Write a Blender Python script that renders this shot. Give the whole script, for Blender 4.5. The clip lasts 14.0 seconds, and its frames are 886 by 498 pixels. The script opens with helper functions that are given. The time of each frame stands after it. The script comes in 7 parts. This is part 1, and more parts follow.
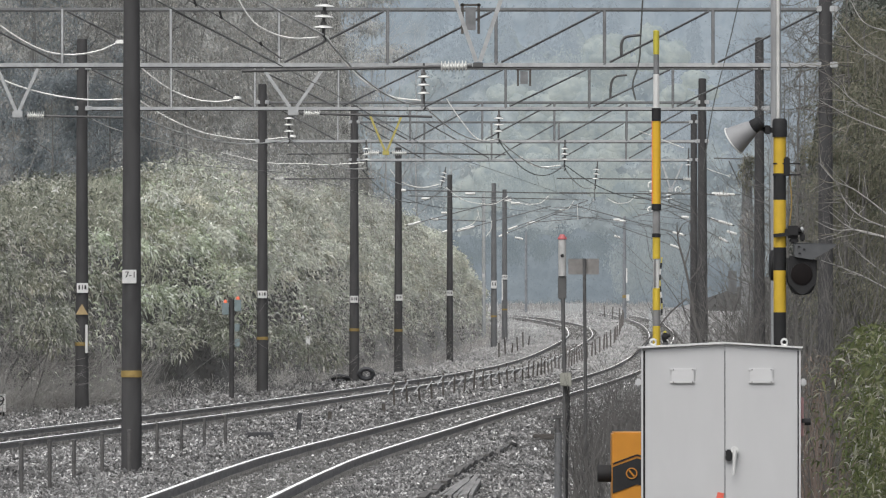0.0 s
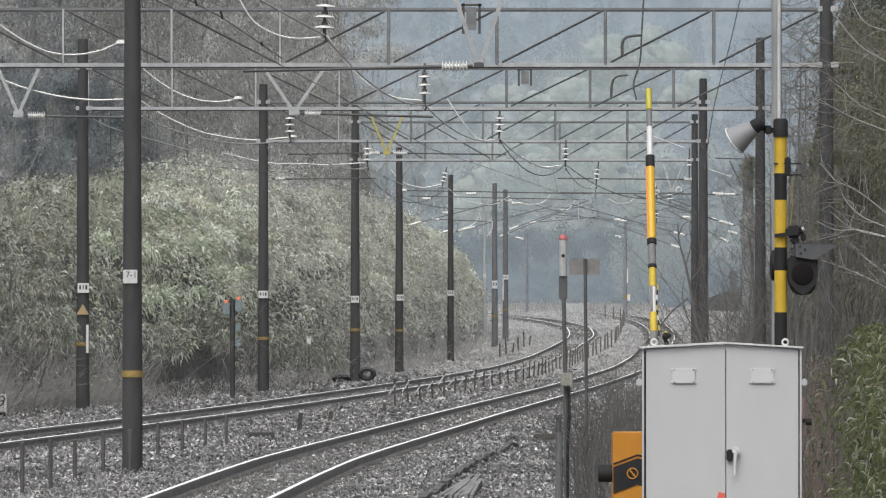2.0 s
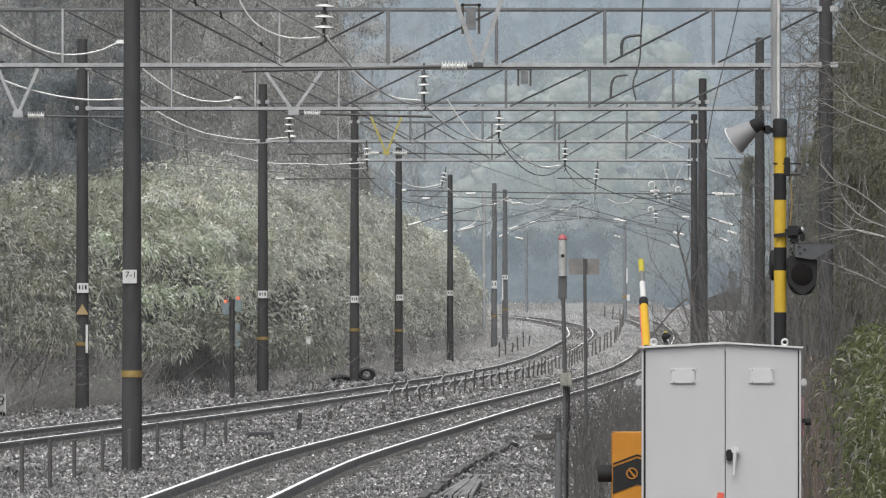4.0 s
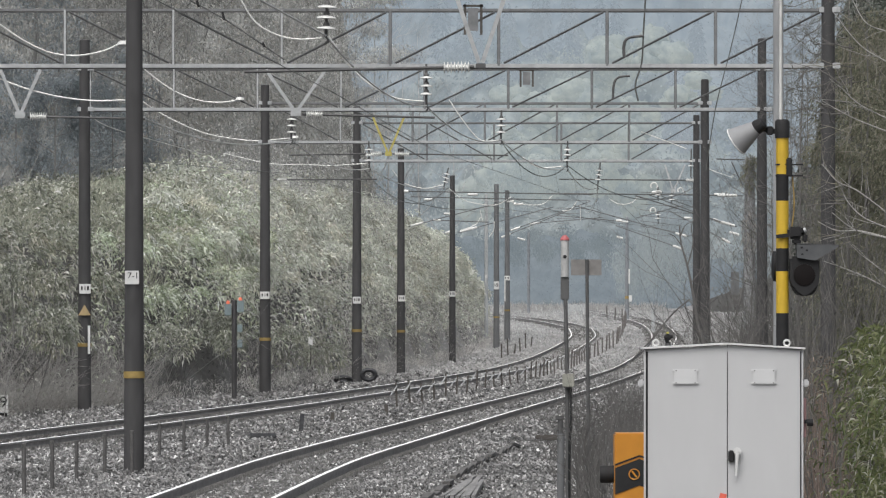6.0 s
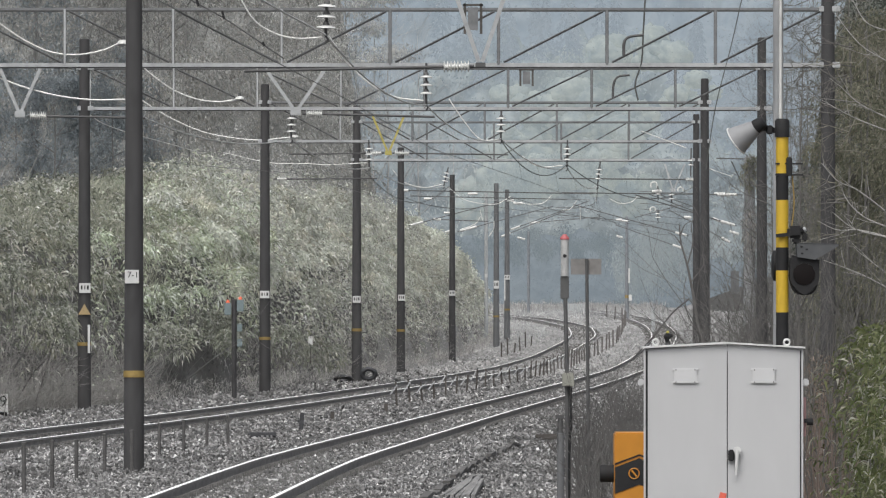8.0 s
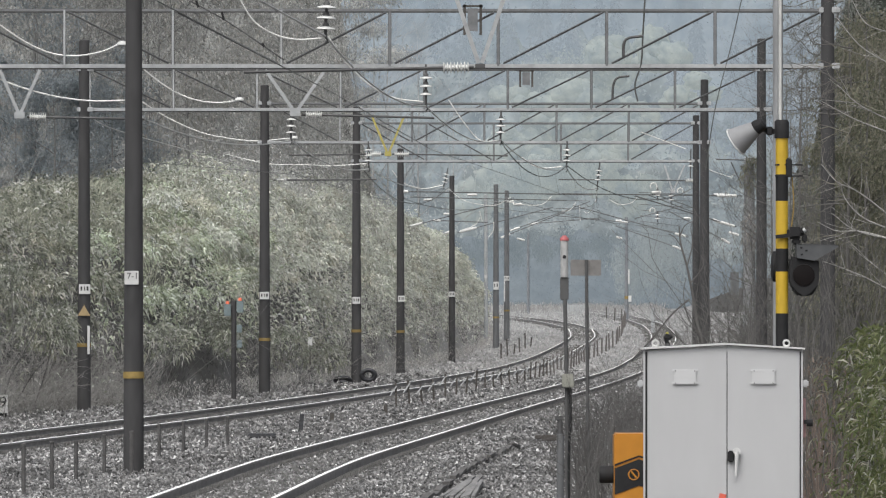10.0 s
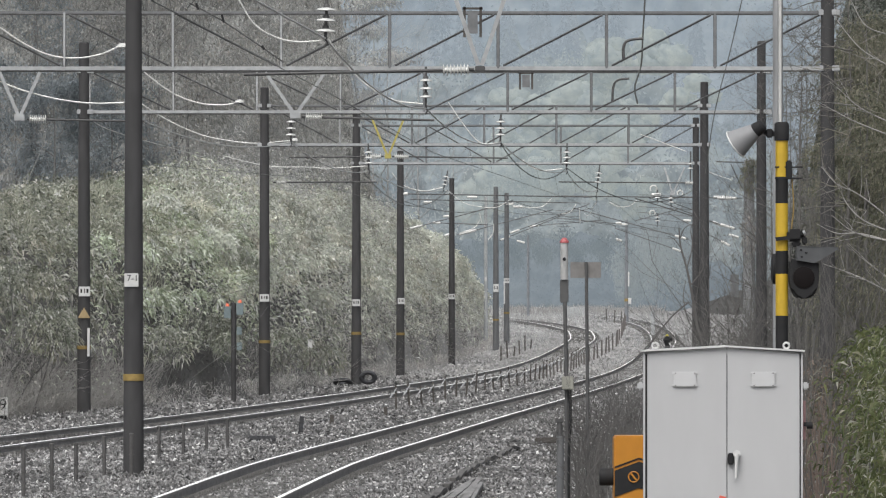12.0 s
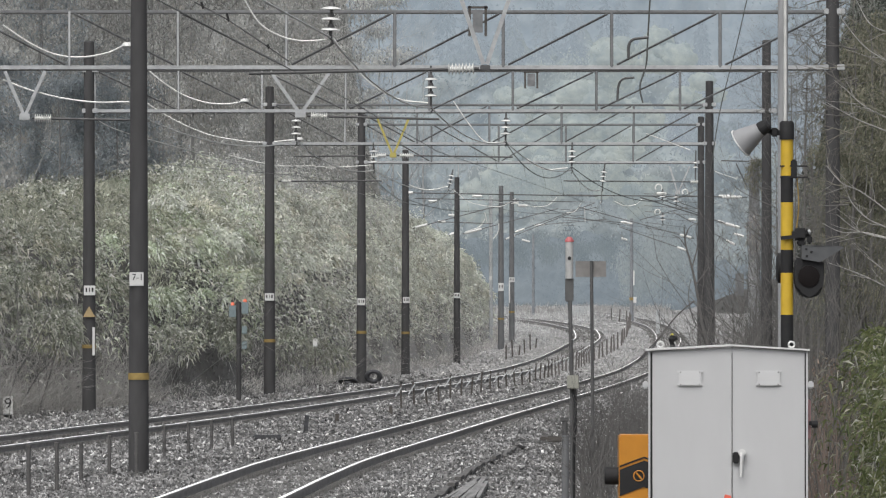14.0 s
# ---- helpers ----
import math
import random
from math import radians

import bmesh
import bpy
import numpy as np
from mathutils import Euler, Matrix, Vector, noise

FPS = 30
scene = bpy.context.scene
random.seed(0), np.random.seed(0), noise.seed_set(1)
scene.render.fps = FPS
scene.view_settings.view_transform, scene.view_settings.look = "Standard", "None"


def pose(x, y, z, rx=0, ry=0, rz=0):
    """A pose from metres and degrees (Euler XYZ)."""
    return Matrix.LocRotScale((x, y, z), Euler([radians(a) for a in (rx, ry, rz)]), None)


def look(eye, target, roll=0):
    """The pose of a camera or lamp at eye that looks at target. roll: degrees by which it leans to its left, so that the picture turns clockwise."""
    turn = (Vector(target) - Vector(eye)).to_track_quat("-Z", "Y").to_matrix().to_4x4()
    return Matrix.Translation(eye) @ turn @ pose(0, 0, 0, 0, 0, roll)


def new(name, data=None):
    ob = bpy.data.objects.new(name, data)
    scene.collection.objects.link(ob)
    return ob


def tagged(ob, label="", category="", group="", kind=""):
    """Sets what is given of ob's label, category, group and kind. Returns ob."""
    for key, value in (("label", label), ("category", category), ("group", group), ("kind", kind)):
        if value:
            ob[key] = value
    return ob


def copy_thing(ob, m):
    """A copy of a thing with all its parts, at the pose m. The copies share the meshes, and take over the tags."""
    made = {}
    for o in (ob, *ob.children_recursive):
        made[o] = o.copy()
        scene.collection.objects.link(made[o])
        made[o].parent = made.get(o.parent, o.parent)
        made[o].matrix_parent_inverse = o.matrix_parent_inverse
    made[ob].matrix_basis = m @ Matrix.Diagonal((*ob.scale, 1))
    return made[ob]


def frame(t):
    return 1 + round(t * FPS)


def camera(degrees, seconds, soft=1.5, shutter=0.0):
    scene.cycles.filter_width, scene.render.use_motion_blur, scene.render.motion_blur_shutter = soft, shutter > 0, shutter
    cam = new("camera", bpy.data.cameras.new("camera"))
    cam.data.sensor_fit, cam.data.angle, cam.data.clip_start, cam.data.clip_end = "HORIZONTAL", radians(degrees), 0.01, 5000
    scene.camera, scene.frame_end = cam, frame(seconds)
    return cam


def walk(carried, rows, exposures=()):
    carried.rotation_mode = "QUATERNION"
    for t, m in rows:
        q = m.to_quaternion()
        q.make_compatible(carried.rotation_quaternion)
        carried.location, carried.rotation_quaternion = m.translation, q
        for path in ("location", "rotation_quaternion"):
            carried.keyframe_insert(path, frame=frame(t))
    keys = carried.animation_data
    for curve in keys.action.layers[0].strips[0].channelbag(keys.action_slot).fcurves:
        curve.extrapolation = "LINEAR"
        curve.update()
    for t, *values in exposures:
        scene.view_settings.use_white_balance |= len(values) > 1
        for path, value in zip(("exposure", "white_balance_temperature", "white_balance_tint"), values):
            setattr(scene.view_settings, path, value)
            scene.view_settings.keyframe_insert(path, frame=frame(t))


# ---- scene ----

# A long lens on a tripod beside the crossing; the picture only sways by hundredths of a degree.
cam = camera(5.984, 14.0, soft=1.2)
walk(cam, [
    (0, pose(0, 0, 2.32, 90.4507, 0, 0.0000)),
    (0.5, pose(0, 0, 2.32, 90.4478, 0, 0.0073)),
    (1, pose(0, 0, 2.32, 90.4507, 0, 0.0118)),
    (1.5, pose(0, 0, 2.32, 90.4507, 0, 0.0118)),
    (2, pose(0, 0, 2.32, 90.4507, 0, 0.0059)),
    (2.5, pose(0, 0, 2.32, 90.4507, 0, 0.0044)),
    (3, pose(0, 0, 2.32, 90.4507, 0, 0.0000)),
    (5.5, pose(0, 0, 2.32, 90.4507, 0, 0.0123)),
    (6, pose(0, 0, 2.32, 90.4565, 0, 0.0175)),
    (6.5, pose(0, 0, 2.32, 90.4565, 0, 0.0234)),
    (7, pose(0, 0, 2.32, 90.4507, 0, 0.0234)),
    (7.5, pose(0, 0, 2.32, 90.4507, 0, 0.0175)),
    (8, pose(0, 0, 2.32, 90.4512, 0, 0.0166)),
    (10.5, pose(0, 0, 2.32, 90.4624, 0, 0.0142)),
    (11, pose(0, 0, 2.32, 90.4683, 0, 0.0185)),
    (11.5, pose(0, 0, 2.32, 90.4741, 0, 0.0118)),
    (12, pose(0, 0, 2.32, 90.4741, 0, 0.0137)),
    (12.5, pose(0, 0, 2.32, 90.4683, 0, 0.0409)),
    (13, pose(0, 0, 2.32, 90.4683, 0, 0.0351)),
    (13.5, pose(0, 0, 2.32, 90.4683, 0, 0.0409)),
    (14, pose(0, 0, 2.32, 90.4673, 0, 0.0483)),
])

# World and light: a dull overcast sky, a wide weak sun.
world = bpy.data.worlds.new("overcast_sky")
scene.world = world
world.use_nodes = True
wn, wl = world.node_tree.nodes, world.node_tree.links
sky = wn.new("ShaderNodeTexSky")
sky.sky_type, sky.sun_disc = "NISHITA", False
sky.sun_elevation, sky.sun_rotation = radians(55), radians(197)
sky.air_density, sky.dust_density = 1.0, 4.0
wn["Background"].inputs["Strength"].default_value = 0.10
grey = wn.new("ShaderNodeHueSaturation")
grey.inputs["Saturation"].default_value = 0.3
wl.new(sky.outputs["Color"], grey.inputs["Color"])
wl.new(grey.outputs["Color"], wn["Background"].inputs["Color"])
sun_data = bpy.data.lights.new("sun", "SUN")
sun_data.energy, sun_data.angle, sun_data.color = 1.5, radians(50), (1.0, 0.99, 0.97)
sun = new("sun", sun_data)
sun.matrix_world = look((-18, -38, 90), (0, 20, 0))
scene.view_settings.exposure = 0.5

# ---- building tools ----
ORIGIN = {}


def mat(name, color, rough=0.8, metal=0.0, dark=0.75, light=1.2, scale=6.0, bump=0.15, island=0.0, per_object=0.0, spec=0.5, stretch=(1, 1, 1)):
    """A procedural surface: base colour with two scales of variation, fine relief, and optional variation piece by piece."""
    m = bpy.data.materials.new(name)
    m.use_nodes = True
    n, l = m.node_tree.nodes, m.node_tree.links
    b = n["Principled BSDF"]
    b.inputs["Roughness"].default_value, b.inputs["Metallic"].default_value = rough, metal
    b.inputs["Specular IOR Level"].default_value = spec
    geo = n.new("ShaderNodeNewGeometry")
    mp = n.new("ShaderNodeMapping")
    mp.inputs["Scale"].default_value = stretch
    l.new(geo.outputs["Position"], mp.inputs["Vector"])
    big, fine = n.new("ShaderNodeTexNoise"), n.new("ShaderNodeTexNoise")
    big.inputs["Scale"].default_value, big.inputs["Detail"].default_value = scale * 0.22, 3
    fine.inputs["Scale"].default_value, fine.inputs["Detail"].default_value = scale * 2.5, 5
    mix = n.new("ShaderNodeMath")
    mix.operation = "MULTIPLY_ADD"
    mix.inputs[1].default_value = 0.55
    half = n.new("ShaderNodeMath")
    half.operation, half.inputs[1].default_value = "MULTIPLY", 0.45
    for t in (big, fine):
        l.new(mp.outputs[0], t.inputs["Vector"])
    l.new(big.outputs["Fac"], half.inputs[0])
    l.new(fine.outputs["Fac"], mix.inputs[0])
    l.new(half.outputs[0], mix.inputs[2])
    ramp = n.new("ShaderNodeMapRange")
    ramp.inputs["From Min"].default_value, ramp.inputs["From Max"].default_value = 0.3, 0.7
    ramp.inputs["To Min"].default_value, ramp.inputs["To Max"].default_value = dark, light
    l.new(mix.outputs[0], ramp.inputs["Value"])
    value = ramp.outputs[0]
    for amount, node, out in ((island, geo, "Random Per Island"), (per_object, None, "Random")):
        if amount:
            if node is None:
                node = n.new("ShaderNodeObjectInfo")
            r = n.new("ShaderNodeMapRange")
            r.inputs["To Min"].default_value, r.inputs["To Max"].default_value = 1 - amount, 1 + amount
            l.new(node.outputs[out], r.inputs["Value"])
            mul = n.new("ShaderNodeMath")
            mul.operation = "MULTIPLY"
            l.new(value, mul.inputs[0])
            l.new(r.outputs[0], mul.inputs[1])
            value = mul.outputs[0]
    tint = n.new("ShaderNodeVectorMath")
    tint.operation, tint.inputs[0].default_value = "SCALE", color
    l.new(value, tint.inputs["Scale"])
    l.new(tint.outputs[0], b.inputs["Base Color"])
    if bump:
        bp = n.new("ShaderNodeBump")
        bp.inputs["Strength"].default_value, bp.inputs["Distance"].default_value = bump, 0.02
        l.new(fine.outputs["Fac"], bp.inputs["Height"])
        l.new(bp.outputs[0], b.inputs["Normal"])
    return m


def leafy(name, colors, rough=0.55, spec=0.4, thin=0.3, wear=(1, 1, 1)):
    """Leaves or stones: each island takes its own mix of a few colours; thin leaves let light through."""
    m = bpy.data.materials.new(name)
    m.use_nodes = True
    n, l = m.node_tree.nodes, m.node_tree.links
    b = n["Principled BSDF"]
    b.inputs["Roughness"].default_value, b.inputs["Specular IOR Level"].default_value = rough, spec
    geo, ramp = n.new("ShaderNodeNewGeometry"), n.new("ShaderNodeValToRGB")
    l.new(geo.outputs["Random Per Island"], ramp.inputs["Fac"])
    e = ramp.color_ramp.elements
    e[0].color, e[1].color = (*colors[0], 1), (*colors[-1], 1)
    for i, c in enumerate(colors[1:-1], 1):
        e.new(i / (len(colors) - 1)).color = (*c, 1)
    patch = n.new("ShaderNodeTexNoise")
    patch.inputs["Scale"].default_value, patch.inputs["Detail"].default_value = 0.4, 5
    l.new(geo.outputs["Position"], patch.inputs["Vector"])
    r = n.new("ShaderNodeMapRange")
    r.inputs["From Min"].default_value, r.inputs["From Max"].default_value = 0.3, 0.7
    r.inputs["To Min"].default_value, r.inputs["To Max"].default_value = 0.58, 1.30
    l.new(patch.outputs["Fac"], r.inputs["Value"])
    tint = n.new("ShaderNodeVectorMath")
    tint.operation = "SCALE"
    l.new(ramp.outputs["Color"], tint.inputs[0])
    l.new(r.outputs[0], tint.inputs["Scale"])
    # dull brownish patches among the green
    age, dull, worn = n.new("ShaderNodeTexNoise"), n.new("ShaderNodeMapRange"), n.new("ShaderNodeMix")
    age.inputs["Scale"].default_value, age.inputs["Detail"].default_value = 0.9, 4
    l.new(geo.outputs["Position"], age.inputs["Vector"])
    dull.inputs["From Min"].default_value, dull.inputs["From Max"].default_value = 0.48, 0.68
    l.new(age.outputs["Fac"], dull.inputs["Value"])
    worn.data_type, worn.blend_type = "RGBA", "MULTIPLY"
    sock = {i.identifier: i for i in worn.inputs}
    l.new(dull.outputs[0], sock["Factor_Float"])
    l.new(tint.outputs[0], sock["A_Color"])
    sock["B_Color"].default_value = (*wear, 1)
    colour = [o for o in worn.outputs if o.identifier == "Result_Color"][0]
    l.new(colour, b.inputs["Base Color"])
    if thin:
        through_light, blend = n.new("ShaderNodeBsdfTranslucent"), n.new("ShaderNodeMixShader")
        blend.inputs[0].default_value = thin
        l.new(colour, through_light.inputs["Color"])
        l.new(b.outputs[0], blend.inputs[1])
        l.new(through_light.outputs[0], blend.inputs[2])
        l.new(blend.outputs[0], n["Material Output"].inputs["Surface"])
    return m


def thing(name, at, label, category, group="", kind=""):
    ob = new(name)
    ob.empty_display_size = 0.1
    ob.location = at
    ORIGIN[ob] = Vector(at)
    return tagged(ob, label, category, group, kind)


def part(name, bm, material, parent=None, label="", smooth=False):
    """Links a bmesh built in world metres as one mesh object under a thing or a part."""
    me = bpy.data.meshes.new(name)
    o = ORIGIN.get(parent, Vector((0, 0, 0)))
    bmesh.ops.translate(bm, verts=bm.verts, vec=-o)
    bm.to_mesh(me)
    bm.free()
    me.materials.append(material)
    if smooth:
        me.polygons.foreach_set("use_smooth", [True] * len(me.polygons))
        me.set_sharp_from_angle(angle=radians(42))
    ob = new(name, me)
    ob.parent = parent
    ORIGIN[ob] = o
    if label:
        ob["label"] = label
    return ob


def mesh_of(name, verts, faces, material, smooth=False):
    """A mesh object straight from arrays of corners and of equal-sided faces."""
    verts, faces = np.asarray(verts, dtype=np.float32), np.asarray(faces, dtype=np.int32)
    me = bpy.data.meshes.new(name)
    k = faces.shape[1]
    me.vertices.add(len(verts))
    me.vertices.foreach_set("co", verts.ravel())
    me.loops.add(faces.size)
    me.loops.foreach_set("vertex_index", faces.ravel())
    me.polygons.add(len(faces))
    me.polygons.foreach_set("loop_start", np.arange(0, faces.size, k, dtype=np.int32))
    me.polygons.foreach_set("use_smooth", np.full(len(faces), smooth))
    me.update(calc_edges=True)
    me.validate()
    me.materials.append(material)
    return new(name, me)


def box(bm, c, size, bevel=0.0, rz=0.0):
    r = bmesh.ops.create_cube(bm, size=1.0)
    bmesh.ops.scale(bm, verts=r["verts"], vec=size)
    if bevel:
        es = list({e for v in r["verts"] for e in v.link_edges})
        r = {"verts": [v for v in bmesh.ops.bevel(bm, geom=es, offset=bevel, segments=2, affect="EDGES")["verts"]]}
    if rz:
        bmesh.ops.rotate(bm, verts=r["verts"], cent=(0, 0, 0), matrix=Matrix.Rotation(radians(rz), 3, "Z"))
    bmesh.ops.translate(bm, verts=r["verts"], vec=c)
    return bm


def sweep(bm, pts, radius, n=8, caps=True):
    """A round bar or wire along points; radius may be a list."""
    pts = [Vector(p) for p in pts]
    rad = radius if isinstance(radius, (list, tuple)) else [radius] * len(pts)
    rings = []
    for i, p in enumerate(pts):
        d = (pts[min(i + 1, len(pts) - 1)] - pts[max(i - 1, 0)]).normalized()
        a = d.cross(Vector((0, 0, 1)) if abs(d.z) < 0.9 else Vector((0, 1, 0))).normalized()
        b = d.cross(a)
        rings.append([bm.verts.new(p + (a * math.cos(k * math.tau / n) + b * math.sin(k * math.tau / n)) * rad[i]) for k in range(n)])
    for r0, r1 in zip(rings, rings[1:]):
        for k in range(n):
            bm.faces.new((r0[k], r0[(k + 1) % n], r1[(k + 1) % n], r1[k]))
    if caps:
        bm.faces.new(rings[0][::-1])
        bm.faces.new(rings[-1])
    return bm


def bar(bm, p, q, w, h):
    """A flat or square steel bar from p to q."""
    p, q = Vector(p), Vector(q)
    d = (q - p).normalized()
    a = d.cross(Vector((0, 1, 0)) if abs(d.y) < 0.9 else Vector((0, 0, 1))).normalized()
    b = d.cross(a)
    vs = [[bm.verts.new(c + a * (s * w / 2) + b * (t * h / 2)) for s, t in ((-1, -1), (1, -1), (1, 1), (-1, 1))] for c in (p, q)]
    for k in range(4):
        bm.faces.new((vs[0][k], vs[0][(k + 1) % 4], vs[1][(k + 1) % 4], vs[1][k]))
    bm.faces.new(vs[0][::-1])
    bm.faces.new(vs[1])
    return bm


def sag(p, q, drop, n=14):
    p, q = Vector(p), Vector(q)
    return [p.lerp(q, i / n) - Vector((0, 0, drop * 4 * (i / n) * (1 - i / n))) for i in range(n + 1)]


def smooth_line(pts, n=8):
    """A Catmull-Rom line through points."""
    pts = [Vector(p) for p in pts]
    pts = [2 * pts[0] - pts[1]] + pts + [2 * pts[-1] - pts[-2]]
    out = []
    for a, b, c, d in zip(pts, pts[1:], pts[2:], pts[3:]):
        for i in range(n):
            t = i / n
            out.append(0.5 * (2 * b + (c - a) * t + (2 * a - 5 * b + 4 * c - d) * t * t + (3 * b - a - 3 * c + d) * t ** 3))
    return out + [pts[-2]]


def lerp_table(y, table):
    """A value that eases between (distance, value) rows."""
    if y <= table[0][0]:
        return table[0][1] + (y - table[0][0]) * (table[1][1] - table[0][1]) / (table[1][0] - table[0][0])
    for (a, p), (b, q) in zip(table, table[1:]):
        if y <= b:
            return p + (q - p) * (y - a) / (b - a)
    return table[-1][1] + (y - table[-1][0]) * (table[-1][1] - table[-2][1]) / (table[-1][0] - table[-2][0])

# ---- materials ----
M_SOIL = mat("dark_soil", (0.056, 0.054, 0.05), 0.95, dark=0.6, light=1.3, scale=3)
# far ballast bed, haze painted into its colour
M_GRAVEL_PALE = mat("hazed_ballast_bed", (0.24, 0.238, 0.234), 0.95, dark=0.7, light=1.25, scale=5, bump=0.3)
M_STRAW = leafy("straw_green_grass", [(0.316, 0.326, 0.251), (0.417, 0.428, 0.345), (0.366, 0.378, 0.294), (0.488, 0.488, 0.417)], 0.7, 0.3)
M_GRAVEL = mat("dull_ballast_bed", (0.075, 0.074, 0.072), 0.95, dark=0.45, light=1.4, scale=7, bump=0.6)
M_STONE = leafy("ballast_stone", [(0.050, 0.050, 0.050), (0.125, 0.124, 0.122), (0.231, 0.229, 0.225), (0.072, 0.070, 0.069), (0.315, 0.310, 0.304), (0.146, 0.144, 0.140), (0.094, 0.091, 0.089), (0.442, 0.436, 0.431), (0.188, 0.186, 0.182), (0.717, 0.712, 0.701)], 0.6, 0.5, 0)
# near-white and without reflection: the rail top's sky gleam is painted
M_RAILTOP = mat("rail_top_gleam_steel", (0.93, 0.93, 0.92), 0.8, 0.0, spec=0.0, scale=4, bump=0.02, dark=0.9, light=1.1)
M_RAIL = mat("rusty_rail_side", (0.30, 0.292, 0.285), 0.7, 0.0, dark=0.6, light=1.25, scale=8)
M_CONCRETE = mat("weathered_concrete", (0.30, 0.30, 0.29), 0.9, scale=5)
M_POLE = mat("dark_stained_concrete", (0.049, 0.048, 0.049), 0.85, dark=0.7, light=1.35, scale=1.2, stretch=(2, 2, 0.5))
# grey concrete; on far poles its paler tone stands for haze
M_POLE_PALE = mat("concrete_grey_and_haze", (0.135, 0.138, 0.142), 0.85, scale=1.2, stretch=(2, 2, 0.5))
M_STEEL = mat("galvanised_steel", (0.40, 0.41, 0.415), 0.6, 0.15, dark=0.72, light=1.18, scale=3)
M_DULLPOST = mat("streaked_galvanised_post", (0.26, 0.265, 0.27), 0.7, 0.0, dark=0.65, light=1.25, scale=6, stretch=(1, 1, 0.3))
M_STEEL_MID = mat("mid_grey_and_shaded_steel", (0.19, 0.195, 0.2), 0.65, 0.2, dark=0.7, light=1.2, scale=3)
M_STEEL_DARK = mat("weathered_dark_steel", (0.10, 0.10, 0.10), 0.65, 0.3, scale=3)
M_PORCELAIN = mat("white_porcelain", (0.68, 0.68, 0.66), 0.25, dark=0.9, light=1.05, scale=5, bump=0)
M_WIRE = mat("dark_copper_wire", (0.10, 0.105, 0.10), 0.6, 0.4, scale=3, bump=0)
M_CABLE = mat("pale_aluminium_cable", (0.60, 0.60, 0.58), 0.5, 0.3, scale=3, bump=0)
M_WHITE = mat("white_enamel", (0.60, 0.60, 0.59), 0.45, dark=0.9, light=1.06, scale=4, bump=0.02)
M_CABINET = mat("pale_grey_paint", (0.475, 0.477, 0.482), 0.45, dark=0.94, light=1.04, scale=2, bump=0.02, stretch=(1, 1, 0.3))
M_LEMON = mat("lemon_plastic", (0.46, 0.40, 0.045), 0.5, dark=0.9, light=1.06, scale=5, bump=0.02)
M_AMBER = mat("amber_sleeve", (0.62, 0.37, 0.025), 0.45, dark=0.9, light=1.06, scale=5, bump=0.02)
M_ORANGE = mat("orange_enamel", (0.50, 0.21, 0.02), 0.45, dark=0.88, light=1.06, scale=4, bump=0.03)
M_RED = mat("faded_red_paint", (0.42, 0.11, 0.115), 0.5, scale=4)
M_ORANGE_RED = mat("orange_red_sticker", (0.75, 0.14, 0.09), 0.5, scale=4, bump=0)
M_BLACK = mat("black_paint", (0.022, 0.022, 0.023), 0.7, scale=5, bump=0.05, spec=0.25)
M_OCHRE = mat("ochre_band", (0.27, 0.19, 0.06), 0.7, dark=0.7, scale=6)
M_TAN = mat("faded_tan_plate", (0.36, 0.27, 0.14), 0.7, dark=0.8, scale=6)
M_POSTIRON = mat("grey_brown_post_iron", (0.088, 0.086, 0.084), 0.85, scale=8)
M_RUST = mat("rusty_iron", (0.075, 0.068, 0.062), 0.85, scale=8)
M_TEAL = mat("faded_teal_paint", (0.17, 0.215, 0.225), 0.6, scale=6)
M_BARK = mat("grey_bark", (0.19, 0.185, 0.17), 0.9, scale=6)
M_TWIG = mat("dry_twigs", (0.102, 0.098, 0.094), 0.9, scale=4, bump=0)
M_TWIG_PALE = mat("pale_twigs", (0.29, 0.285, 0.265), 0.9, scale=4, bump=0)
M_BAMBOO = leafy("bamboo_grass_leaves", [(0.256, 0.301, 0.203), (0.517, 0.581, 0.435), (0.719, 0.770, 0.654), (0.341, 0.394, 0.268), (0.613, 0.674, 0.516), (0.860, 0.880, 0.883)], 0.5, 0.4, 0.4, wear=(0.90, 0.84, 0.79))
# bamboo leaves of the far bank, haze mixed into their colour
M_BAMBOO_PALE = leafy("hazed_bamboo_leaves", [(0.337, 0.359, 0.293), (0.620, 0.644, 0.550), (0.787, 0.797, 0.738), (0.451, 0.477, 0.395), (0.873, 0.873, 0.850)], 0.65, 0.25, 0.45, wear=(0.90, 0.84, 0.79))
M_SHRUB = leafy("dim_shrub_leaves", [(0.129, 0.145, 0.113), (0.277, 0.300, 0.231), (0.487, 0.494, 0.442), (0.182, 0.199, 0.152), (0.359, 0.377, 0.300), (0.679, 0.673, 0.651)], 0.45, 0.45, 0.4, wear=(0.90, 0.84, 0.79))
# growth at the wood's edge, paled to carry haze
M_HAZE = leafy("hazed_winter_growth", [(0.486, 0.488, 0.475), (0.562, 0.559, 0.540), (0.616, 0.610, 0.583), (0.518, 0.526, 0.513)], 0.95, 0.1, 0.5)
M_FIR = leafy("dark_gap_needles", [(0.25, 0.285, 0.305), (0.28, 0.312, 0.33), (0.31, 0.337, 0.348)], 0.9, 0.1, 0.5)
# bark of the far trees with haze in its colour
M_MIST_BARK = mat("hazed_far_bark", (0.36, 0.37, 0.37), 0.95, scale=4, bump=0)
M_FOREST_BARK = mat("dull_forest_bark", (0.17, 0.17, 0.165), 0.95, scale=4, bump=0)
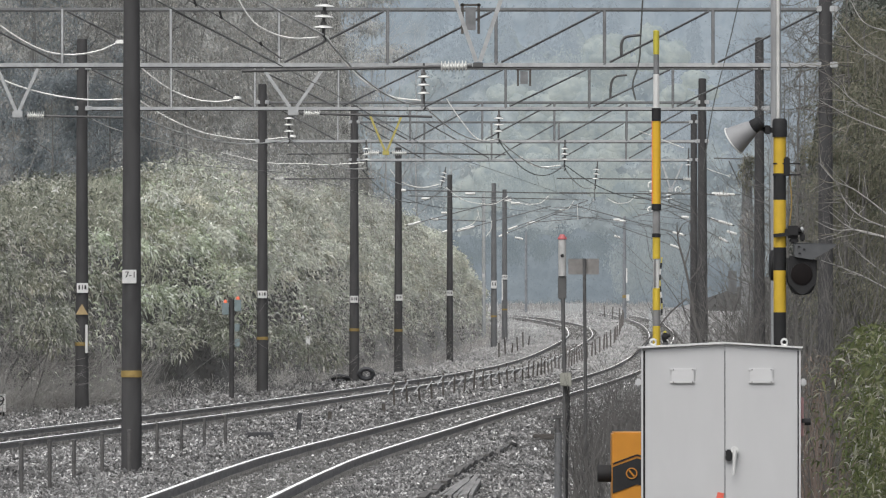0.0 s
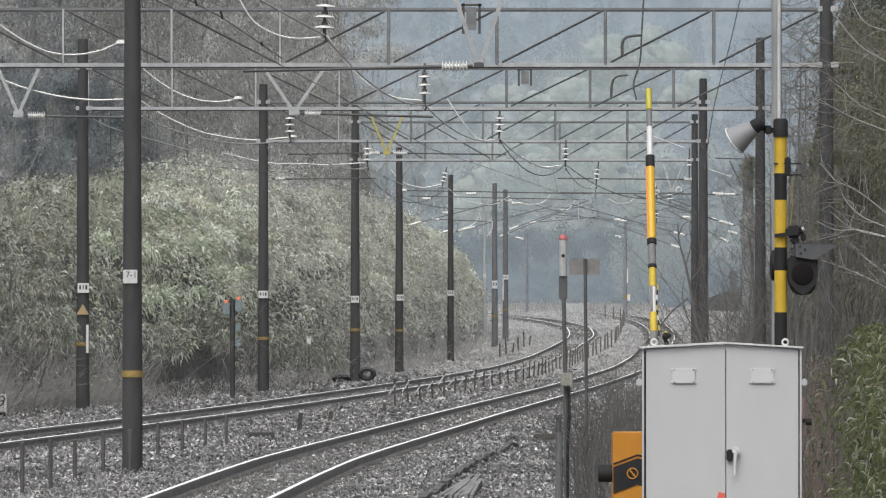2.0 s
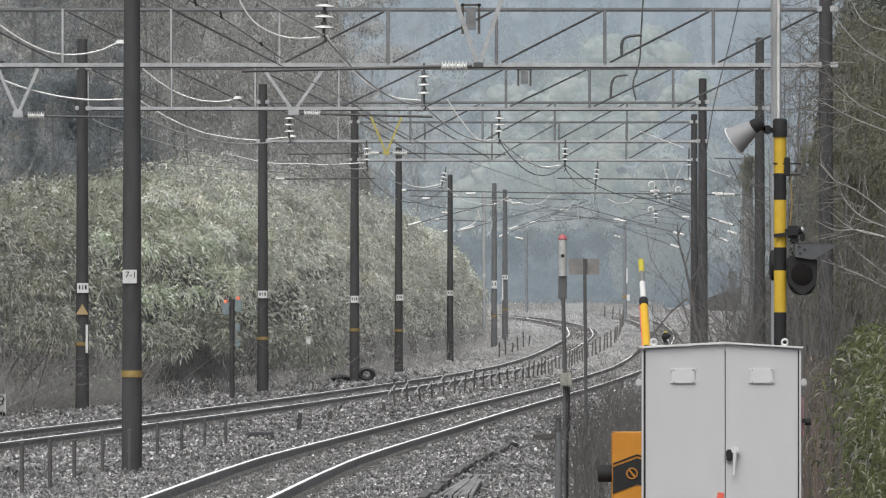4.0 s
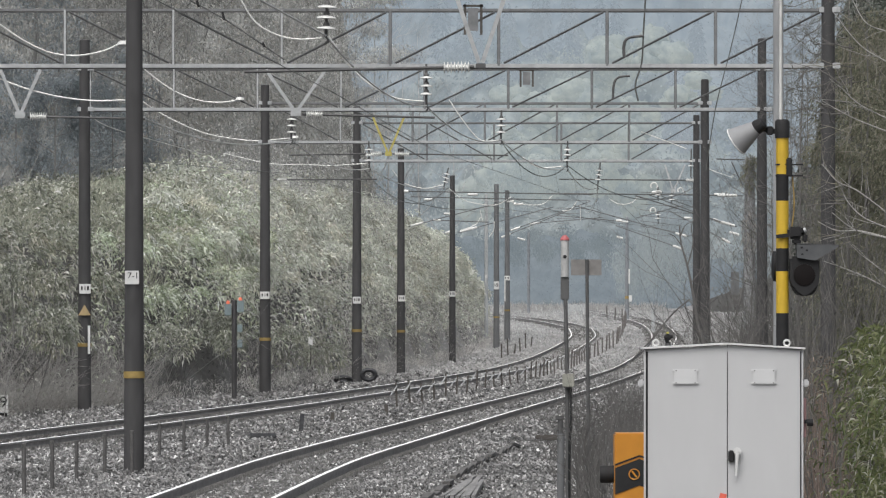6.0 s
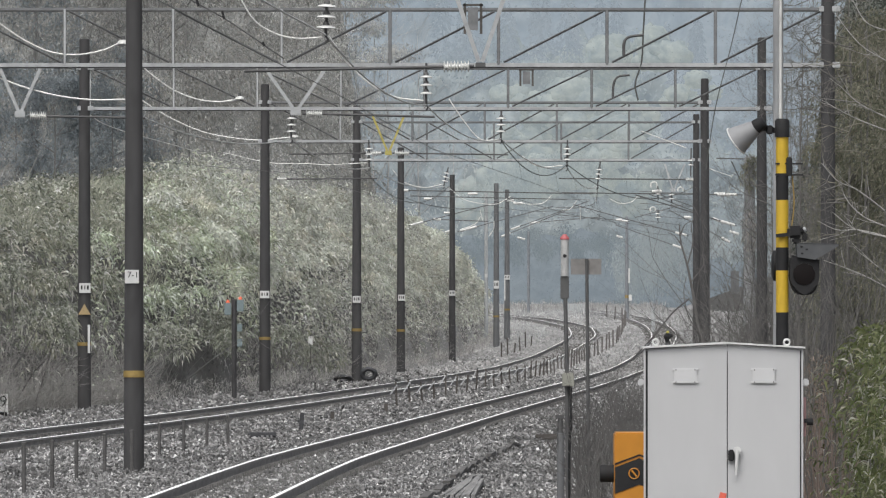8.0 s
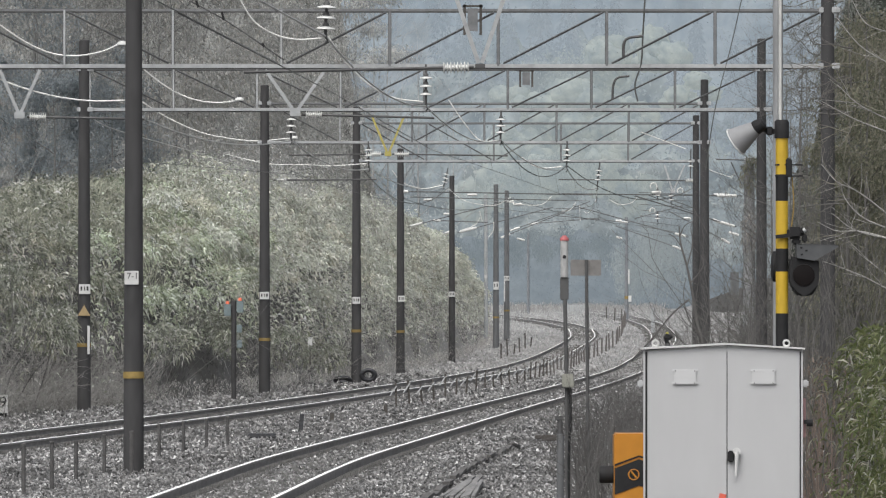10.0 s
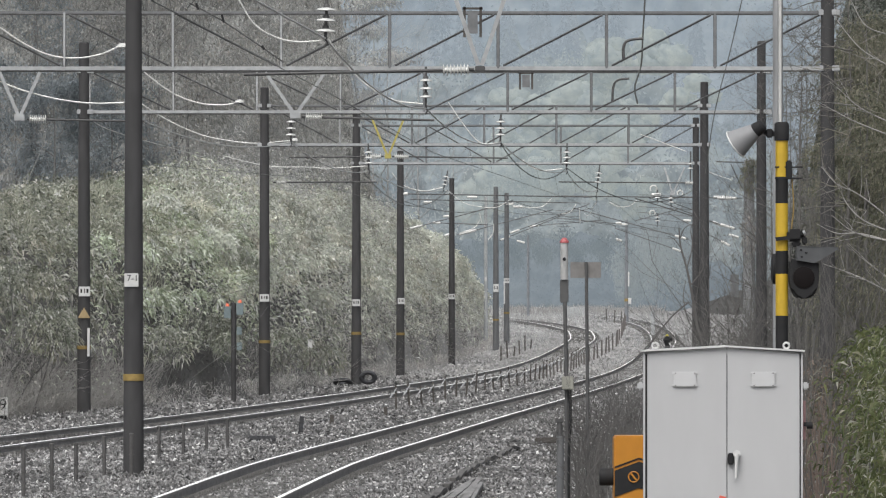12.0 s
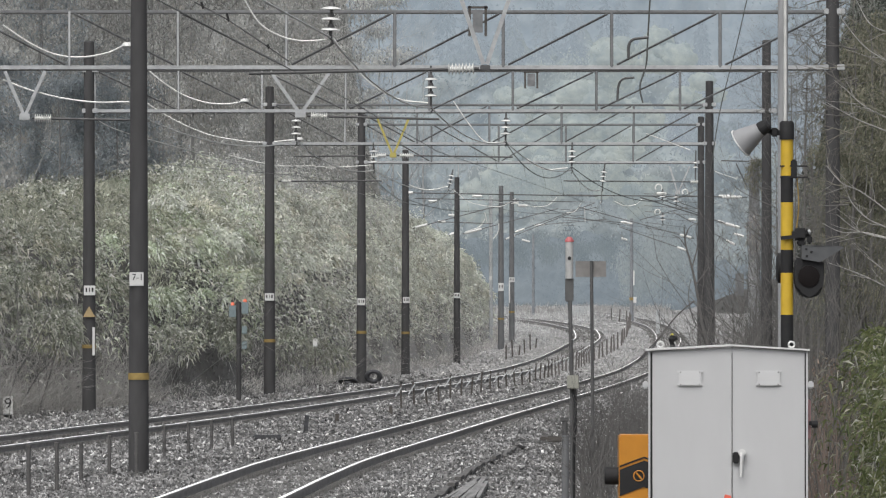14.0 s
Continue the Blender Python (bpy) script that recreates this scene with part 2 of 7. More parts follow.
M_POST_YELLOW = mat("signal_yellow_paint", (0.57, 0.375, 0.03), 0.55, dark=0.8, light=1.05, scale=5, bump=0.02)
M_HOOD = mat("worn_grey_hood", (0.075, 0.078, 0.082), 0.6, scale=5)
M_DRY = leafy("dry_grass", [(0.362, 0.354, 0.338), (0.625, 0.609, 0.581), (0.500, 0.486, 0.463), (0.775, 0.759, 0.729)], 0.8, 0.3)
M_GREEN = leafy("fresh_bamboo_leaves", [(0.065, 0.085, 0.035), (0.109, 0.134, 0.052), (0.149, 0.172, 0.074), (0.084, 0.106, 0.043), (0.196, 0.207, 0.113), (0.398, 0.398, 0.357)], 0.45, 0.35, 0.45, wear=(1.0, 0.9, 0.8))
M_DARKLEAF = leafy("dull_evergreen_leaves", [(0.10, 0.108, 0.072), (0.17, 0.172, 0.118), (0.24, 0.236, 0.172), (0.19, 0.178, 0.14), (0.13, 0.142, 0.098)], 0.7, 0.3, 0.45)
# forest leaves and slope painted pale to carry the haze over them
M_FOREST = leafy("hazed_winter_foliage", [(0.345, 0.352, 0.345), (0.385, 0.388, 0.372), (0.41, 0.408, 0.388), (0.36, 0.372, 0.362)], 0.95, 0.1, 0.5, wear=(0.86, 0.80, 0.74))
M_FOREST_FLOOR = mat("hazed_wood_slope", (0.23, 0.235, 0.228), 1.0, dark=0.7, light=1.25, scale=0.8, bump=0, spec=0.0)
M_GLOW = bpy.data.materials.new("red_lamp_glow")
M_GLOW.use_nodes = True
M_GLOW.node_tree.nodes["Principled BSDF"].inputs["Base Color"].default_value = (0.55, 0.14, 0.08, 1)
M_GLOW.node_tree.nodes["Principled BSDF"].inputs["Emission Color"].default_value = (1.0, 0.16, 0.06, 1)
M_GLOW.node_tree.nodes["Principled BSDF"].inputs["Emission Strength"].default_value = 0.22


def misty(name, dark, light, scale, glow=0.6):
    """A far backdrop in drizzle; painted haze, mostly emission, carries its tone."""
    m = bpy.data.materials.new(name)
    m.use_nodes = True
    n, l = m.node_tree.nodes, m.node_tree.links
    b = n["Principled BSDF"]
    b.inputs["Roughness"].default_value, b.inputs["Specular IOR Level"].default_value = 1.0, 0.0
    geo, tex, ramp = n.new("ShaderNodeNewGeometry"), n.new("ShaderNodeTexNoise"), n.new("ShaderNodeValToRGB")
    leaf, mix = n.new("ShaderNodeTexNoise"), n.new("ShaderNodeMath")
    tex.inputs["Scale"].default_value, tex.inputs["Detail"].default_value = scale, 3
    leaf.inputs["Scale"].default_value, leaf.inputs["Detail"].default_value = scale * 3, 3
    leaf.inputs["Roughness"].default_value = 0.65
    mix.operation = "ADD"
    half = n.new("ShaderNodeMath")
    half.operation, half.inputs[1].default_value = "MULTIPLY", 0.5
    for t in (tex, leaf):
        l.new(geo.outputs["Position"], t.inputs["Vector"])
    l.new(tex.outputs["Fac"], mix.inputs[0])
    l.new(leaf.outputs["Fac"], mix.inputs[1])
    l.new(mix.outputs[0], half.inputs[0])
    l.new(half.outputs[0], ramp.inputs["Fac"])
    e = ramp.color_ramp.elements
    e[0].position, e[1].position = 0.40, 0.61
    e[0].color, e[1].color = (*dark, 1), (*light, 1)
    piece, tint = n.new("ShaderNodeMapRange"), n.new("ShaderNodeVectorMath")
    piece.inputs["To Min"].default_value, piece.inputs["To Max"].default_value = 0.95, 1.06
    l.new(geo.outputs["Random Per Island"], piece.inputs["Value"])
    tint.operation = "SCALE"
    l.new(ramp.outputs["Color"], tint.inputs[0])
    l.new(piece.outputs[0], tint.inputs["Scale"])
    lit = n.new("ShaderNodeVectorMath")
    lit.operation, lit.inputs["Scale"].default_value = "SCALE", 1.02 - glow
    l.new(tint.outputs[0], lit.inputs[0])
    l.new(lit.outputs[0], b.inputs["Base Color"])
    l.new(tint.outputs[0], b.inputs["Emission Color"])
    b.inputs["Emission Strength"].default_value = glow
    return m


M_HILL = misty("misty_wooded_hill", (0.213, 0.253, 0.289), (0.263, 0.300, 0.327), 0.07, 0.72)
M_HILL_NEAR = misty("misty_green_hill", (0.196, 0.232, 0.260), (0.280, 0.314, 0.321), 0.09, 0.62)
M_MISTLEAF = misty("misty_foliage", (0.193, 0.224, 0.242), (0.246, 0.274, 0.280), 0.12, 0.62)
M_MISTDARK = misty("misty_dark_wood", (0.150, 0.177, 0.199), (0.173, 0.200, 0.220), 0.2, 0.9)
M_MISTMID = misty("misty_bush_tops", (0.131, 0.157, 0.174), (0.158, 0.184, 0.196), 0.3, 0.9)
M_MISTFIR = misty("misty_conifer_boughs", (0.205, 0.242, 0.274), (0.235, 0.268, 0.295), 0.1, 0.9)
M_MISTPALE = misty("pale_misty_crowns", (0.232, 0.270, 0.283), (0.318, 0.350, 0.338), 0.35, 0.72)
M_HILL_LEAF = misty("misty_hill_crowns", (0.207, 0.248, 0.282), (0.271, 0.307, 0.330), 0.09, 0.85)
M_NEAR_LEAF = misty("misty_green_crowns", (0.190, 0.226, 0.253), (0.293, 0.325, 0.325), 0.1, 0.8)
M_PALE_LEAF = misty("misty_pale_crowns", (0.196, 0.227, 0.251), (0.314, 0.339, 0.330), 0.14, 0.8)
# dry reeds, their tone lifted for haze over the far ground
M_REED = leafy("hazed_dry_reeds", [(0.404, 0.419, 0.417), (0.539, 0.546, 0.543), (0.648, 0.641, 0.624)], 0.9, 0.1)
# floor colour kept dark, the shade between the leaves put into it
M_SHADE = mat("shade_dark_wood_floor", (0.085, 0.096, 0.08), 1.0, dark=0.6, light=1.3, scale=0.8, bump=0, spec=0.0)
M_SCRUB = leafy("dull_scrub", [(0.165, 0.155, 0.143), (0.306, 0.289, 0.263), (0.450, 0.420, 0.387), (0.236, 0.231, 0.200)], 0.8, 0.3)
M_FADED_YELLOW = mat("faded_yellow_paint", (0.40, 0.345, 0.10), 0.6, scale=5)
M_SLEEPER = mat("dusty_sleeper_concrete", (0.13, 0.128, 0.122), 0.95, scale=6)
M_BROWN_TWIG = mat("brown_twigs", (0.125, 0.12, 0.112), 0.9, scale=4, bump=0)
M_OLIVE_TWIG = mat("olive_brown_twigs", (0.20, 0.19, 0.155), 0.9, scale=4, bump=0)
M_BRUSH = mat("grey_brush_twigs", (0.30, 0.293, 0.28), 0.9, scale=4, bump=0)
# leaf colours kept dark to stand for the hollow's shade
M_HOLLOW = leafy("hollow_shade_leaf", [(0.070, 0.073, 0.070), (0.140, 0.140, 0.133), (0.105, 0.108, 0.101), (0.224, 0.220, 0.206)], 0.85, 0.2)
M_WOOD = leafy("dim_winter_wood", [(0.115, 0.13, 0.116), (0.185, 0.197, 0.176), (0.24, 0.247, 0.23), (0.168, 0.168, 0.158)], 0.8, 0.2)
M_TUBE = mat("grey_lamp_tube", (0.40, 0.40, 0.395), 0.5, scale=6)
M_PINK = mat("dull_pink_strip", (0.33, 0.19, 0.19), 0.6, scale=5)
M_VENT = mat("pale_vent_paint", (0.555, 0.557, 0.56), 0.45, dark=0.94, light=1.04, scale=3, bump=0.02)
# far ballast stones, likewise paled to carry haze
M_STONE_PALE = leafy("hazed_ballast", [(0.295, 0.294, 0.289), (0.377, 0.375, 0.369), (0.435, 0.430, 0.425), (0.336, 0.334, 0.328), (0.476, 0.471, 0.463)], 0.9, 0.2, 0)
M_LENS = mat("dark_lamp_glass", (0.012, 0.01, 0.01), 0.4, scale=5, bump=0, spec=0.1)
M_BROWNLEAF = leafy("dead_brown_leaves", [(0.101, 0.078, 0.063), (0.203, 0.155, 0.124), (0.149, 0.132, 0.101), (0.284, 0.223, 0.182)], 0.8, 0.2)
M_REDTWIG = mat("reddish_brown_stalks", (0.165, 0.128, 0.108), 0.9, scale=4, bump=0)
M_BOARD = mat("brown_grey_edging", (0.11, 0.106, 0.102), 0.9, dark=0.6, light=1.3, scale=4)
M_SLAT = mat("pale_cracked_concrete", (0.21, 0.207, 0.202), 0.9, dark=0.4, light=1.5, scale=6, stretch=(6, 0.4, 2))
M_FOOT = mat("dusty_rail_foot", (0.16, 0.155, 0.15), 0.85, dark=0.5, light=1.3, scale=8)
M_TYRE = mat("weathered_rubber", (0.045, 0.046, 0.05), 0.75, dark=0.6, light=1.6, scale=6)
M_ARM_YELLOW = mat("faded_arm_yellow", (0.54, 0.39, 0.035), 0.55, dark=0.75, light=1.1, scale=6, bump=0.02)
M_ARM_GREY = mat("grimy_arm_grey", (0.17, 0.17, 0.17), 0.7, dark=0.6, light=1.4, scale=5)
M_HORN = mat("dull_horn_aluminium", (0.25, 0.253, 0.26), 0.65, 0.0, dark=0.85, light=1.1, scale=5)
M_PIPE = mat("weathered_support_pipe", (0.13, 0.13, 0.13), 0.7, 0.2, scale=4)
M_FOOTGRASS = leafy("dull_brown_grass", [(0.20, 0.19, 0.177), (0.32, 0.305, 0.285), (0.26, 0.248, 0.232), (0.42, 0.40, 0.376)], 0.85, 0.2)
# far pole colour with bluish haze painted in
M_FARPOLE = mat("hazed_far_concrete", (0.20, 0.213, 0.228), 0.9, scale=1.5, bump=0)
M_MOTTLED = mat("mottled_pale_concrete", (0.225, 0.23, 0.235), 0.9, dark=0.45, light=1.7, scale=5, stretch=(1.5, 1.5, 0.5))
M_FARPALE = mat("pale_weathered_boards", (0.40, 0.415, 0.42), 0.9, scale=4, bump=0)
# brown grass of the far foot with mist in its colour
M_FOOTPALE = leafy("hazed_brown_grass", [(0.408, 0.396, 0.379), (0.564, 0.547, 0.523), (0.492, 0.476, 0.454), (0.696, 0.676, 0.648)], 0.85, 0.2)
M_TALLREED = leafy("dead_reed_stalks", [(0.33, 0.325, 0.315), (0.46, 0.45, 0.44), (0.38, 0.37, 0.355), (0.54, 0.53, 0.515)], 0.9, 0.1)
M_OLDIRON = mat("brown_old_iron", (0.125, 0.115, 0.11), 0.85, scale=8)

# ---- ground ----
RISE = [(380, 0.0), (440, 0.2), (480, 0.45), (525, 0.95), (560, 1.5), (600, 2.05), (640, 2.55), (720, 3.4), (3000, 24.0)]
TOE = [(120, -15.0), (208, -9.9), (252, -6.3), (295, -4.1), (338, -2.7), (400, -0.6), (480, 2.05), (520, 2.9), (560, 2.4), (620, -1.5), (700, -9.0)]
RIGHT_TOE = [(60, 4.6), (120, 6.2), (164, 8.4), (208, 9.4), (252, 10.8), (295, 12.8), (345, 15.2), (400, 19.0), (500, 24.0), (560, 25.0), (640, 22.0), (760, 13.0)]
CANOPY = [(150, 4.2), (215, 4.9), (240, 5.8), (290, 7.1), (340, 7.7), (400, 7.9), (440, 7.8), (480, 7.0), (520, 5.9), (560, 4.4), (600, 3.5)]

# Track centre lines, (distance, sideways), and the height of the rail tops over the ground.
RIGHT_TRACK = [(60, -3.8), (100, -2.86), (120, -2.36), (135, -1.86), (166, -0.5), (194, 0.75), (240, 2.9), (267, 4.15), (313, 6.1), (360, 7.9), (420, 10.0), (478, 12.0), (520, 13.4), (548, 13.9), (575, 13.95), (605, 13.2), (640, 11.5), (700, 6.5)]
LEFT_TRACK = [(60, -14.2), (110, -10.7), (156, -7.6), (203, -4.65), (250, -2.15), (274, -0.95), (305, 0.55), (340, 2.0), (374, 3.2), (430, 5.2), (496, 7.5), (525, 8.5), (545, 8.75), (560, 8.6), (590, 7.0), (615, 4.2), (640, 0.5), (700, -12.0)]


def rise(y):
    return 0.0 if y < 380 else lerp_table(y, RISE)


def bank(d, top):
    """The height of the left bank's growth, d metres in from its toe."""
    if d <= 0:
        return 0.0
    return top * (1 - math.exp(-d / 1.3)) - 0.15 * max(0.0, d - 4.5)


def ground_z(x, y):
    z = rise(max(y, 0))
    if y > 680:
        return z - 3
    d = lerp_table(y, TOE) - x
    if d > 0:
        z += max(0.0, bank(d, lerp_table(y, CANOPY)) - 1.1 - 0.6 * math.exp(-d))
    d = x - lerp_table(y, RIGHT_TOE)
    if d > 0:
        z += min(d * 0.35, 14)
    if 75 < y < 680:
        near = min(abs(x - lerp_table(y, RIGHT_TRACK)), abs(x - lerp_table(y, LEFT_TRACK)))
        bed = min(1.0, max(0.0, (2.0 - near) / 0.6))
        z -= 0.03 * bed
        return z + (1 - bed) * 0.07 * noise.noise((x * 0.7, y * 0.12, 3))
    return z + 0.05 * noise.noise((x * 0.7, y * 0.12, 3)) if 75 < y < 640 else z


def build_ground():
    ys = [-400, -150, -40, 0, 20, 40, 60, 75] + [75 + 2.0 * i for i in range(1, 285)] + [680, 740, 850, 1100, 1600, 2500, 4500]
    xs = [-900, -400, -200, -120, -80, -60] + [-50 + 0.8 * i for i in range(0, 126)] + [54, 65, 90, 140, 250, 500, 900]
    v = [(x, y, ground_z(x, y)) for y in ys for x in xs]
    n = len(xs)
    f = [(j * n + i, j * n + i + 1, (j + 1) * n + i + 1, (j + 1) * n + i) for j in range(len(ys) - 1) for i in range(n - 1)]
    ob = mesh_of("ground", v, f, M_GRAVEL, True)
    ob.data.materials.append(M_SOIL)
    ob.data.materials.append(M_GRAVEL_PALE)
    for p in ob.data.polygons:
        c = p.center
        if 75 < c.y < 700 and (c.x < lerp_table(c.y, TOE) - 0.4 or c.x > lerp_table(c.y, RIGHT_TOE) + 0.4):
            p.material_index = 1
        # beyond 330 m the bed takes the haze-pale colour
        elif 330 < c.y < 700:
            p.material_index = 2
    tagged(ob, "grey gravelly railway ground with soil banks", "ground", kind="structure")


build_ground()

RAIL_TOP = 0.15
GAUGE = 1.435


def track_line(table):
    return smooth_line([(x, y, rise(y) + RAIL_TOP) for y, x in table], 10)


def offset_line(line, d):
    out = []
    for i, p in enumerate(line):
        t = line[min(i + 1, len(line) - 1)] - line[max(i - 1, 0)]
        s = Vector((t.y, -t.x, 0)).normalized()
        out.append(p + s * d)
    return out


RAIL_FOOT = [(-0.0635, -0.153), (0.0635, -0.153), (0.0635, -0.142), (0.009, -0.124), (-0.009, -0.124), (-0.0635, -0.142)]
RAIL_SIDE = [(0.0085, -0.128), (0.0085, -0.05), (0.0345, -0.04), (0.0345, -0.008), (0.029, -0.003)]
RAIL_HEAD = [(0.0325, -0.012), (0.030, -0.0035), (0.022, -0.001), (0.010, 0.0005), (-0.010, 0.0005), (-0.022, -0.001), (-0.030, -0.0035), (-0.0325, -0.012)]


def extrude(line, outline):
    v, f, n = [], [], len(outline)
    for i, p in enumerate(line):
        t = line[min(i + 1, len(line) - 1)] - line[max(i - 1, 0)]
        s = Vector((t.y, -t.x, 0)).normalized()
        v += [tuple(p + s * a + Vector((0, 0, b))) for a, b in outline]
    for i in range(len(line) - 1):
        f += [(i * n + k, i * n + (k + 1) % n, (i + 1) * n + (k + 1) % n, (i + 1) * n + k) for k in range(n)]
    return v, f


def build_track(name, table, label):
    line = track_line(table)
    t = thing(name, (0, 0, 0), label, "railway track", "double track")
    for d in (-GAUGE / 2 - 0.0325, GAUGE / 2 + 0.0325):
        rail_line = offset_line(line, d)
        side = RAIL_SIDE + [(-a, b) for a, b in RAIL_SIDE[::-1]]
        rail = mesh_of("rail", *extrude(rail_line, side), M_RAIL)
        rail.parent = t
        head = mesh_of("rail_head", *extrude(rail_line, RAIL_HEAD), M_RAILTOP)
        head.parent = rail
        head["label"] = "worn running surface with its sky gleam painted pale"
        foot = mesh_of("rail_foot", *extrude(rail_line, RAIL_FOOT), M_FOOT)
        foot.parent = rail
    # sleepers with their fastenings
    pts, acc = [], 0.0
    for a, b in zip(line, line[1:]):
        seg = (b - a).length
        while acc < seg:
            pts.append((a.lerp(b, acc / seg), math.degrees(math.atan2(-(b - a).x, (b - a).y))))
            acc += 0.62
        acc -= seg
    bm = bmesh.new()
    box(bm, (0, 0, -0.225), (2.3, 0.24, 0.13), 0.015)
    me = bpy.data.meshes.new("sleeper")
    bm.to_mesh(me)
    bm.free()
    me.materials.append(M_SLEEPER)
    bm = bmesh.new()
    box(bm, (0, 0, -0.125), (0.06, 0.10, 0.045))
    clip = bpy.data.meshes.new("rail_clip")
    bm.to_mesh(clip)
    bm.free()
    clip.materials.append(M_FOOT)
    near = [(p, a) for p, a in pts if p.y > 98][:280]
    for p, a in near:
        s = new("sleeper", me)
        s.parent, s.matrix_basis = t, pose(p.x, p.y, p.z, 0, 0, a)
        for side in (-1, 1):
            for k in (-1, 1):
                c = new("rail_clip", clip)
                c.parent, c.location = s, (side * (GAUGE / 2 + 0.0325) + k * 0.1, 0, 0)
    far = bmesh.new()
    for p, a in pts:
        if p.y > near[-1][0].y and p.y < 640:
            box(far, (p.x, p.y, p.z - 0.225), (2.3, 0.24, 0.13), 0, a)
    tagged(part("sleeper_bed", far, M_SLEEPER, t), kind="stuff")


build_track("railway_track", RIGHT_TRACK, "curving railway track with bright rails on grey ballast")
build_track("railway_track", LEFT_TRACK, "railway track below the bamboo bank with fence posts beside it")


def build_stones():
    """Loose ballast: thousands of small broken stones, thinning with distance."""
    rng = np.random.default_rng(21)
    n = 160000
    y = np.concatenate([1 / rng.uniform(1 / 520, 1 / 97, n - 22000), rng.uniform(440, 660, 22000)])
    lo = np.array([max(lerp_table(b, TOE) - 0.2, -0.0545 * b) for b in y])
    hi = np.array([min(lerp_table(b, RIGHT_TOE), 0.0545 * b) for b in y])
    x = lo + (hi - lo) * rng.random(n)
    z = np.array([ground_z(a, b) for a, b in zip(x, y)])
    size = rng.uniform(0.010, 0.025, n) * (1 + 0.0070 * (np.minimum(y, 400) - 100))
    near = np.minimum(np.abs(x - np.array([lerp_table(b, RIGHT_TRACK) for b in y])), np.abs(x - np.array([lerp_table(b, LEFT_TRACK) for b in y])))
    size = np.where(near < 1.6, np.minimum(size * 0.9, 0.042), size)
    size = np.where(np.abs(near - 0.75) < 0.12, size * 0.55, size)
    # broken stone: a lopsided double pyramid on three corners
    wedge = np.array([(1, 0, 0), (-0.5, 0.87, 0), (-0.5, -0.87, 0), (0, 0, 0.9), (0, 0, -0.9)], float)
    v = wedge[None] * 1.15 + rng.uniform(-0.38, 0.38, (n, 5, 3))
    q = rng.normal(0, 1, (n, 4))
    q /= np.linalg.norm(q, axis=1)[:, None]
    w, a, b, c = q.T
    rot = np.stack([1 - 2 * (b * b + c * c), 2 * (a * b - c * w), 2 * (a * c + b * w), 2 * (a * b + c * w), 1 - 2 * (a * a + c * c), 2 * (b * c - a * w), 2 * (a * c - b * w), 2 * (b * c + a * w), 1 - 2 * (a * a + b * b)], 1).reshape(n, 3, 3)
    v = np.einsum("nij,nkj->nki", rot, v * size[:, None, None] * np.stack([rng.uniform(0.9, 2.0, n), rng.uniform(0.5, 1.1, n), rng.uniform(0.5, 1.1, n)], 1)[:, None])
    v += np.stack([x, y, z + size * rng.uniform(0.2, 1.3, n)], 1)[:, None]
    faces = np.array([(0, 1, 3), (1, 2, 3), (2, 0, 3), (1, 0, 4), (2, 1, 4), (0, 2, 4)])
    # far stones get the haze-pale material
    for chosen, material, label in ((y < 330 + rng.normal(0, 30, n), M_STONE, "loose grey broken ballast stones round the tracks"), (None, M_STONE_PALE, "ballast stones along the far curve, paled for haze")):
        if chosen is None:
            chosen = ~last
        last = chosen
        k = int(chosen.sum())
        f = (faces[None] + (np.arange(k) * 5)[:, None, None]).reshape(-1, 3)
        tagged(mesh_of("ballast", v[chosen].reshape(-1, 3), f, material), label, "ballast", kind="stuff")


build_stones()

# ---- overhead line: poles, beams, hangers, wires ----
def line_pole(x, y, top, r0, r1, plate=None, ring=None, material=None, label="", z=None):
    """A tapered concrete pole; plate and ring are heights over its foot."""
    z = ground_z(x, y) - 0.3 if z is None else z
    t = thing("line_pole", (x, y, z), label or "tall dark concrete overhead line pole beside the track", "pole", "overhead line poles")
    bm = bmesh.new()
    n = 10
    sweep(bm, [(x, y, z + (top - z) * i / n) for i in range(n + 1)] + [(x, y, top + 0.02)], [r0 + (r1 - r0) * i / n for i in range(n + 1)] + [r1 * 0.7], 20)
    part("shaft", bm, material or M_POLE, t, smooth=True)
    if plate:
        h, w, tall, dx = plate
        bm = bmesh.new()
        box(bm, (x + dx, y - r0 - 0.01, h), (w, 0.015, tall), 0.004)
        p = part("number_plate", bm, M_WHITE, t, "white enamel number plate")
        bm = bmesh.new()
        for k, wide in ((-0.28, 0.17), (0.0, 0.1), (0.26, 0.2)):
            box(bm, (x + dx + k * w, y - r0 - 0.02, h + tall * 0.06), (w * wide * 0.8, 0.006, tall * 0.42))
        part("marking", bm, M_BLACK, p)
    if ring:
        h, tall, m = ring
        k = r0 + (r1 - r0) * (h - z) / (top - z)
        bm = bmesh.new()
        sweep(bm, [(x, y, h - tall / 2), (x, y, h + tall / 2)], k + 0.012, 20)
        part("band", bm, m, t, "yellow painted band", True)
    return t


line_pole(-8.861, 208, 9.101, 0.17, 0.125, (2.999, 0.28, 0.24, 0.02), (1.627, 0.09, M_OCHRE), None, "dark concrete line pole with a small yellow triangle sign")
line_pole(-5.368, 252, 9.191, 0.175, 0.125, (2.95, 0.28, 0.22, 0.0), (1.648, 0.09, M_OCHRE))
line_pole(-3.088, 295, 9.616, 0.18, 0.125, (2.89, 0.28, 0.24, 0.0), (1.828, 0.1, M_OCHRE))
line_pole(-1.78, 338, 9.012, 0.175, 0.125, (3.041, 0.27, 0.24, 0.03), (1.734, 0.1, M_OCHRE))
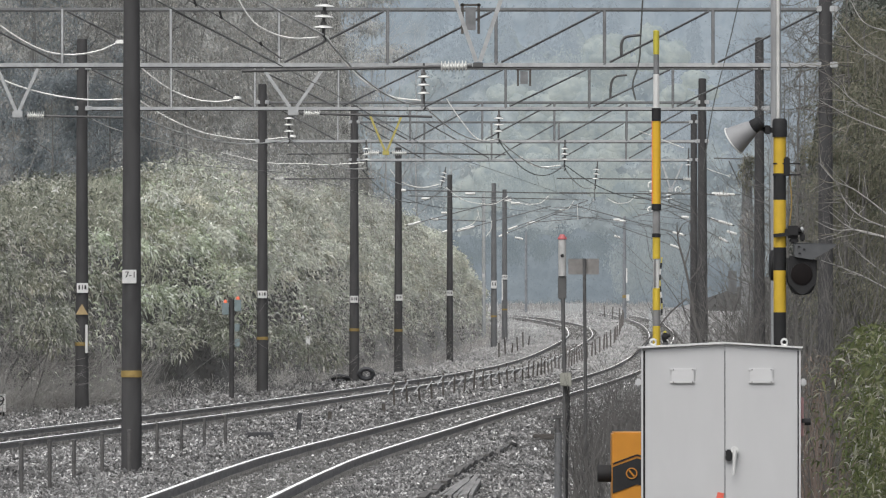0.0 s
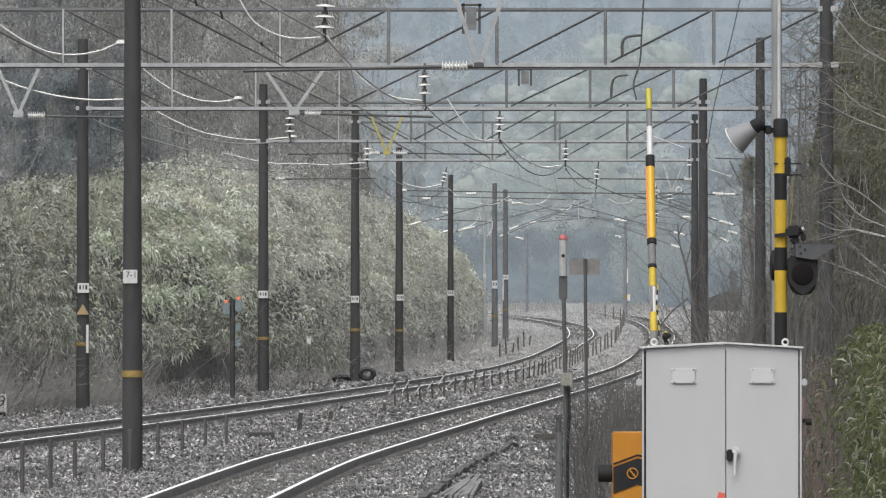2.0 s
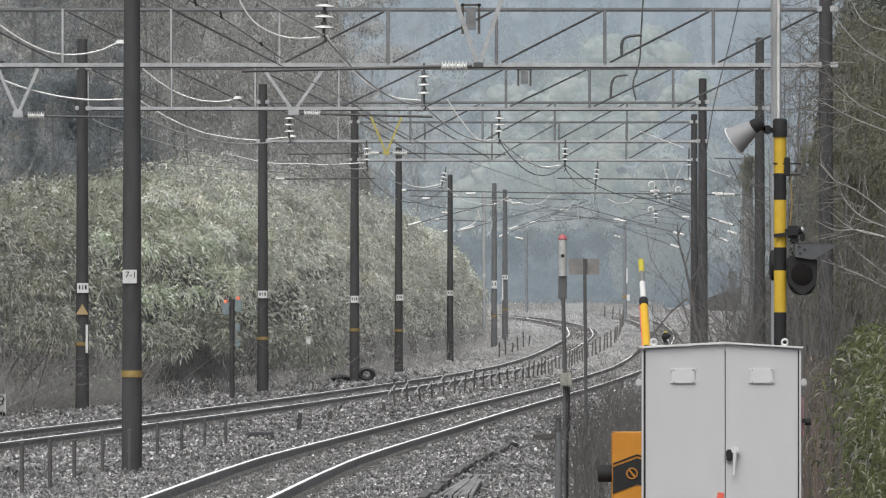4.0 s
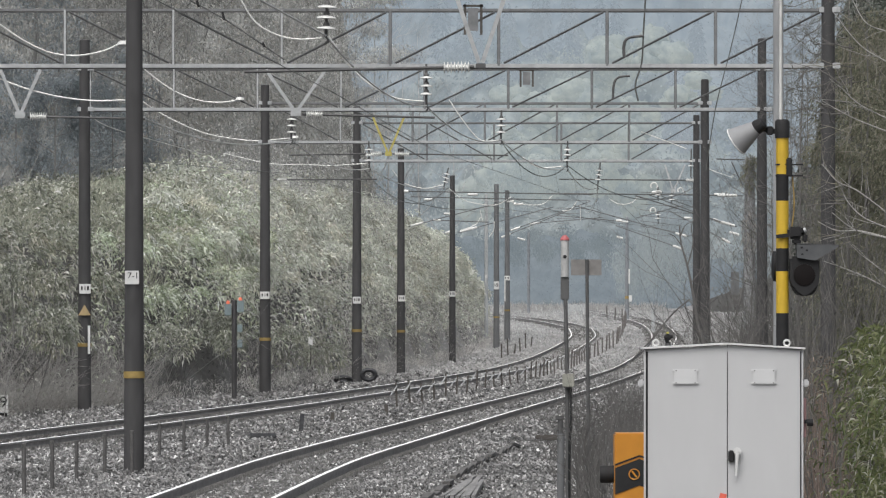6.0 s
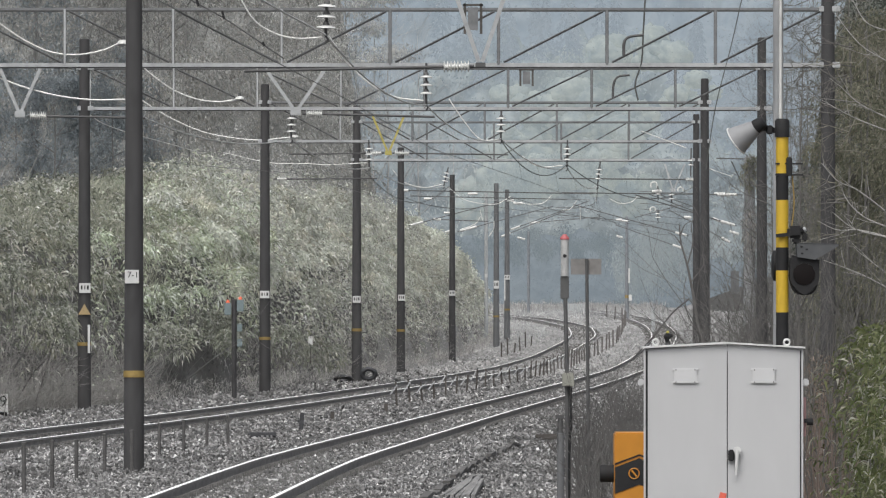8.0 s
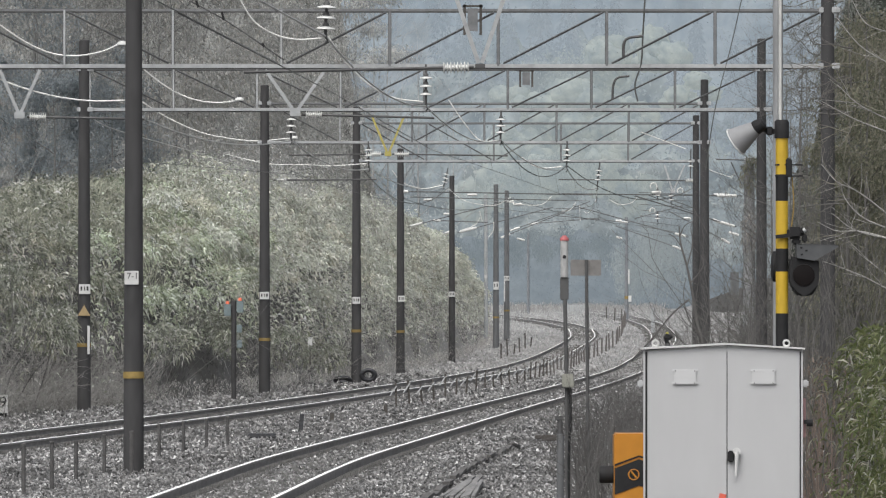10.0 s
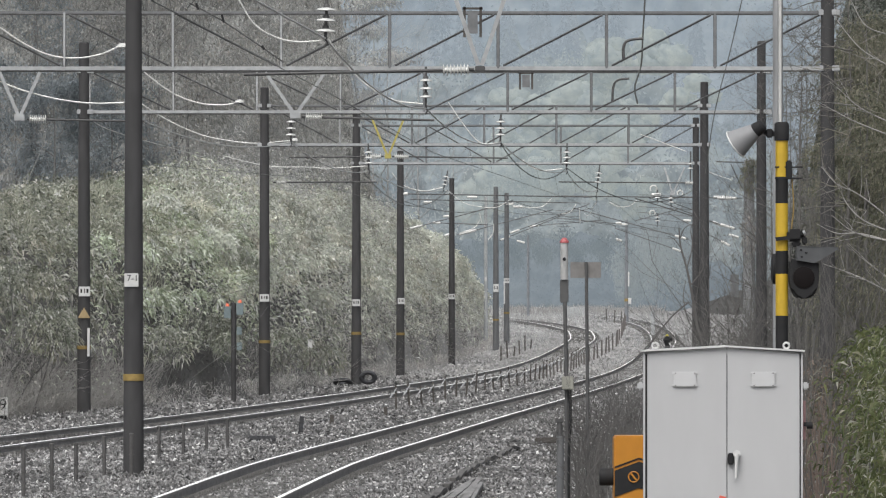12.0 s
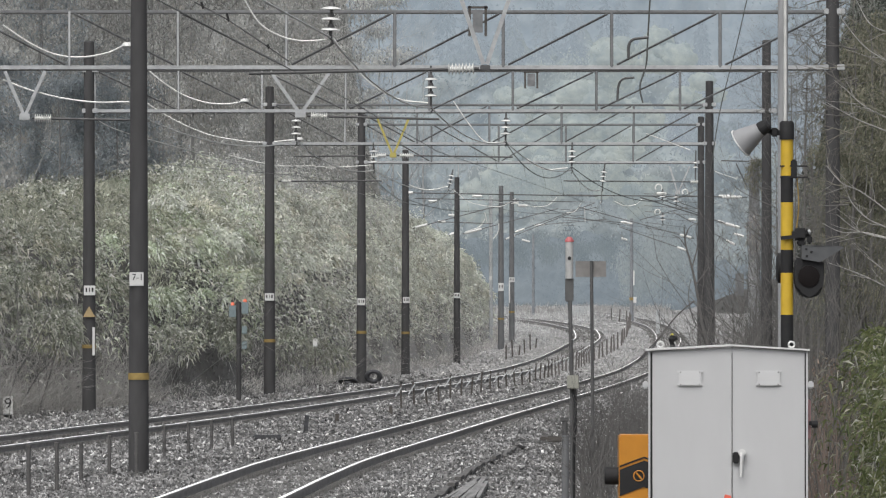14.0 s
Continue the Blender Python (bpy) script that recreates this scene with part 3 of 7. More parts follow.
line_pole(0.328, 410, 9.126, 0.17, 0.12, (3.413, 0.3, 0.26, 0.0))
# paler material on these two poles stands for haze
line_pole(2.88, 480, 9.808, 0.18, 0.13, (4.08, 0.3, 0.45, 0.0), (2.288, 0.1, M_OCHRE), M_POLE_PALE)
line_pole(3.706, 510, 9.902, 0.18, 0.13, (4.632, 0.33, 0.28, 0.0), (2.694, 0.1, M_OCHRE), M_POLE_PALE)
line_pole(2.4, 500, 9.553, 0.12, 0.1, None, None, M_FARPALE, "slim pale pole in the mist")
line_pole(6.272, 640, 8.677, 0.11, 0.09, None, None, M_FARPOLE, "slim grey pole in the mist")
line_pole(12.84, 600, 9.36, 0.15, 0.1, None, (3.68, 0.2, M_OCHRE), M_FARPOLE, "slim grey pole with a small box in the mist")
line_pole(7.402, 164, 9.2, 0.155, 0.125)
line_pole(7.765, 208, 9.129, 0.15, 0.105)
line_pole(7.711, 252, 9.359, 0.17, 0.115)
line_pole(8.732, 295, 9.321, 0.14, 0.11)
line_pole(12.2, 340, 8.7, 0.27, 0.2, None, None, M_MOTTLED, "weathered pole half hidden by creepers")


def lettering(text, size, parent, m):
    """Flat black characters on a plate."""
    cu = bpy.data.curves.new("lettering", "FONT")
    cu.body, cu.size, cu.align_x, cu.align_y, cu.extrude = text, size, "CENTER", "CENTER", 0.003
    tmp = new("lettering_curve", cu)
    me = bpy.data.meshes.new_from_object(tmp.evaluated_get(bpy.context.evaluated_depsgraph_get()))
    bpy.data.objects.remove(tmp)
    me.materials.clear()
    me.materials.append(M_BLACK)
    ob = new("lettering", me)
    ob.parent, ob.matrix_basis = parent, m
    return ob


first_pole = line_pole(-4.630, 126, 8.6, 0.155, 0.112, None, (1.455, 0.1, M_OCHRE), None, "dark concrete line pole between the tracks with a yellow band")
bm = bmesh.new()
box(bm, (-4.657, 126 - 0.15, 2.9), (0.21, 0.012, 0.202), 0.004)
plate = part("number_plate", bm, M_WHITE, first_pole, "white enamel number plate")
lettering("7-1", 0.13, plate, Matrix.Translation((-0.010, -0.158, 2.925 - first_pole.location.z)) @ pose(0, 0, 0, 90))


def gantry(y, x0, x1, z0, z1, first, step, turn, label="galvanised steel lattice beam across both tracks"):
    """A lattice beam between x0 and x1 with chords at z0 and z1, uprights from first by step, diagonals falling to the left of turn and rising to its right."""
    t = thing("gantry_beam", ((x0 + x1) / 2, y, z0), label, "gantry", "overhead line gantries")
    for name, z, tall in (("bottom_chord", z0, 0.075), ("top_chord", z1, 0.045)):
        for dy in (0, 0.45):
            bm = bmesh.new()
            box(bm, ((x0 + x1) / 2, y + dy, z), (x1 - x0, 0.012, tall))
            box(bm, ((x0 + x1) / 2, y + dy + 0.05, z + tall / 2 - 0.006), (x1 - x0, 0.1, 0.012))
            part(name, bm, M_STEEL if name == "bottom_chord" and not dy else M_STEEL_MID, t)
        # strip added for the dark lower edge of the chord
        bm = bmesh.new()
        box(bm, ((x0 + x1) / 2, y + 0.2, z - tall / 2 - 0.008), (x1 - x0, 0.05, 0.03))
        part("dark_edge_strip", bm, M_STEEL_DARK, t, "dark strip added under the chord's lower edge")
    x = first
    while x < x1:
        # left uprights paler, right ones darker: lit and unlit sides as steel colour
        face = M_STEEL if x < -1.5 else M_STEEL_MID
        bm = bmesh.new()
        box(bm, (x, y - 0.013, (z0 + z1) / 2), (0.042, 0.012, z1 - z0))
        upright = part("upright", bm, face, t)
        # side legs in dark steel, their shade put into the colour
        bm = bmesh.new()
        box(bm, (x + 0.026, y + 0.017, (z0 + z1) / 2), (0.010, 0.06, z1 - z0 - 0.06))
        box(bm, (x - 0.026, y + 0.017, (z0 + z1) / 2), (0.010, 0.06, z1 - z0 - 0.06))
        part("flange", bm, M_STEEL_DARK, upright)
        if x + step < x1 + step * 0.2:
            a, b = (x + 0.1, min(x + step - 0.08, x1))
            p, q = ((a, y + 0.02, z1 - 0.05), (b, y + 0.02, z0 + 0.05)) if x + step / 2 < turn else ((a, y + 0.02, z0 + 0.05), (b, y + 0.02, z1 - 0.05))
            bm = bmesh.new()
            bar(bm, p, q, 0.042, 0.03)
            diagonal = part("diagonal", bm, M_STEEL_DARK, t)
            # upper edge in paler steel, as the face that catches light
            bm = bmesh.new()
            bar(bm, (p[0], y - 0.005, p[2] + 0.016), (q[0], y - 0.005, q[2] + 0.016), 0.016, 0.02)
            part("flange", bm, M_STEEL_MID, diagonal)
        x += step
    for xx in (x0, x1):
        bm = bmesh.new()
        for z in (z0, z1):
            box(bm, (xx, y + 0.15, z), (0.4, 0.5, 0.11), 0.01)
        part("pole_clamp", bm, M_STEEL, t)
    return t


gantry(164, -10.102, 7.435, 7.174, 8.257, -9.468, 2.099, -3.105)
gantry(208, -8.833, 7.821, 7.409, 8.407, -8.722, 2.052, -2.551)
gantry(252, -5.376, 7.711, 7.511, 8.67, -5.275, 2.147, -1.075)
gantry(295, -3.088, 8.771, 7.748, 9.066, -2.989, 2.34, 1.495)


def vee(y, xl, xr, ztop, xb, zb, material=None, label="galvanised V-shaped hanger bracket under a beam", clamp=None):
    t = thing("hanger_bracket", (xb, y, zb), label, "bracket", "hanger brackets")
    for x in (xl, xr):
        bm = bmesh.new()
        bar(bm, (x, y - 0.05, ztop), (xb + (x - xb) * 0.06, y - 0.05, zb), 0.062, 0.06)
        part("leg", bm, material or M_STEEL, t)
    bm = bmesh.new()
    box(bm, (xb, y - 0.05, zb - 0.05), (0.2, 0.12, 0.13) if clamp is None else (0.15, 0.12, 0.08), 0.01)
    part("clamp", bm, clamp or material or M_STEEL, t)
    return t


def pull_arm(p, q, ins, r=0.03, n_sheds=8, label="dark pull-off pipe with a white ribbed insulator"):
    """A pipe from p to q with a ribbed insulator; ins: its two ends along the line as fractions."""
    p, q = Vector(p), Vector(q)
    t = thing("pull_off_arm", p, label, "pipe arm", "pull-off arms")
    bm = bmesh.new()
    sweep(bm, [p, q], r * 0.78, 10)
    part("pipe", bm, M_PIPE if p.y > 390 else M_STEEL_DARK, t, smooth=True)
    if ins:
        a, b = p.lerp(q, ins[0]), p.lerp(q, ins[1])
        pts, rad = [], []
        if p.y > 330:
            pts, rad = [a.lerp(b, k) for k in (0.0, 0.04, 0.5, 0.96, 1.0)], [0.03, 0.062, 0.066, 0.062, 0.03]
        for i in range(n_sheds if p.y <= 330 else 0):
            for k, w in ((0.0, 0.035), (0.3, 0.085), (0.42, 0.085), (0.65, 0.035)):
                pts.append(a.lerp(b, (i + k) / n_sheds))
                rad.append(w)
        bm = bmesh.new()
        sweep(bm, pts, rad, 12)
        part("insulator", bm, M_PORCELAIN, t, "white ribbed porcelain insulator" if p.y <= 330 else "white sleeve insulator", True)
    return t


def disc_string(top, bottom, n=3, r=0.13):
    top, bottom = Vector(top), Vector(bottom)
    t = thing("insulator_string", top, "string of white porcelain disc insulators below a beam", "insulator", "disc insulators")
    bm = bmesh.new()
    sweep(bm, [top, bottom], 0.024, 8)
    part("rod", bm, M_STEEL_DARK, t, smooth=True)
    d = (bottom - top).normalized()
    for i in range(n):
        c = top.lerp(bottom, 0.52) + d * ((i - (n - 1) / 2) * 0.158)
        bm = bmesh.new()
        sweep(bm, [c - d * 0.03, c - d * 0.018, c - d * 0.008, c + d * 0.012, c + d * 0.020, c + d * 0.014], [0.045, r * 0.55, r * 0.92, r, r * 0.96, r * 0.5], 18)
        disc = part("disc", bm, M_PORCELAIN, t, smooth=True)
        bm = bmesh.new()
        sweep(bm, [c - d * 0.085, c - d * 0.06, c - d * 0.028], [0.032, 0.048, 0.052], 12)
        part("cap", bm, M_STEEL_DARK, disc, smooth=True)
    # the hook below
    e = bottom + d * 0.12
    bm = bmesh.new()
    sweep(bm, smooth_line([bottom, bottom + d * 0.05 + Vector((0.03, 0, 0)), e + Vector((-0.02, 0, 0))], 4), 0.018, 6)
    part("hook", bm, M_STEEL_DARK, t, smooth=True)
    return t


def wire(name, pts, r, material, label, category="wire", n=6):
    bm = bmesh.new()
    sweep(bm, smooth_line(pts, n), r, 6)
    ob = part(name, bm, material, None, label, True)
    tagged(ob, label, category)
    return ob


vee(126, 0.109, 0.932, 7.226, 0.521, 6.092, clamp=M_STEEL_DARK)
pull_arm((0.428, 126, 6.033), (-2.99, 126, 5.957), (0.02, 0.14))
vee(164, -3.477, -2.318, 7.098, -2.897, 6.311)
pull_arm((-2.777, 164, 6.234), (-0.208, 164, 6.169), (0.03, 0.16))
vee(164, -8.615, -7.839, 7.098, -8.233, 6.267)
pull_arm((-8.091, 164, 6.19), (-5.817, 164, 6.147), (0.02, 0.17))
vee(252, -2.167, -1.226, 8.267, -1.697, 7.209, M_FADED_YELLOW, "yellow painted V-shaped hanger bracket")
pull_arm((-1.579, 252, 7.158), (1.865, 252, 7.108), (0.02, 0.15))
pull_arm((-1.814, 252, 7.158), (-4.637, 252, 7.125), (0.03, 0.2))
vee(338, 8.743, 9.554, 8.381, 9.081, 7.367)
pull_arm((-5.107, 252, 6.386), (-2.033, 252, 6.402), (0.03, 0.13))
pull_arm((8.83, 295, 7.06), (3.953, 295, 7.099), (0.02, 0.1))
pull_arm((11.923, 340, 7.171), (4.669, 340, 7.261), (0.03, 0.14))
pull_arm((-1.78, 338, 7.322), (5.881, 338, 7.187), (0.0, 0.04))
pull_arm((-1.447, 350, 7.267), (5.04, 350, 7.127), None, 0.025)
pull_arm((-1.804, 410, 6.666), (3.307, 410, 8.005), (0.02, 0.14))
pull_arm((0.645, 440, 6.691), (5.603, 440, 8.011), (0.02, 0.2))
pull_arm((3.733, 500, 7.353), (8.533, 500, 9.12), (0.02, 0.14))
pull_arm((12.068, 420, 6.268), (6.328, 420, 7.836), (0.02, 0.12))
disc_string((-1.756, 126, 7.083), (-1.781, 126, 6.478), 3, 0.145)
disc_string((-0.372, 164, 7.207), (-0.372, 164, 6.398), 3, 0.12)
disc_string((1.373, 208, 7.381), (1.359, 208, 6.66), 3, 0.12)
disc_string((-3.772, 208, 7.381), (-3.786, 208, 6.66), 3, 0.12)
disc_string((3.629, 252, 7.545), (3.612, 252, 6.738), 3, 0.12)
disc_string((-2.285, 252, 7.545), (-2.268, 252, 6.738), 3, 0.12)
disc_string((5.389, 295, 7.709), (5.29, 295, 6.824), 3, 0.12)
disc_string((0.113, 338, 8.246), (-0.068, 338, 7.48), 3, 0.12)
disc_string((8.555, 295, 8.161), (8.535, 295, 7.178), 2, 0.1)

# messenger and contact wires of both tracks, hung from the insulators
R_SUP = [(-60, (-7.0, 5.6)), (126, (-1.781, 6.495)), (164, (-0.372, 6.398)), (208, (1.359, 6.66)), (252, (3.612, 6.722)), (295, (5.29, 6.824)), (360, (6.384, 7.288)), (430, (7.052, 7.681))]
L_SUP = [(164, (-5.838, 6.158)), (208, (-3.786, 6.66)), (252, (-2.268, 6.722)), (338, (-0.068, 7.48)), (410, (3.307, 8.005)), (480, (6.912, 8.496))]


def catenary(sup, label):
    spans = []
    for (ya, (xa, za)), (yb, (xb, zb)) in zip(sup, sup[1:]):
        m = sag((xa, ya, za), (xb, yb, zb), 0.28)
        c = sag((xa + 0.12, ya, za - 0.85), (xb + 0.12, yb, zb - 0.85), 0.0)
        spans.append((m, c))
    t = thing("overhead_line", (sup[0][1][0], sup[0][0], sup[0][1][1]), label, "overhead wire", "overhead lines")
    for m, c in spans:
        part("messenger_wire", sweep(bmesh.new(), m, 0.014 if m[0].y < 300 else 0.01, 6, False), M_CABLE, t)
        part("contact_wire", sweep(bmesh.new(), c, 0.006, 5, False), M_WIRE, t)
        for i in (3, 7, 11):
            part("dropper", sweep(bmesh.new(), [m[i], c[i]], 0.003, 4, False), M_WIRE, t)


catenary(R_SUP, "overhead contact line of the near track")
catenary(L_SUP, "overhead contact line of the track by the bank")
JUMPER = "pale sagging overhead feeder cable"
wire("feeder_cable", [(-8.659, 164, 7.994), (-8.134, 164, 7.645), (-7.642, 164, 7.426), (-7.15, 164, 7.371), (-6.658, 164, 7.448), (-6.309, 164, 7.601)], 0.018, M_CABLE, JUMPER)
wire("feeder_cable", [(-8.659, 164, 6.934), (-8.134, 164, 6.737), (-7.478, 164, 6.573), (-6.822, 164, 6.497), (-6.21, 164, 6.507)], 0.018, M_CABLE, JUMPER)
wire("feeder_cable", [(-7.654, 208, 8.629), (-7.127, 208, 8.172), (-6.573, 208, 7.811), (-6.018, 208, 7.617), (-5.533, 208, 7.575), (-5.158, 208, 7.617)], 0.02, M_CABLE, JUMPER)
wire("feeder_cable", [(-3.074, 126, 7.083), (-2.848, 126, 6.722), (-2.554, 126, 6.528), (-2.218, 126, 6.444), (-1.831, 126, 6.461)], 0.013, M_CABLE, JUMPER)
wire("feeder_cable", [(-2.261, 163.9, 7.737), (-2.010, 163.9, 7.366), (-1.791, 163.9, 7.104), (-1.573, 163.9, 6.896), (-1.300, 163.9, 6.700), (-0.917, 163.9, 6.536), (-0.426, 163.9, 6.481)], 0.017, M_CABLE, JUMPER)
wire("feeder_cable", [(-9.274, 252, 8.889), (-8.299, 252, 8.267), (-7.291, 252, 7.814), (-6.451, 252, 7.629), (-5.611, 252, 7.545), (-4.603, 252, 7.629)], 0.02, M_CABLE, JUMPER)
wire("feeder_cable", [(-6.619, 252, 7.175), (-5.275, 252, 6.873), (-4.099, 252, 6.839), (-3.427, 252, 6.806), (-2.335, 252, 6.873)], 0.016, M_CABLE, JUMPER)
wire("feeder_cable", [(-2.118, 338, 8.156), (-1.667, 338, 7.66), (-0.879, 338, 7.435), (-0.09, 338, 7.57)], 0.02, M_CABLE, JUMPER)
wire("feeder_cable", [(7.372, 380, 7.564), (7.803, 380, 7.361), (8.309, 380, 7.412), (8.613, 380, 7.665)], 0.02, M_CABLE, JUMPER)
wire("feeder_cable", [(-8.93, 208, 7.409), (-9.504, 240, 7.68), (-9.035, 280, 7.976), (-7.788, 330, 8.194), (-5.973, 400, 8.64)], 0.014, M_CABLE, JUMPER)

def end_insulator(p, label="small white bell insulator with a dark cap at a cable's end"):
    t = thing("end_insulator", p, label, "insulator", "cable end insulators")
    x, y, z = p
    part("bell", sweep(bmesh.new(), [(x, y, z - 0.045), (x, y, z - 0.035), (x, y, z + 0.02), (x, y, z + 0.04)], [0.1, 0.115, 0.1, 0.05], 14), M_PORCELAIN, t, smooth=True)
    part("cap", sweep(bmesh.new(), [(x, y, z + 0.035), (x, y, z + 0.12)], [0.045, 0.03], 10), M_STEEL_DARK, t, smooth=True)
    part("lug", sweep(bmesh.new(), [(x - 0.16, y, z - 0.06), (x, y, z - 0.05)], 0.022, 8), M_STEEL, t, smooth=True)


for p in ((-6.24, 164, 7.62), (-5.05, 208, 7.67), (-4.48, 252, 7.66)):
    end_insulator(p)
CLAMPED = [(-3.80, 126, 7.02), (-3.35, 126, 6.78), (-2.95, 126, 6.52), (-2.40, 126, 6.14)]
clamped = thing("clamped_wire", CLAMPED[0], "dark wire with small black clamps near a beam", "wire")
part("strand", sweep(bmesh.new(), smooth_line(CLAMPED, 5), 0.013, 6), M_STEEL_DARK, clamped, smooth=True)
for x, z, k in ((-3.32, 6.79, 0.06), (-3.70, 6.97, 0.05), (-2.72, 6.36, 0.03)):
    part("clamp", bar(bmesh.new(), (x, 125.98, z + k), (x + 0.03, 125.98, z - k), 0.035, 0.04), M_BLACK, clamped)

pull_arm((10.9, 341, 8.66), (12.3, 341, 8.62), None, 0.035)
pull_arm((11.5, 341, 8.55), (11.95, 341, 7.6), None, 0.03)
for p, q in (((3.328, 520, 7.139), (7.488, 520, 8.803)), ((5.451, 560, 8.443), (10.304, 560, 8.853)), ((13.472, 480, 6.128), (9.632, 480, 7.472)), ((12.171, 560, 8.555), (7.317, 560, 9.003)), ((13.493, 400, 5.76), (10.56, 400, 7.307)), ((12.384, 360, 6.136), (8.064, 360, 7.456)), ((-0.672, 420, 7.108), (2.128, 420, 6.996))):
    pull_arm(p, q, (0.02, 0.16), 0.032, 5)
for p in ((8.523, 340, 7.511), (9.067, 340, 7.329), (9.024, 360, 6.808)):
    disc_string(p, (p[0], p[1], p[2] - 0.45), 2, 0.12)
for a, b, d in (((2.179, 430, 7.967), (7.482, 430, 7.967), 0.35), ((-2.016, 360, 7.456), (3.388, 420, 8.228), 0.6), ((8.533, 500, 8.553), (12.348, 420, 6.352), 0.5), ((3.388, 420, 8.172), (13.728, 520, 7.901), 0.4), ((-2.88, 300, 7.5), (0.136, 340, 7.511), 0.9), ((1.331, 208, 6.674), (3.629, 252, 6.839), 0.6), ((3.629, 252, 6.806), (8.82, 300, 6.9), 0.7)):
    wire("span_wire", sag(a, b, d, 8), 0.013, M_WIRE, "thin dark overhead span wire")

for line, r in ((((0.16, 400, 8.373), (0.827, 400, 7.84), (1.627, 400, 7.627), (2.427, 400, 7.6), (3.093, 400, 7.973)), 0.02), (((3.182, 430, 8.168), (4.042, 430, 7.996), (4.902, 430, 8.025), (5.418, 430, 8.455)), 0.022),
                (((1.777, 430, 7.365), (1.491, 430, 6.964), (0.745, 430, 6.677)), 0.028), (((2.465, 430, 7.136), (2.437, 430, 6.706), (2.207, 430, 6.362)), 0.026), (((1.749, 430, 7.709), (1.892, 430, 7.107)), 0.02),
                (((2.285, 252, 7.058), (2.621, 252, 6.822), (2.957, 252, 6.738), (3.494, 252, 6.789)), 0.02), (((6.651, 430, 8.168), (6.335, 430, 7.738), (5.905, 430, 7.681)), 0.02), (((6.823, 430, 7.967), (6.851, 430, 7.165)), 0.018),
                (((8.87, 295, 7.65), (9.263, 295, 7.414), (9.951, 295, 7.178)), 0.014), (((5.813, 252, 7.814), (6.401, 252, 7.595), (7.157, 252, 7.31)), 0.016), (((0.083, 208, 7.645), (0.43, 208, 7.132), (0.846, 208, 6.66), (1.303, 208, 6.633)), 0.016)):
    wire("jumper_cable", list(line), r, M_CABLE, "pale drooping jumper cable between supports")
for p, q in (((1.064, 420, 8.368), (1.624, 420, 8.368)), ((-1.092, 420, 8.116), (-0.616, 420, 8.116)), ((-0.115, 430, 7.537), (0.315, 430, 7.537)), ((3.139, 440, 8.304), (3.579, 440, 8.333)), ((3.491, 440, 8.157), (4.048, 440, 8.157)), ((-0.06, 450, 6.73), (0.48, 450, 6.91)),
             ((4.368, 520, 7.139), (4.923, 520, 7)), ((9.632, 480, 7.76), (10.016, 480, 7.76)), ((9.664, 480, 6.864), (10.048, 480, 6.736)), ((11.788, 420, 7.22), (12.208, 420, 7.192)), ((12.587, 400, 6.933), (13.173, 400, 6.693)), ((13.36, 400, 6.32), (13.893, 400, 6.16)), ((11.376, 360, 7.504), (11.904, 360, 7.504)), ((8.251, 340, 7.307), (8.704, 340, 7.307))):
    pull_arm(p, q, (0.05, 0.95), 0.015, 4, "short white sleeve insulator on a far support wire")
for i in range(6):
    wire("cross_span_wire", [(5.762, 430, 8.254), (7.339, 430, 8.197)] if i == 0 else [(5.6 + 0.1 * i, 430 + 6 * i, 8.1 - 0.2 * i), (7.3 - 0.15 * i, 430 + 6 * i, 8.08 - 0.2 * i)], 0.014, M_PIPE, "thin horizontal span wire among far supports")
for i in range(7):
    wire("cross_span_wire", [(8.7 + 0.12 * i, 380 + 5 * i, 7.9 - 0.2 * i), (12.3 - 0.2 * i, 380 + 5 * i, 7.75 - 0.22 * i)], 0.014, M_PIPE, "thin horizontal span wire among far supports")
for p, q in (((9.019, 380, 7.817), (11.425, 380, 6.905)), ((9.272, 380, 7.868), (11.552, 380, 7.057)), ((8.96, 400, 6.96), (11.227, 400, 7.573))):
    pull_arm(p, q, None, 0.026)
for c, r in (((8.364, 340, 7.556), 0.13), ((9.429, 340, 7.375), 0.11), ((8.808, 360, 6.832), 0.11)):
    pts = [(c[0] + r * math.cos(radians(-40 + 20 * k)), c[1], c[2] + r * math.sin(radians(-40 + 20 * k))) for k in range(14)]
    wire("loop_insulator", pts, 0.03, M_PORCELAIN, "white porcelain loop insulator on a support", "insulator", 2)

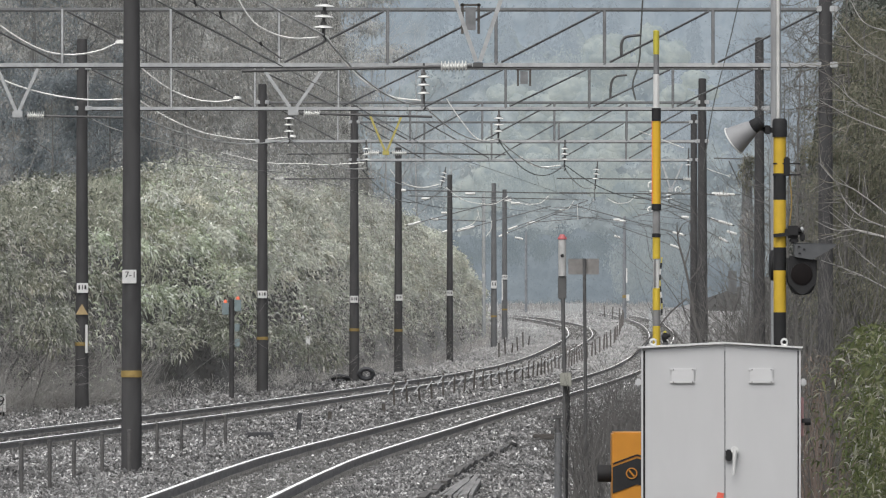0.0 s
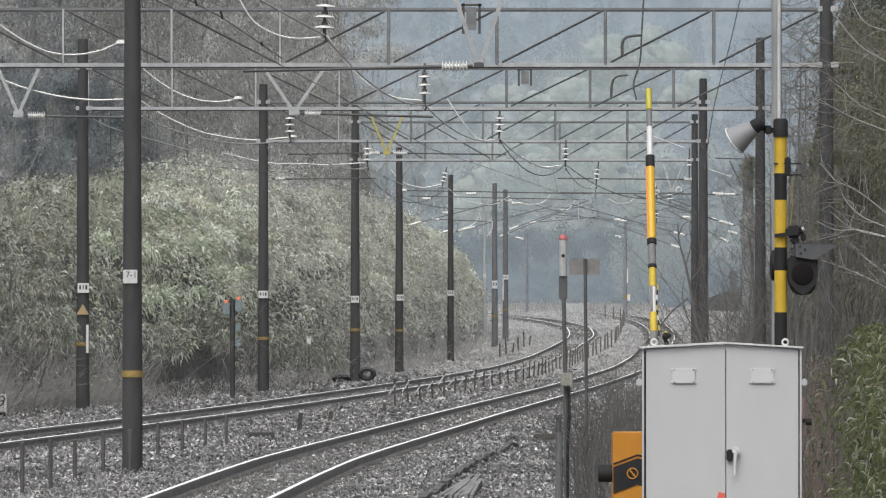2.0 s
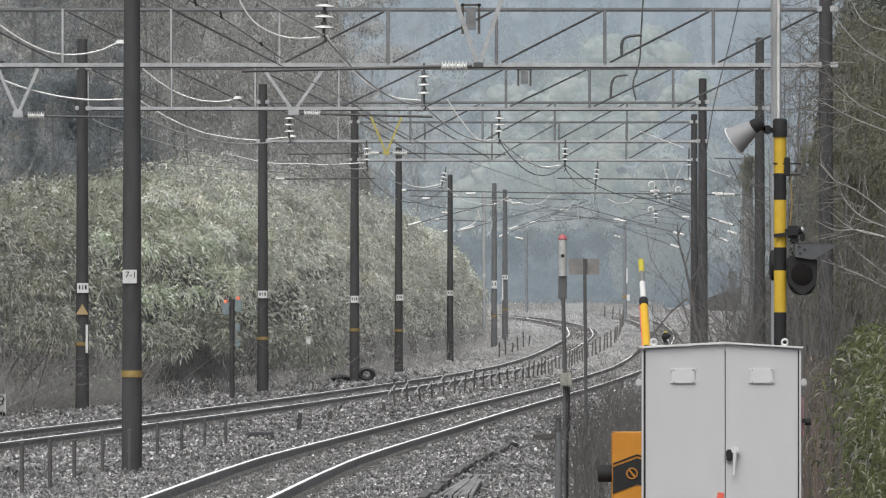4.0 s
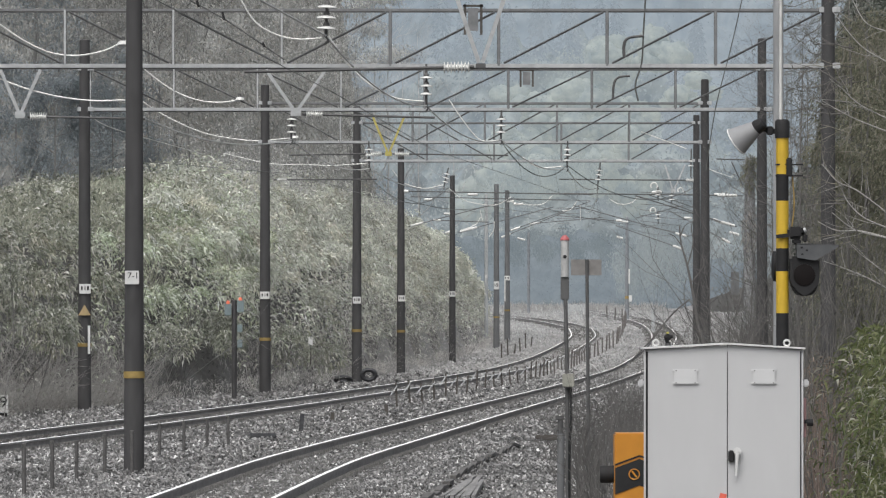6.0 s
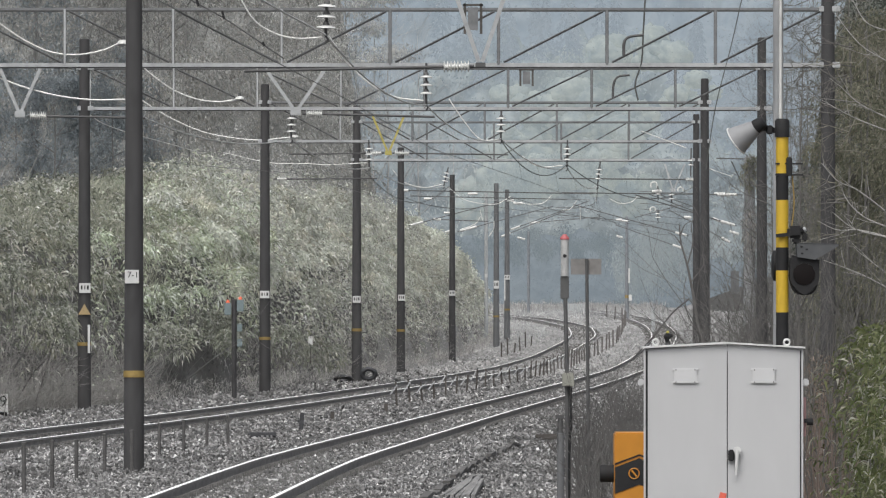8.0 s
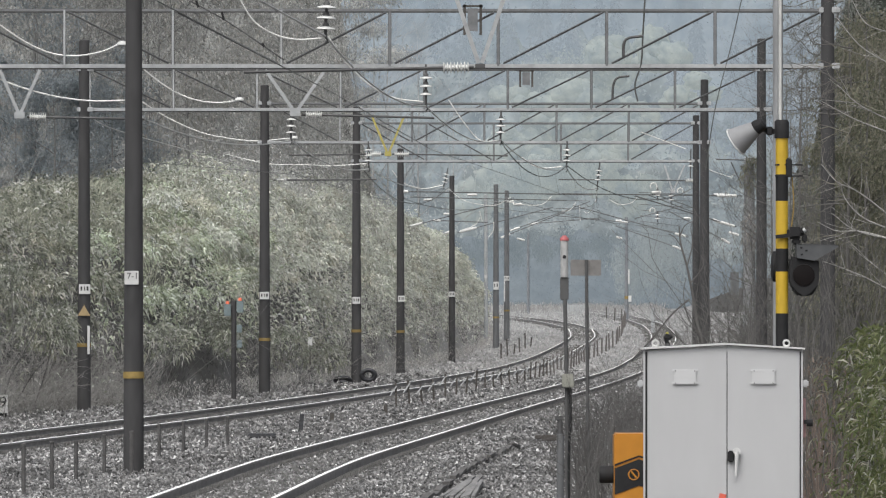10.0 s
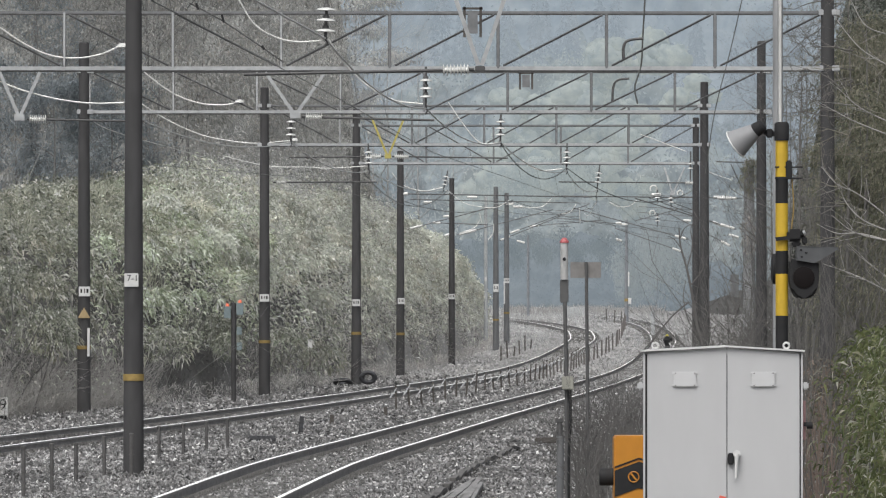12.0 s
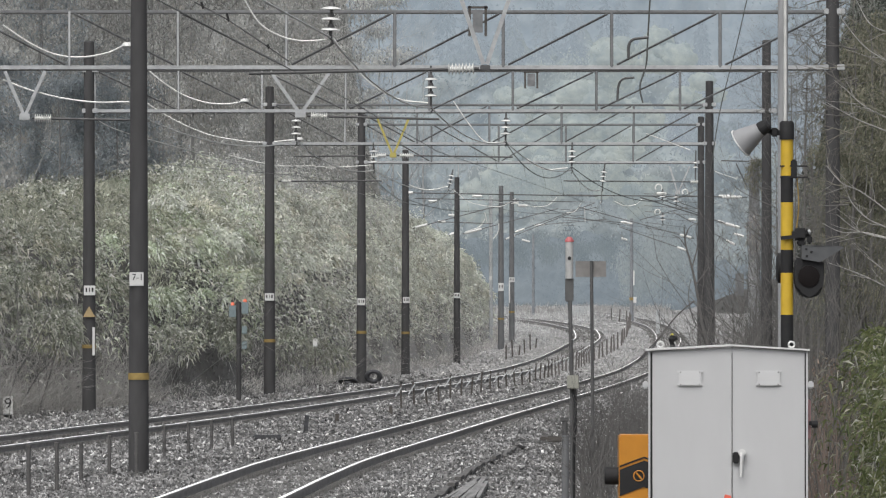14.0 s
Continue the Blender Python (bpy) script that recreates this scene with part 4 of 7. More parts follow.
# ---- level crossing: cabinet, barrier, signal ----
def build_cabinet():
    y, d = 62.5, 0.5
    xl, xr, xm = 1.462, 2.638, 2.079
    zt, ze = 2.12, 2.087
    t = thing("relay_cabinet", ((xl + xr) / 2, y, 0), "pale grey painted steel relay cabinet with two doors", "cabinet")
    bm = bmesh.new()
    box(bm, ((xl + xr) / 2, y + d / 2 + 0.02, (ze + 0.15) / 2), (xr - xl - 0.03, d, ze - 0.15), 0.008)
    part("body", bm, M_CABINET, t)
    bm = bmesh.new()
    box(bm, ((xl + xr) / 2, y + d / 2, 0.075), (xr - xl + 0.1, d + 0.1, 0.15), 0.01)
    part("plinth", bm, M_CONCRETE, t)
    bm = bmesh.new()
    prof = [(xl - 0.014, ze - 0.008), (xl - 0.014, ze + 0.004), (xm, zt + 0.006), (xr + 0.014, ze + 0.004), (xr + 0.014, ze - 0.008), (xm, zt - 0.006)]
    a = [bm.verts.new((px, y - 0.03, pz)) for px, pz in prof]
    b = [bm.verts.new((px, y + d + 0.05, pz)) for px, pz in prof]
    for k in range(6):
        bm.faces.new((a[k], a[(k + 1) % 6], b[(k + 1) % 6], b[k]))
    bm.faces.new((a[0], a[1], a[2], a[5])), bm.faces.new((a[5], a[2], a[3], a[4]))
    bmesh.ops.recalc_face_normals(bm, faces=bm.faces)
    part("roof", bm, M_WHITE, t, "white folded roof edge")
    for x0, x1 in ((xl, xm - 0.002), (xm + 0.002, xr)):
        bm = bmesh.new()
        xo = x0 if x0 == xl else x1
        e0, e1 = (0.030, 0.0) if x0 == xl else (0.0, 0.024)
        pts = [(x0 + e0, 0.18), (x1 - e1, 0.18), (x1 - e1, (zt if x1 < xr else ze) - 0.014), (x0 + e0, (ze if x0 == xl else zt) - 0.014)]
        f = bm.faces.new([bm.verts.new((px, y, pz)) for px, pz in pts])
        r = bmesh.ops.extrude_face_region(bm, geom=[f])
        bmesh.ops.translate(bm, verts=[v for v in r["geom"] if isinstance(v, bmesh.types.BMVert)], vec=(0, 0.03, 0))
        bmesh.ops.recalc_face_normals(bm, faces=bm.faces)
        bmesh.ops.bevel(bm, geom=list(bm.edges), offset=0.004, segments=2, affect="EDGES")
        door = part("door", bm, M_CABINET, t)
        cx = 1.769 if x0 == xl else 2.348
        bm = bmesh.new()
        cz = 1.876
        box(bm, (cx, y - 0.008, cz), (0.168, 0.018, 0.115), 0.006)
        for sx in (-0.078, 0.078):
            for sz in (-0.045, 0.05):
                box(bm, (cx + sx * 1.12, y - 0.004, cz + sz), (0.014, 0.012, 0.014))
        vent = part("vent_cover", bm, M_VENT, door, "pale vent cover")
        for sx in (-0.07, 0.07):
            for sz in (-0.045, 0.045):
                bm = bmesh.new()
                sweep(bm, [(cx + sx, y - 0.015, cz + sz), (cx + sx, y - 0.021, cz + sz)], 0.0045, 8)
                part("bolt", bm, M_STEEL_DARK, vent)
    for x in (xl + 0.007, xr - 0.007):
        bm = bmesh.new()
        box(bm, (x, y + 0.018, (ze + 0.15) / 2), (0.014, 0.04, ze - 0.17))
        part("edge_strip", bm, M_CABINET, t)
    for x, w in ((xl + 0.022, 0.015), (xr - 0.019, 0.009), (xm, 0.006)):
        bm = bmesh.new()
        box(bm, (x, y + 0.012, (ze + 0.15) / 2), (w, 0.016, ze - 0.2))
        part("door_seal", bm, M_BLACK, t, "black rubber door seal")
    # handle with its dark latch
    bm = bmesh.new()
    hx, hz = 2.15, 1.328
    sweep(bm, [(hx, y - 0.001, hz), (hx, y - 0.05, hz)], 0.028, 16)
    sweep(bm, [(hx, y - 0.045, hz), (hx - 0.008, y - 0.05, hz - 0.18)], [0.016, 0.009], 12)
    part("handle", bm, M_WHITE, t, "white lever handle", True)
    bm = bmesh.new()
    box(bm, (2.106, y - 0.02, 1.291), (0.045, 0.04, 0.085), 0.008)
    part("latch", bm, M_BLACK, t, "black latch")
    bm = bmesh.new()
    box(bm, (2.033, y - 0.004, 0.937), (0.05, 0.004, 0.16))
    bmesh.ops.rotate(bm, verts=bm.verts, cent=(2.033, y, 0.949), matrix=Matrix.Rotation(radians(14), 3, "Y"))
    part("sticker", bm, M_ORANGE_RED, t, "orange-red sticker")
    bm = bmesh.new()
    box(bm, (xr + 0.02, y + 0.06, 1.545), (0.02, 0.04, 0.03))
    sweep(bm, [(xr + 0.03, y + 0.06, 1.537), (xr + 0.075, y + 0.06, 1.537)], 0.026, 12)
    part("side_lock", bm, M_BLACK, t, "black side lock")
    bm = bmesh.new()
    box(bm, (xr + 0.012, y + 0.09, 1.574), (0.024, 0.05, 0.29), 0.004)
    part("side_strip", bm, M_PINK, t, "faded red side strip")
    # hinges and lifting eyes
    for x in (xl - 0.02, xr + 0.02):
        bm = bmesh.new()
        box(bm, (x, y + 0.03, 1.828), (0.045, 0.06, 0.055), 0.01)
        part("hinge", bm, M_CABINET, t)
    for x, zz in ((1.554, 2.124), (2.525, 2.124)):
        bm = bmesh.new()
        sweep(bm, [(x + 0.022 * math.cos(a), y + 0.2, zz + 0.022 * math.sin(a)) for a in [i * math.tau / 12 for i in range(13)]], 0.008, 8, False)
        sweep(bm, [(x, y + 0.2, zz - 0.06), (x, y + 0.2, zz - 0.02)], 0.014, 8)
        part("lifting_eye", bm, M_WHITE, t, smooth=True)


build_cabinet()

BY, BX, BZ = 66.0, 1.663, 0.80


def build_barrier():
    t = thing("crossing_barrier", (BX, BY, 0), "orange crossing barrier machine with a black chevron and banded arm", "barrier")
    x0, x1 = 1.311, 1.734
    zt = 1.414
    y0 = BY - 0.25
    bm = bmesh.new()
    box(bm, ((x0 + x1) / 2, BY + 0.05, (zt + 0.1) / 2), (x1 - x0, 0.6, zt - 0.1), 0.012)
    body = part("machine_box", bm, M_ORANGE, t)
    bm = bmesh.new()
    box(bm, ((x0 + x1) / 2, BY + 0.05, 0.05), (0.6, 0.8, 0.1), 0.01)
    part("plinth", bm, M_CONCRETE, t)

    def chevron(z, h, yy, material, name):
        bm = bmesh.new()
        xm, e = (x0 + x1) / 2 - 0.02, 0.004
        prof = [(x0 + e, z), (xm, z + 0.07), (x1 - e, z), (x1 - e, z - h), (xm, z + 0.07 - h), (x0 + e, z - h)]
        a = [bm.verts.new((px, yy, pz)) for px, pz in prof]
        bm.faces.new((a[0], a[1], a[4], a[5])), bm.faces.new((a[1], a[2], a[3], a[4]))
        r = bmesh.ops.extrude_face_region(bm, geom=list(bm.faces))
        bmesh.ops.translate(bm, verts=[v for v in r["geom"] if isinstance(v, bmesh.types.BMVert)], vec=(0, 0.004, 0))
        bmesh.ops.recalc_face_normals(bm, faces=bm.faces)
        return part(name, bm, material, body, "black chevron stripe")

    yf = BY - 0.25
    chevron(1.145, 0.205, yf - 0.006, M_BLACK, "chevron")
    chevron(1.176, 0.014, yf - 0.006, M_BLACK, "chevron_line")
    bm = bmesh.new()
    cx, cz = 1.463, 1.097
    sweep(bm, [(cx + 0.04 * math.cos(a), yf - 0.012, cz + 0.04 * math.sin(a)) for a in [i * math.tau / 24 for i in range(25)]], 0.005, 6, False)
    for p, q in (((-0.02, 0.024), (0.02, -0.024)),):
        sweep(bm, [(cx + p[0], yf - 0.012, cz + p[1]), (cx + q[0], yf - 0.012, cz + q[1])], 0.008, 6)
    part("maker_badge", bm, M_ORANGE, body, "round orange badge")
    bm = bmesh.new()
    sweep(bm, [(x0 - 0.11, BY, 1.092), (x0 - 0.1, BY, 1.092), (x0 + 0.02, BY, 1.092)], [0.06, 0.068, 0.068], 20)
    part("drive_hub", bm, M_BLACK, t, "black drive hub", True)
    bm = bmesh.new()
    # the arm in its own space: pivot at the origin, tip up
    s = 0.0044
    bands = [(240, 276, 0.030, M_ARM_YELLOW), (276, 304, 0.030, M_ARM_GREY), (304, 343, 0.030, M_ARM_YELLOW), (343, 395, 0.025, M_WHITE), (395, 433, 0.030, M_ARM_YELLOW), (433, 440, 0.034, M_BLACK), (440, 481, 0.030, M_ARM_GREY), (481, 492, 0.038, M_BLACK), (492, 639, 0.034, M_AMBER), (639, 662, 0.036, M_BLACK), (662, 722, 0.024, M_WHITE), (722, 757, 0.022, M_STEEL_MID), (757, 800, 0.024, M_LEMON)]
    sweep(bm, [(0, 0, -0.35), (0, 0, 241 * s + 0.226)], 0.032, 14)
    me = bpy.data.meshes.new("arm")
    bm.to_mesh(me)
    bm.free()
    me.materials.append(M_STEEL)
    arm = new("arm", me)
    arm.parent = t
    arm["label"] = "banded yellow, black and white barrier arm"
    ORIGIN[arm] = Vector((0, 0, -0.226))  # the bands start above the pivot
    for a, b, r, m in bands:
        bm = bmesh.new()
        sweep(bm, [(0, 0, a * s), (0, 0, b * s - 0.004), (0, 0, b * s)], [r, r, r * (0.3 if b == 800 else 0.8)], 14)
        part("band", bm, m, arm, smooth=True)
    bm = bmesh.new()
    bar(bm, (-0.033, -0.006, 492 * s), (-0.033, -0.006, 639 * s), 0.006, 0.012)
    stripe = part("reflector_stripe", bm, M_ORANGE_RED, arm)
    bm = bmesh.new()
    bar(bm, (-0.013, -0.022, 344 * s), (-0.013, -0.022, 394 * s), 0.02, 0.014)
    part("dark_strip", bm, M_ARM_GREY, arm, "dark strip along the white band")
    for i in range(10):
        a, b = 1.3 + i * 0.045, 1.3 + (i + 1) * 0.045
        pts = [(0.034 + 0.008 * math.sin(k * 15), -0.01, k) for k in (a, (a + b) / 2, b)]
        part("hazard_tape", sweep(bmesh.new(), pts, 0.007, 6), M_FADED_YELLOW if i % 4 == 1 else M_WHITE if i % 2 else M_BLACK, arm, smooth=True)
    bm = bmesh.new()
    box(bm, (0.06, 0, -0.3), (0.09, 0.22, 0.3), 0.02)
    part("counterweight", bm, M_BLACK, arm, "black counterweight")
    return arm


BARRIER_ARM = build_barrier()


def build_crossing_signal():
    y = 67.5
    x = 2.682
    t = thing("crossing_signal", (x, y, 0), "yellow and black banded crossing signal post with horn speaker", "signal")
    edges = [0, 0.85, 1.55, 2.03, 2.347, 2.68, 2.864, 3.242, 3.454, 3.742]
    for i, (a, b) in enumerate(zip(edges, edges[1:])):
        bm = bmesh.new()
        sweep(bm, [(x, y, a), (x, y, b)], 0.05, 20)
        part("post_band", bm, M_BLACK if i % 2 else M_POST_YELLOW, t, smooth=True)
    bm = bmesh.new()
    sweep(bm, [(x, y, edges[-1]), (x, y, 3.872), (x, y, 3.89)], [0.059, 0.059, 0.045], 20)
    part("cap", bm, M_BLACK, t, "black post cap", True)
    # horn speaker
    bm = bmesh.new()
    m, b = Vector((2.318, 67.5, 3.716)), Vector((2.46, 67.5, 3.815))
    m.y, b.y = y + 0.03, y - 0.02
    sweep(bm, [m.lerp(b, k) for k in (-0.02, 0, 0.25, 0.6, 0.9, 1.05)], [0.119, 0.116, 0.103, 0.085, 0.069, 0.06], 24, False)
    sweep(bm, [m.lerp(b, k) for k in (0.04, 0.3, 0.9)], [0.109, 0.097, 0.058], 24, False)
    sweep(bm, [m.lerp(b, k) for k in (1.03, 1.1, 1.2)], [0.06, 0.055, 0.04], 20)
    horn = part("horn_speaker", bm, M_HORN, t, "grey bell-shaped horn speaker", True)
    d = (b - m).normalized()
    e = d.cross(Vector((0, 1, 0))).normalized()
    g = d.cross(e)
    bm = bmesh.new()
    sweep(bm, [m - d * 0.002 + (e * math.cos(i * math.tau / 28) + g * math.sin(i * math.tau / 28)) * 0.118 for i in range(29)], 0.006, 6, False)
    part("horn_rim", bm, M_WHITE, horn, "bright rolled rim", True)
    bm = bmesh.new()
    bar(bm, (2.484, 67.5, 3.823), (2.637, 67.5, 3.792), 0.04, 0.04)
    sweep(bm, [b - d * 0.012, b + d * 0.03, b + d * 0.085, b + d * 0.1], [0.056, 0.058, 0.05, 0.03], 16)
    box(bm, (2.583, 67.5, 3.8), (0.06, 0.06, 0.07), 0.01)
    part("speaker_bracket", bm, M_BLACK, t)
    bm = bmesh.new()
    box(bm, (2.736, 67.5, 3.508), (0.05, 0.1, 0.15), 0.01)
    for v in (3.53, 3.441):
        box(bm, (2.736, y - 0.03, v), (0.22, 0.03, 0.012))
    part("clamp", bm, M_BLACK, t)
    # lamp with its hood, turned towards the road
    def plate(bm, outline, y0, y1):
        front, back = [[bm.verts.new((a, yy, c)) for a, yy, c in ((p[0], yy, p[2]) for p in outline)] for yy in (y0, y1)]
        bm.faces.new(front)
        bm.faces.new(back[::-1])
        for k in range(len(front)):
            j = (k + 1) % len(front)
            bm.faces.new((front[j], front[k], back[k], back[j]))

    cx, cz = 2.857, 2.702
    shell = [(2.74, 67.5, 2.801), (2.974, 67.5, 2.784)]
    shell += [(cx + 0.118 * math.copysign(abs(math.cos(a)) ** 0.62, math.cos(a)), y, cz - 0.02 - 0.20 * math.sin(a) ** 0.9) for a in (radians(8 + 164 * k / 14) for k in range(15))]
    bm = bmesh.new()
    plate(bm, shell, y - 0.10, y + 0.12)
    bmesh.ops.bevel(bm, geom=list(bm.edges), offset=0.02, segments=2, affect="EDGES")
    lamp = part("lamp_housing", bm, M_BLACK, t, "round black flashing lamp housing", True)
    bm = bmesh.new()
    sweep(bm, [(cx - 0.005, y - 0.097, cz - 0.05), (cx - 0.005, y - 0.108, cz - 0.05), (cx - 0.005, y - 0.112, cz - 0.05)], [0.088, 0.086, 0.06], 24)
    part("lamp_glass", bm, M_LENS, lamp, "dark lamp glass", True)
    bm = bmesh.new()
    side = [(2.795, 67.5, 2.896), (3.127, 67.5, 2.887), (3.123, 67.5, 2.873), (2.938, 67.5, 2.765), (2.795, 67.5, 2.788)]
    plate(bm, side, y - 0.135, y - 0.128)
    plate(bm, side, y + 0.128, y + 0.135)
    plate(bm, [(2.795, 67.5, 2.901), (3.127, 67.5, 2.891), (3.127, 67.5, 2.885), (2.795, 67.5, 2.891)], y - 0.135, y + 0.135)
    plate(bm, [(2.795, 67.5, 2.891), (2.804, 67.5, 2.891), (2.804, 67.5, 2.788), (2.795, 67.5, 2.788)], y - 0.126, y + 0.126)
    bmesh.ops.recalc_face_normals(bm, faces=bm.faces)
    part("hood", bm, M_HOOD, lamp, "grey wedge-shaped hood")
    bm = bmesh.new()
    bm.free()
    for u, v in ((2.83, 2.869), (2.871, 2.847), (2.835, 2.815)):
        bm = bmesh.new()
        box(bm, (u, y - 0.138, v), (0.02, 0.012, 0.014), 0.003)
        part("hood_screw", bm, M_BLACK, lamp)
    bm = bmesh.new()
    box(bm, (2.785, 67.5, 2.986), (0.13, 0.14, 0.10), 0.025)
    box(bm, (2.844, 67.5, 2.999), (0.06, 0.12, 0.05), 0.015)
    box(bm, (2.862, 67.5, 2.946), (0.04, 0.1, 0.07), 0.012)
    box(bm, (2.795, 67.5, 2.918), (0.07, 0.1, 0.05), 0.012)
    part("lamp_bracket", bm, M_BLACK, t)
    bm = bmesh.new()
    bar(bm, (2.63, 67.43, 2.956), (2.76, 67.43, 2.97), 0.03, 0.02)
    part("bracket_arm", bm, M_BLACK, t)
    bm = bmesh.new()
    sweep(bm, [(2.845, 67.3, 3.002), (2.862, 67.3, 3.011)], [0.02, 0.02], 10)
    part("bracket_bolt", bm, M_STEEL, t, smooth=True)
    bm = bmesh.new()
    sweep(bm, [(2.606, y + 0.25, cz + 0.02), (2.619, y + 0.25, cz + 0.02), (2.682, y + 0.25, cz + 0.02)], [0.08, 0.12, 0.13], 24)
    part("rear_lamp", bm, M_BLACK, t, "black lamp facing the other way", True)
    bm = bmesh.new()
    sweep(bm, smooth_line([(2.763, 67.5, 3.441), (2.776, 67.5, 3.215), (2.759, 67.5, 3.035)]), 0.006, 6)
    part("cable", bm, M_OCHRE, t)


build_crossing_signal()


def steel_post(x, y, z1, r, label, name="steel_post", material=None):
    z = ground_z(x, y) - 0.1
    t = thing(name, (x, y, z), label, "post")
    bm = bmesh.new()
    sweep(bm, [(x, y, z), (x, y, z1)], r, 16)
    part("shaft", bm, material or M_STEEL, t, smooth=True)
    return t


tall_post = steel_post(2.827, 72, 5.6, 0.043, "tall galvanised steel post with a pale strip, behind the crossing signal", material=M_DULLPOST)
# strip added for the white line along the steel section
bm = bmesh.new()
sweep(bm, [(2.846, 71.945, 1.2), (2.846, 71.945, 5.6)], 0.015, 10)
part("pale_strip", bm, M_CABLE, tall_post, "pale strip along the post", True)


def build_small_beacon():
    y = 65.0
    x = 1.707
    t = thing("small_beacon", (x, y, 0), "small black and yellow beacon on a post", "beacon")
    bm = bmesh.new()
    sweep(bm, [(x, y, 0), (x, y, 2.116)], 0.02, 10)
    part("post", bm, M_STEEL_DARK, t, smooth=True)
    bm = bmesh.new()
    sweep(bm, [(x - 0.002, y, 2.108), (x, y, 2.134), (x - 0.006, y, 2.16), (x + 0.004, y, 2.186)], [0.016, 0.024, 0.03, 0.02], 9)
    sweep(bm, [(x - 0.03, y - 0.01, 2.155), (x + 0.035, y - 0.01, 2.168)], [0.01, 0.014], 8)
    part("head", bm, M_BLACK, t)
    bm = bmesh.new()
    sweep(bm, [(x - 0.012, y, 2.181), (x - 0.005, y, 2.194), (x + 0.006, y, 2.199)], [0.009, 0.011, 0.006], 8)
    part("cap", bm, M_LEMON, t, "dull yellow cap")
    bm = bmesh.new()
    sweep(bm, [(x + 0.012, y - 0.022, 2.138), (x + 0.018, y - 0.024, 2.125)], [0.008, 0.006], 8)
    part("lens", bm, M_WHITE, t, "small pale lens")


build_small_beacon()

# ---- trackside things ----
def fence_post(x, y, h, name="fence_post", label="rusty steel angle post beside the track", w=0.055, brace=0.0, lean=0.0, material=None):
    z = ground_z(x, y) - 0.08
    t = thing(name, (x, y, z), label, "post", "posts along the track")
    bm = bmesh.new()
    bar(bm, (x, y, z), (x + lean, y, z + h + 0.08), w, 0.012)
    bar(bm, (x - w / 2, y + w / 2, z), (x - w / 2 + lean, y + w / 2, z + h + 0.08), 0.012, w)
    part("angle", bm, material or M_RUST, t)
    if brace:
        bm = bmesh.new()
        bar(bm, (x, y, z + h), (x - brace, y - 0.1, z + h * 0.62), 0.03, 0.03)
        part("brace", bm, M_STEEL, t)
    return t


def round_post(x, y, h):
    z = ground_z(x, y) - 0.08
    t = thing("fence_post", (x, y, z), "grey round post with a cap beside the track", "post", "posts along the track")
    part("shaft", sweep(bmesh.new(), [(x, y, z), (x, y, z + h + 0.06)], 0.027, 12), M_POSTIRON, t, smooth=True)
    part("cap", sweep(bmesh.new(), [(x, y, z + h + 0.05), (x, y, z + h + 0.075), (x, y, z + h + 0.085)], [0.034, 0.034, 0.02], 12), M_POSTIRON, t, smooth=True)
    part("collar", sweep(bmesh.new(), [(x, y, z + h * 0.62), (x, y, z + h * 0.66)], 0.033, 12), M_POSTIRON, t, smooth=True)
    return t


for x, y, h in ((-5.391, 108.4, 0.68), (-5.225, 112.6, 0.66), (-5.207, 119.6, 0.6), (-4.977, 123.8, 0.6), (-4.595, 124.2, 0.64), (-4.716, 139.8, 0.55), (-4.457, 144.4, 0.54), (-4.15, 147.5, 0.52), (-3.865, 150.6, 0.54)):
    round_post(x, y, h)
fence_post(-2.94, 172, 0.36, lean=0.04, w=0.085, material=M_TYRE, label="short leaning iron stake in the ballast")
fence_post(-2.48, 186, 0.24, w=0.08, label="short iron stake in the ballast")
fence_post(-1.40, 200, 0.24, w=0.08, label="short iron stake in the ballast")
FENCE = [(205, 2.75 - 4.53), (300, 2.6 + 0.31), (400, 2.35 + 4.13), (500, 2.5 + 7.64), (551, 11.6), (575, 12.25), (590, 12.3), (614, 11.6)]
y = 216.0
while y < 614:
    fence_post(lerp_table(y, FENCE), y, 0.62 + 0.08 * math.sin(y * 1.7) + min(0.3, max(0.0, (y - 300) * 0.003)), brace=0.17 if y < 420 else 0.0, w=0.05 + min(0.03, max(0.0, (y - 300) * 0.0002)), lean=0.05 * math.sin(y * 3.1), material=M_RUST if y < 330 else M_OLDIRON)
    y += 6.3 if y < 400 else 11.5

for i in range(6):
    y = 428 + 12 * i
    fence_post(lerp_table(y, LEFT_TRACK) - 2.3, y, 0.8 + 0.2 * math.sin(i * 2.1), w=0.07, lean=0.06 * math.sin(i * 4.0), label="old iron stake at the foot of the bank")


def build_edging():
    """A brown-grey strip added for the soil step beside the near track, length by length."""
    t = thing("edging_board", (0.4, 104, 0), "low brown-grey strip standing for a soil step in the ballast", "edging")
    rng = random.Random(41)
    for i in range(23):
        y = 104 + 2 * i
        bm = bmesh.new()
        p, q = [(lerp_table(k, RIGHT_TRACK) + 2.5 + rng.gauss(0, 0.015), k, rng.gauss(0.065, 0.02)) for k in (y, y + 1.97)]
        bar(bm, p, q, 0.10 - 0.002 * i, 0.045)
        part("board", bm, M_BOARD, t)


build_edging()


def build_slab():
    t = thing("concrete_slab", (0.249, 110, -0.034), "pale cracked concrete slab lying in the ballast", "slab")
    rng = random.Random(43)
    for k in range(7):
        bm = bmesh.new()
        a, b = -0.05 + 0.066 * k, 0.46 + 0.018 * k
        f = 0.92 - 0.4 * rng.random() * (k != 3)
        bar(bm, (a, 106.5, 0.045 + rng.gauss(0, 0.012)), (a + (b - a) * f, 106.5 + 14 * f, 0.06), 0.05, 0.056)
        part("strip", bm, M_SLAT, t)


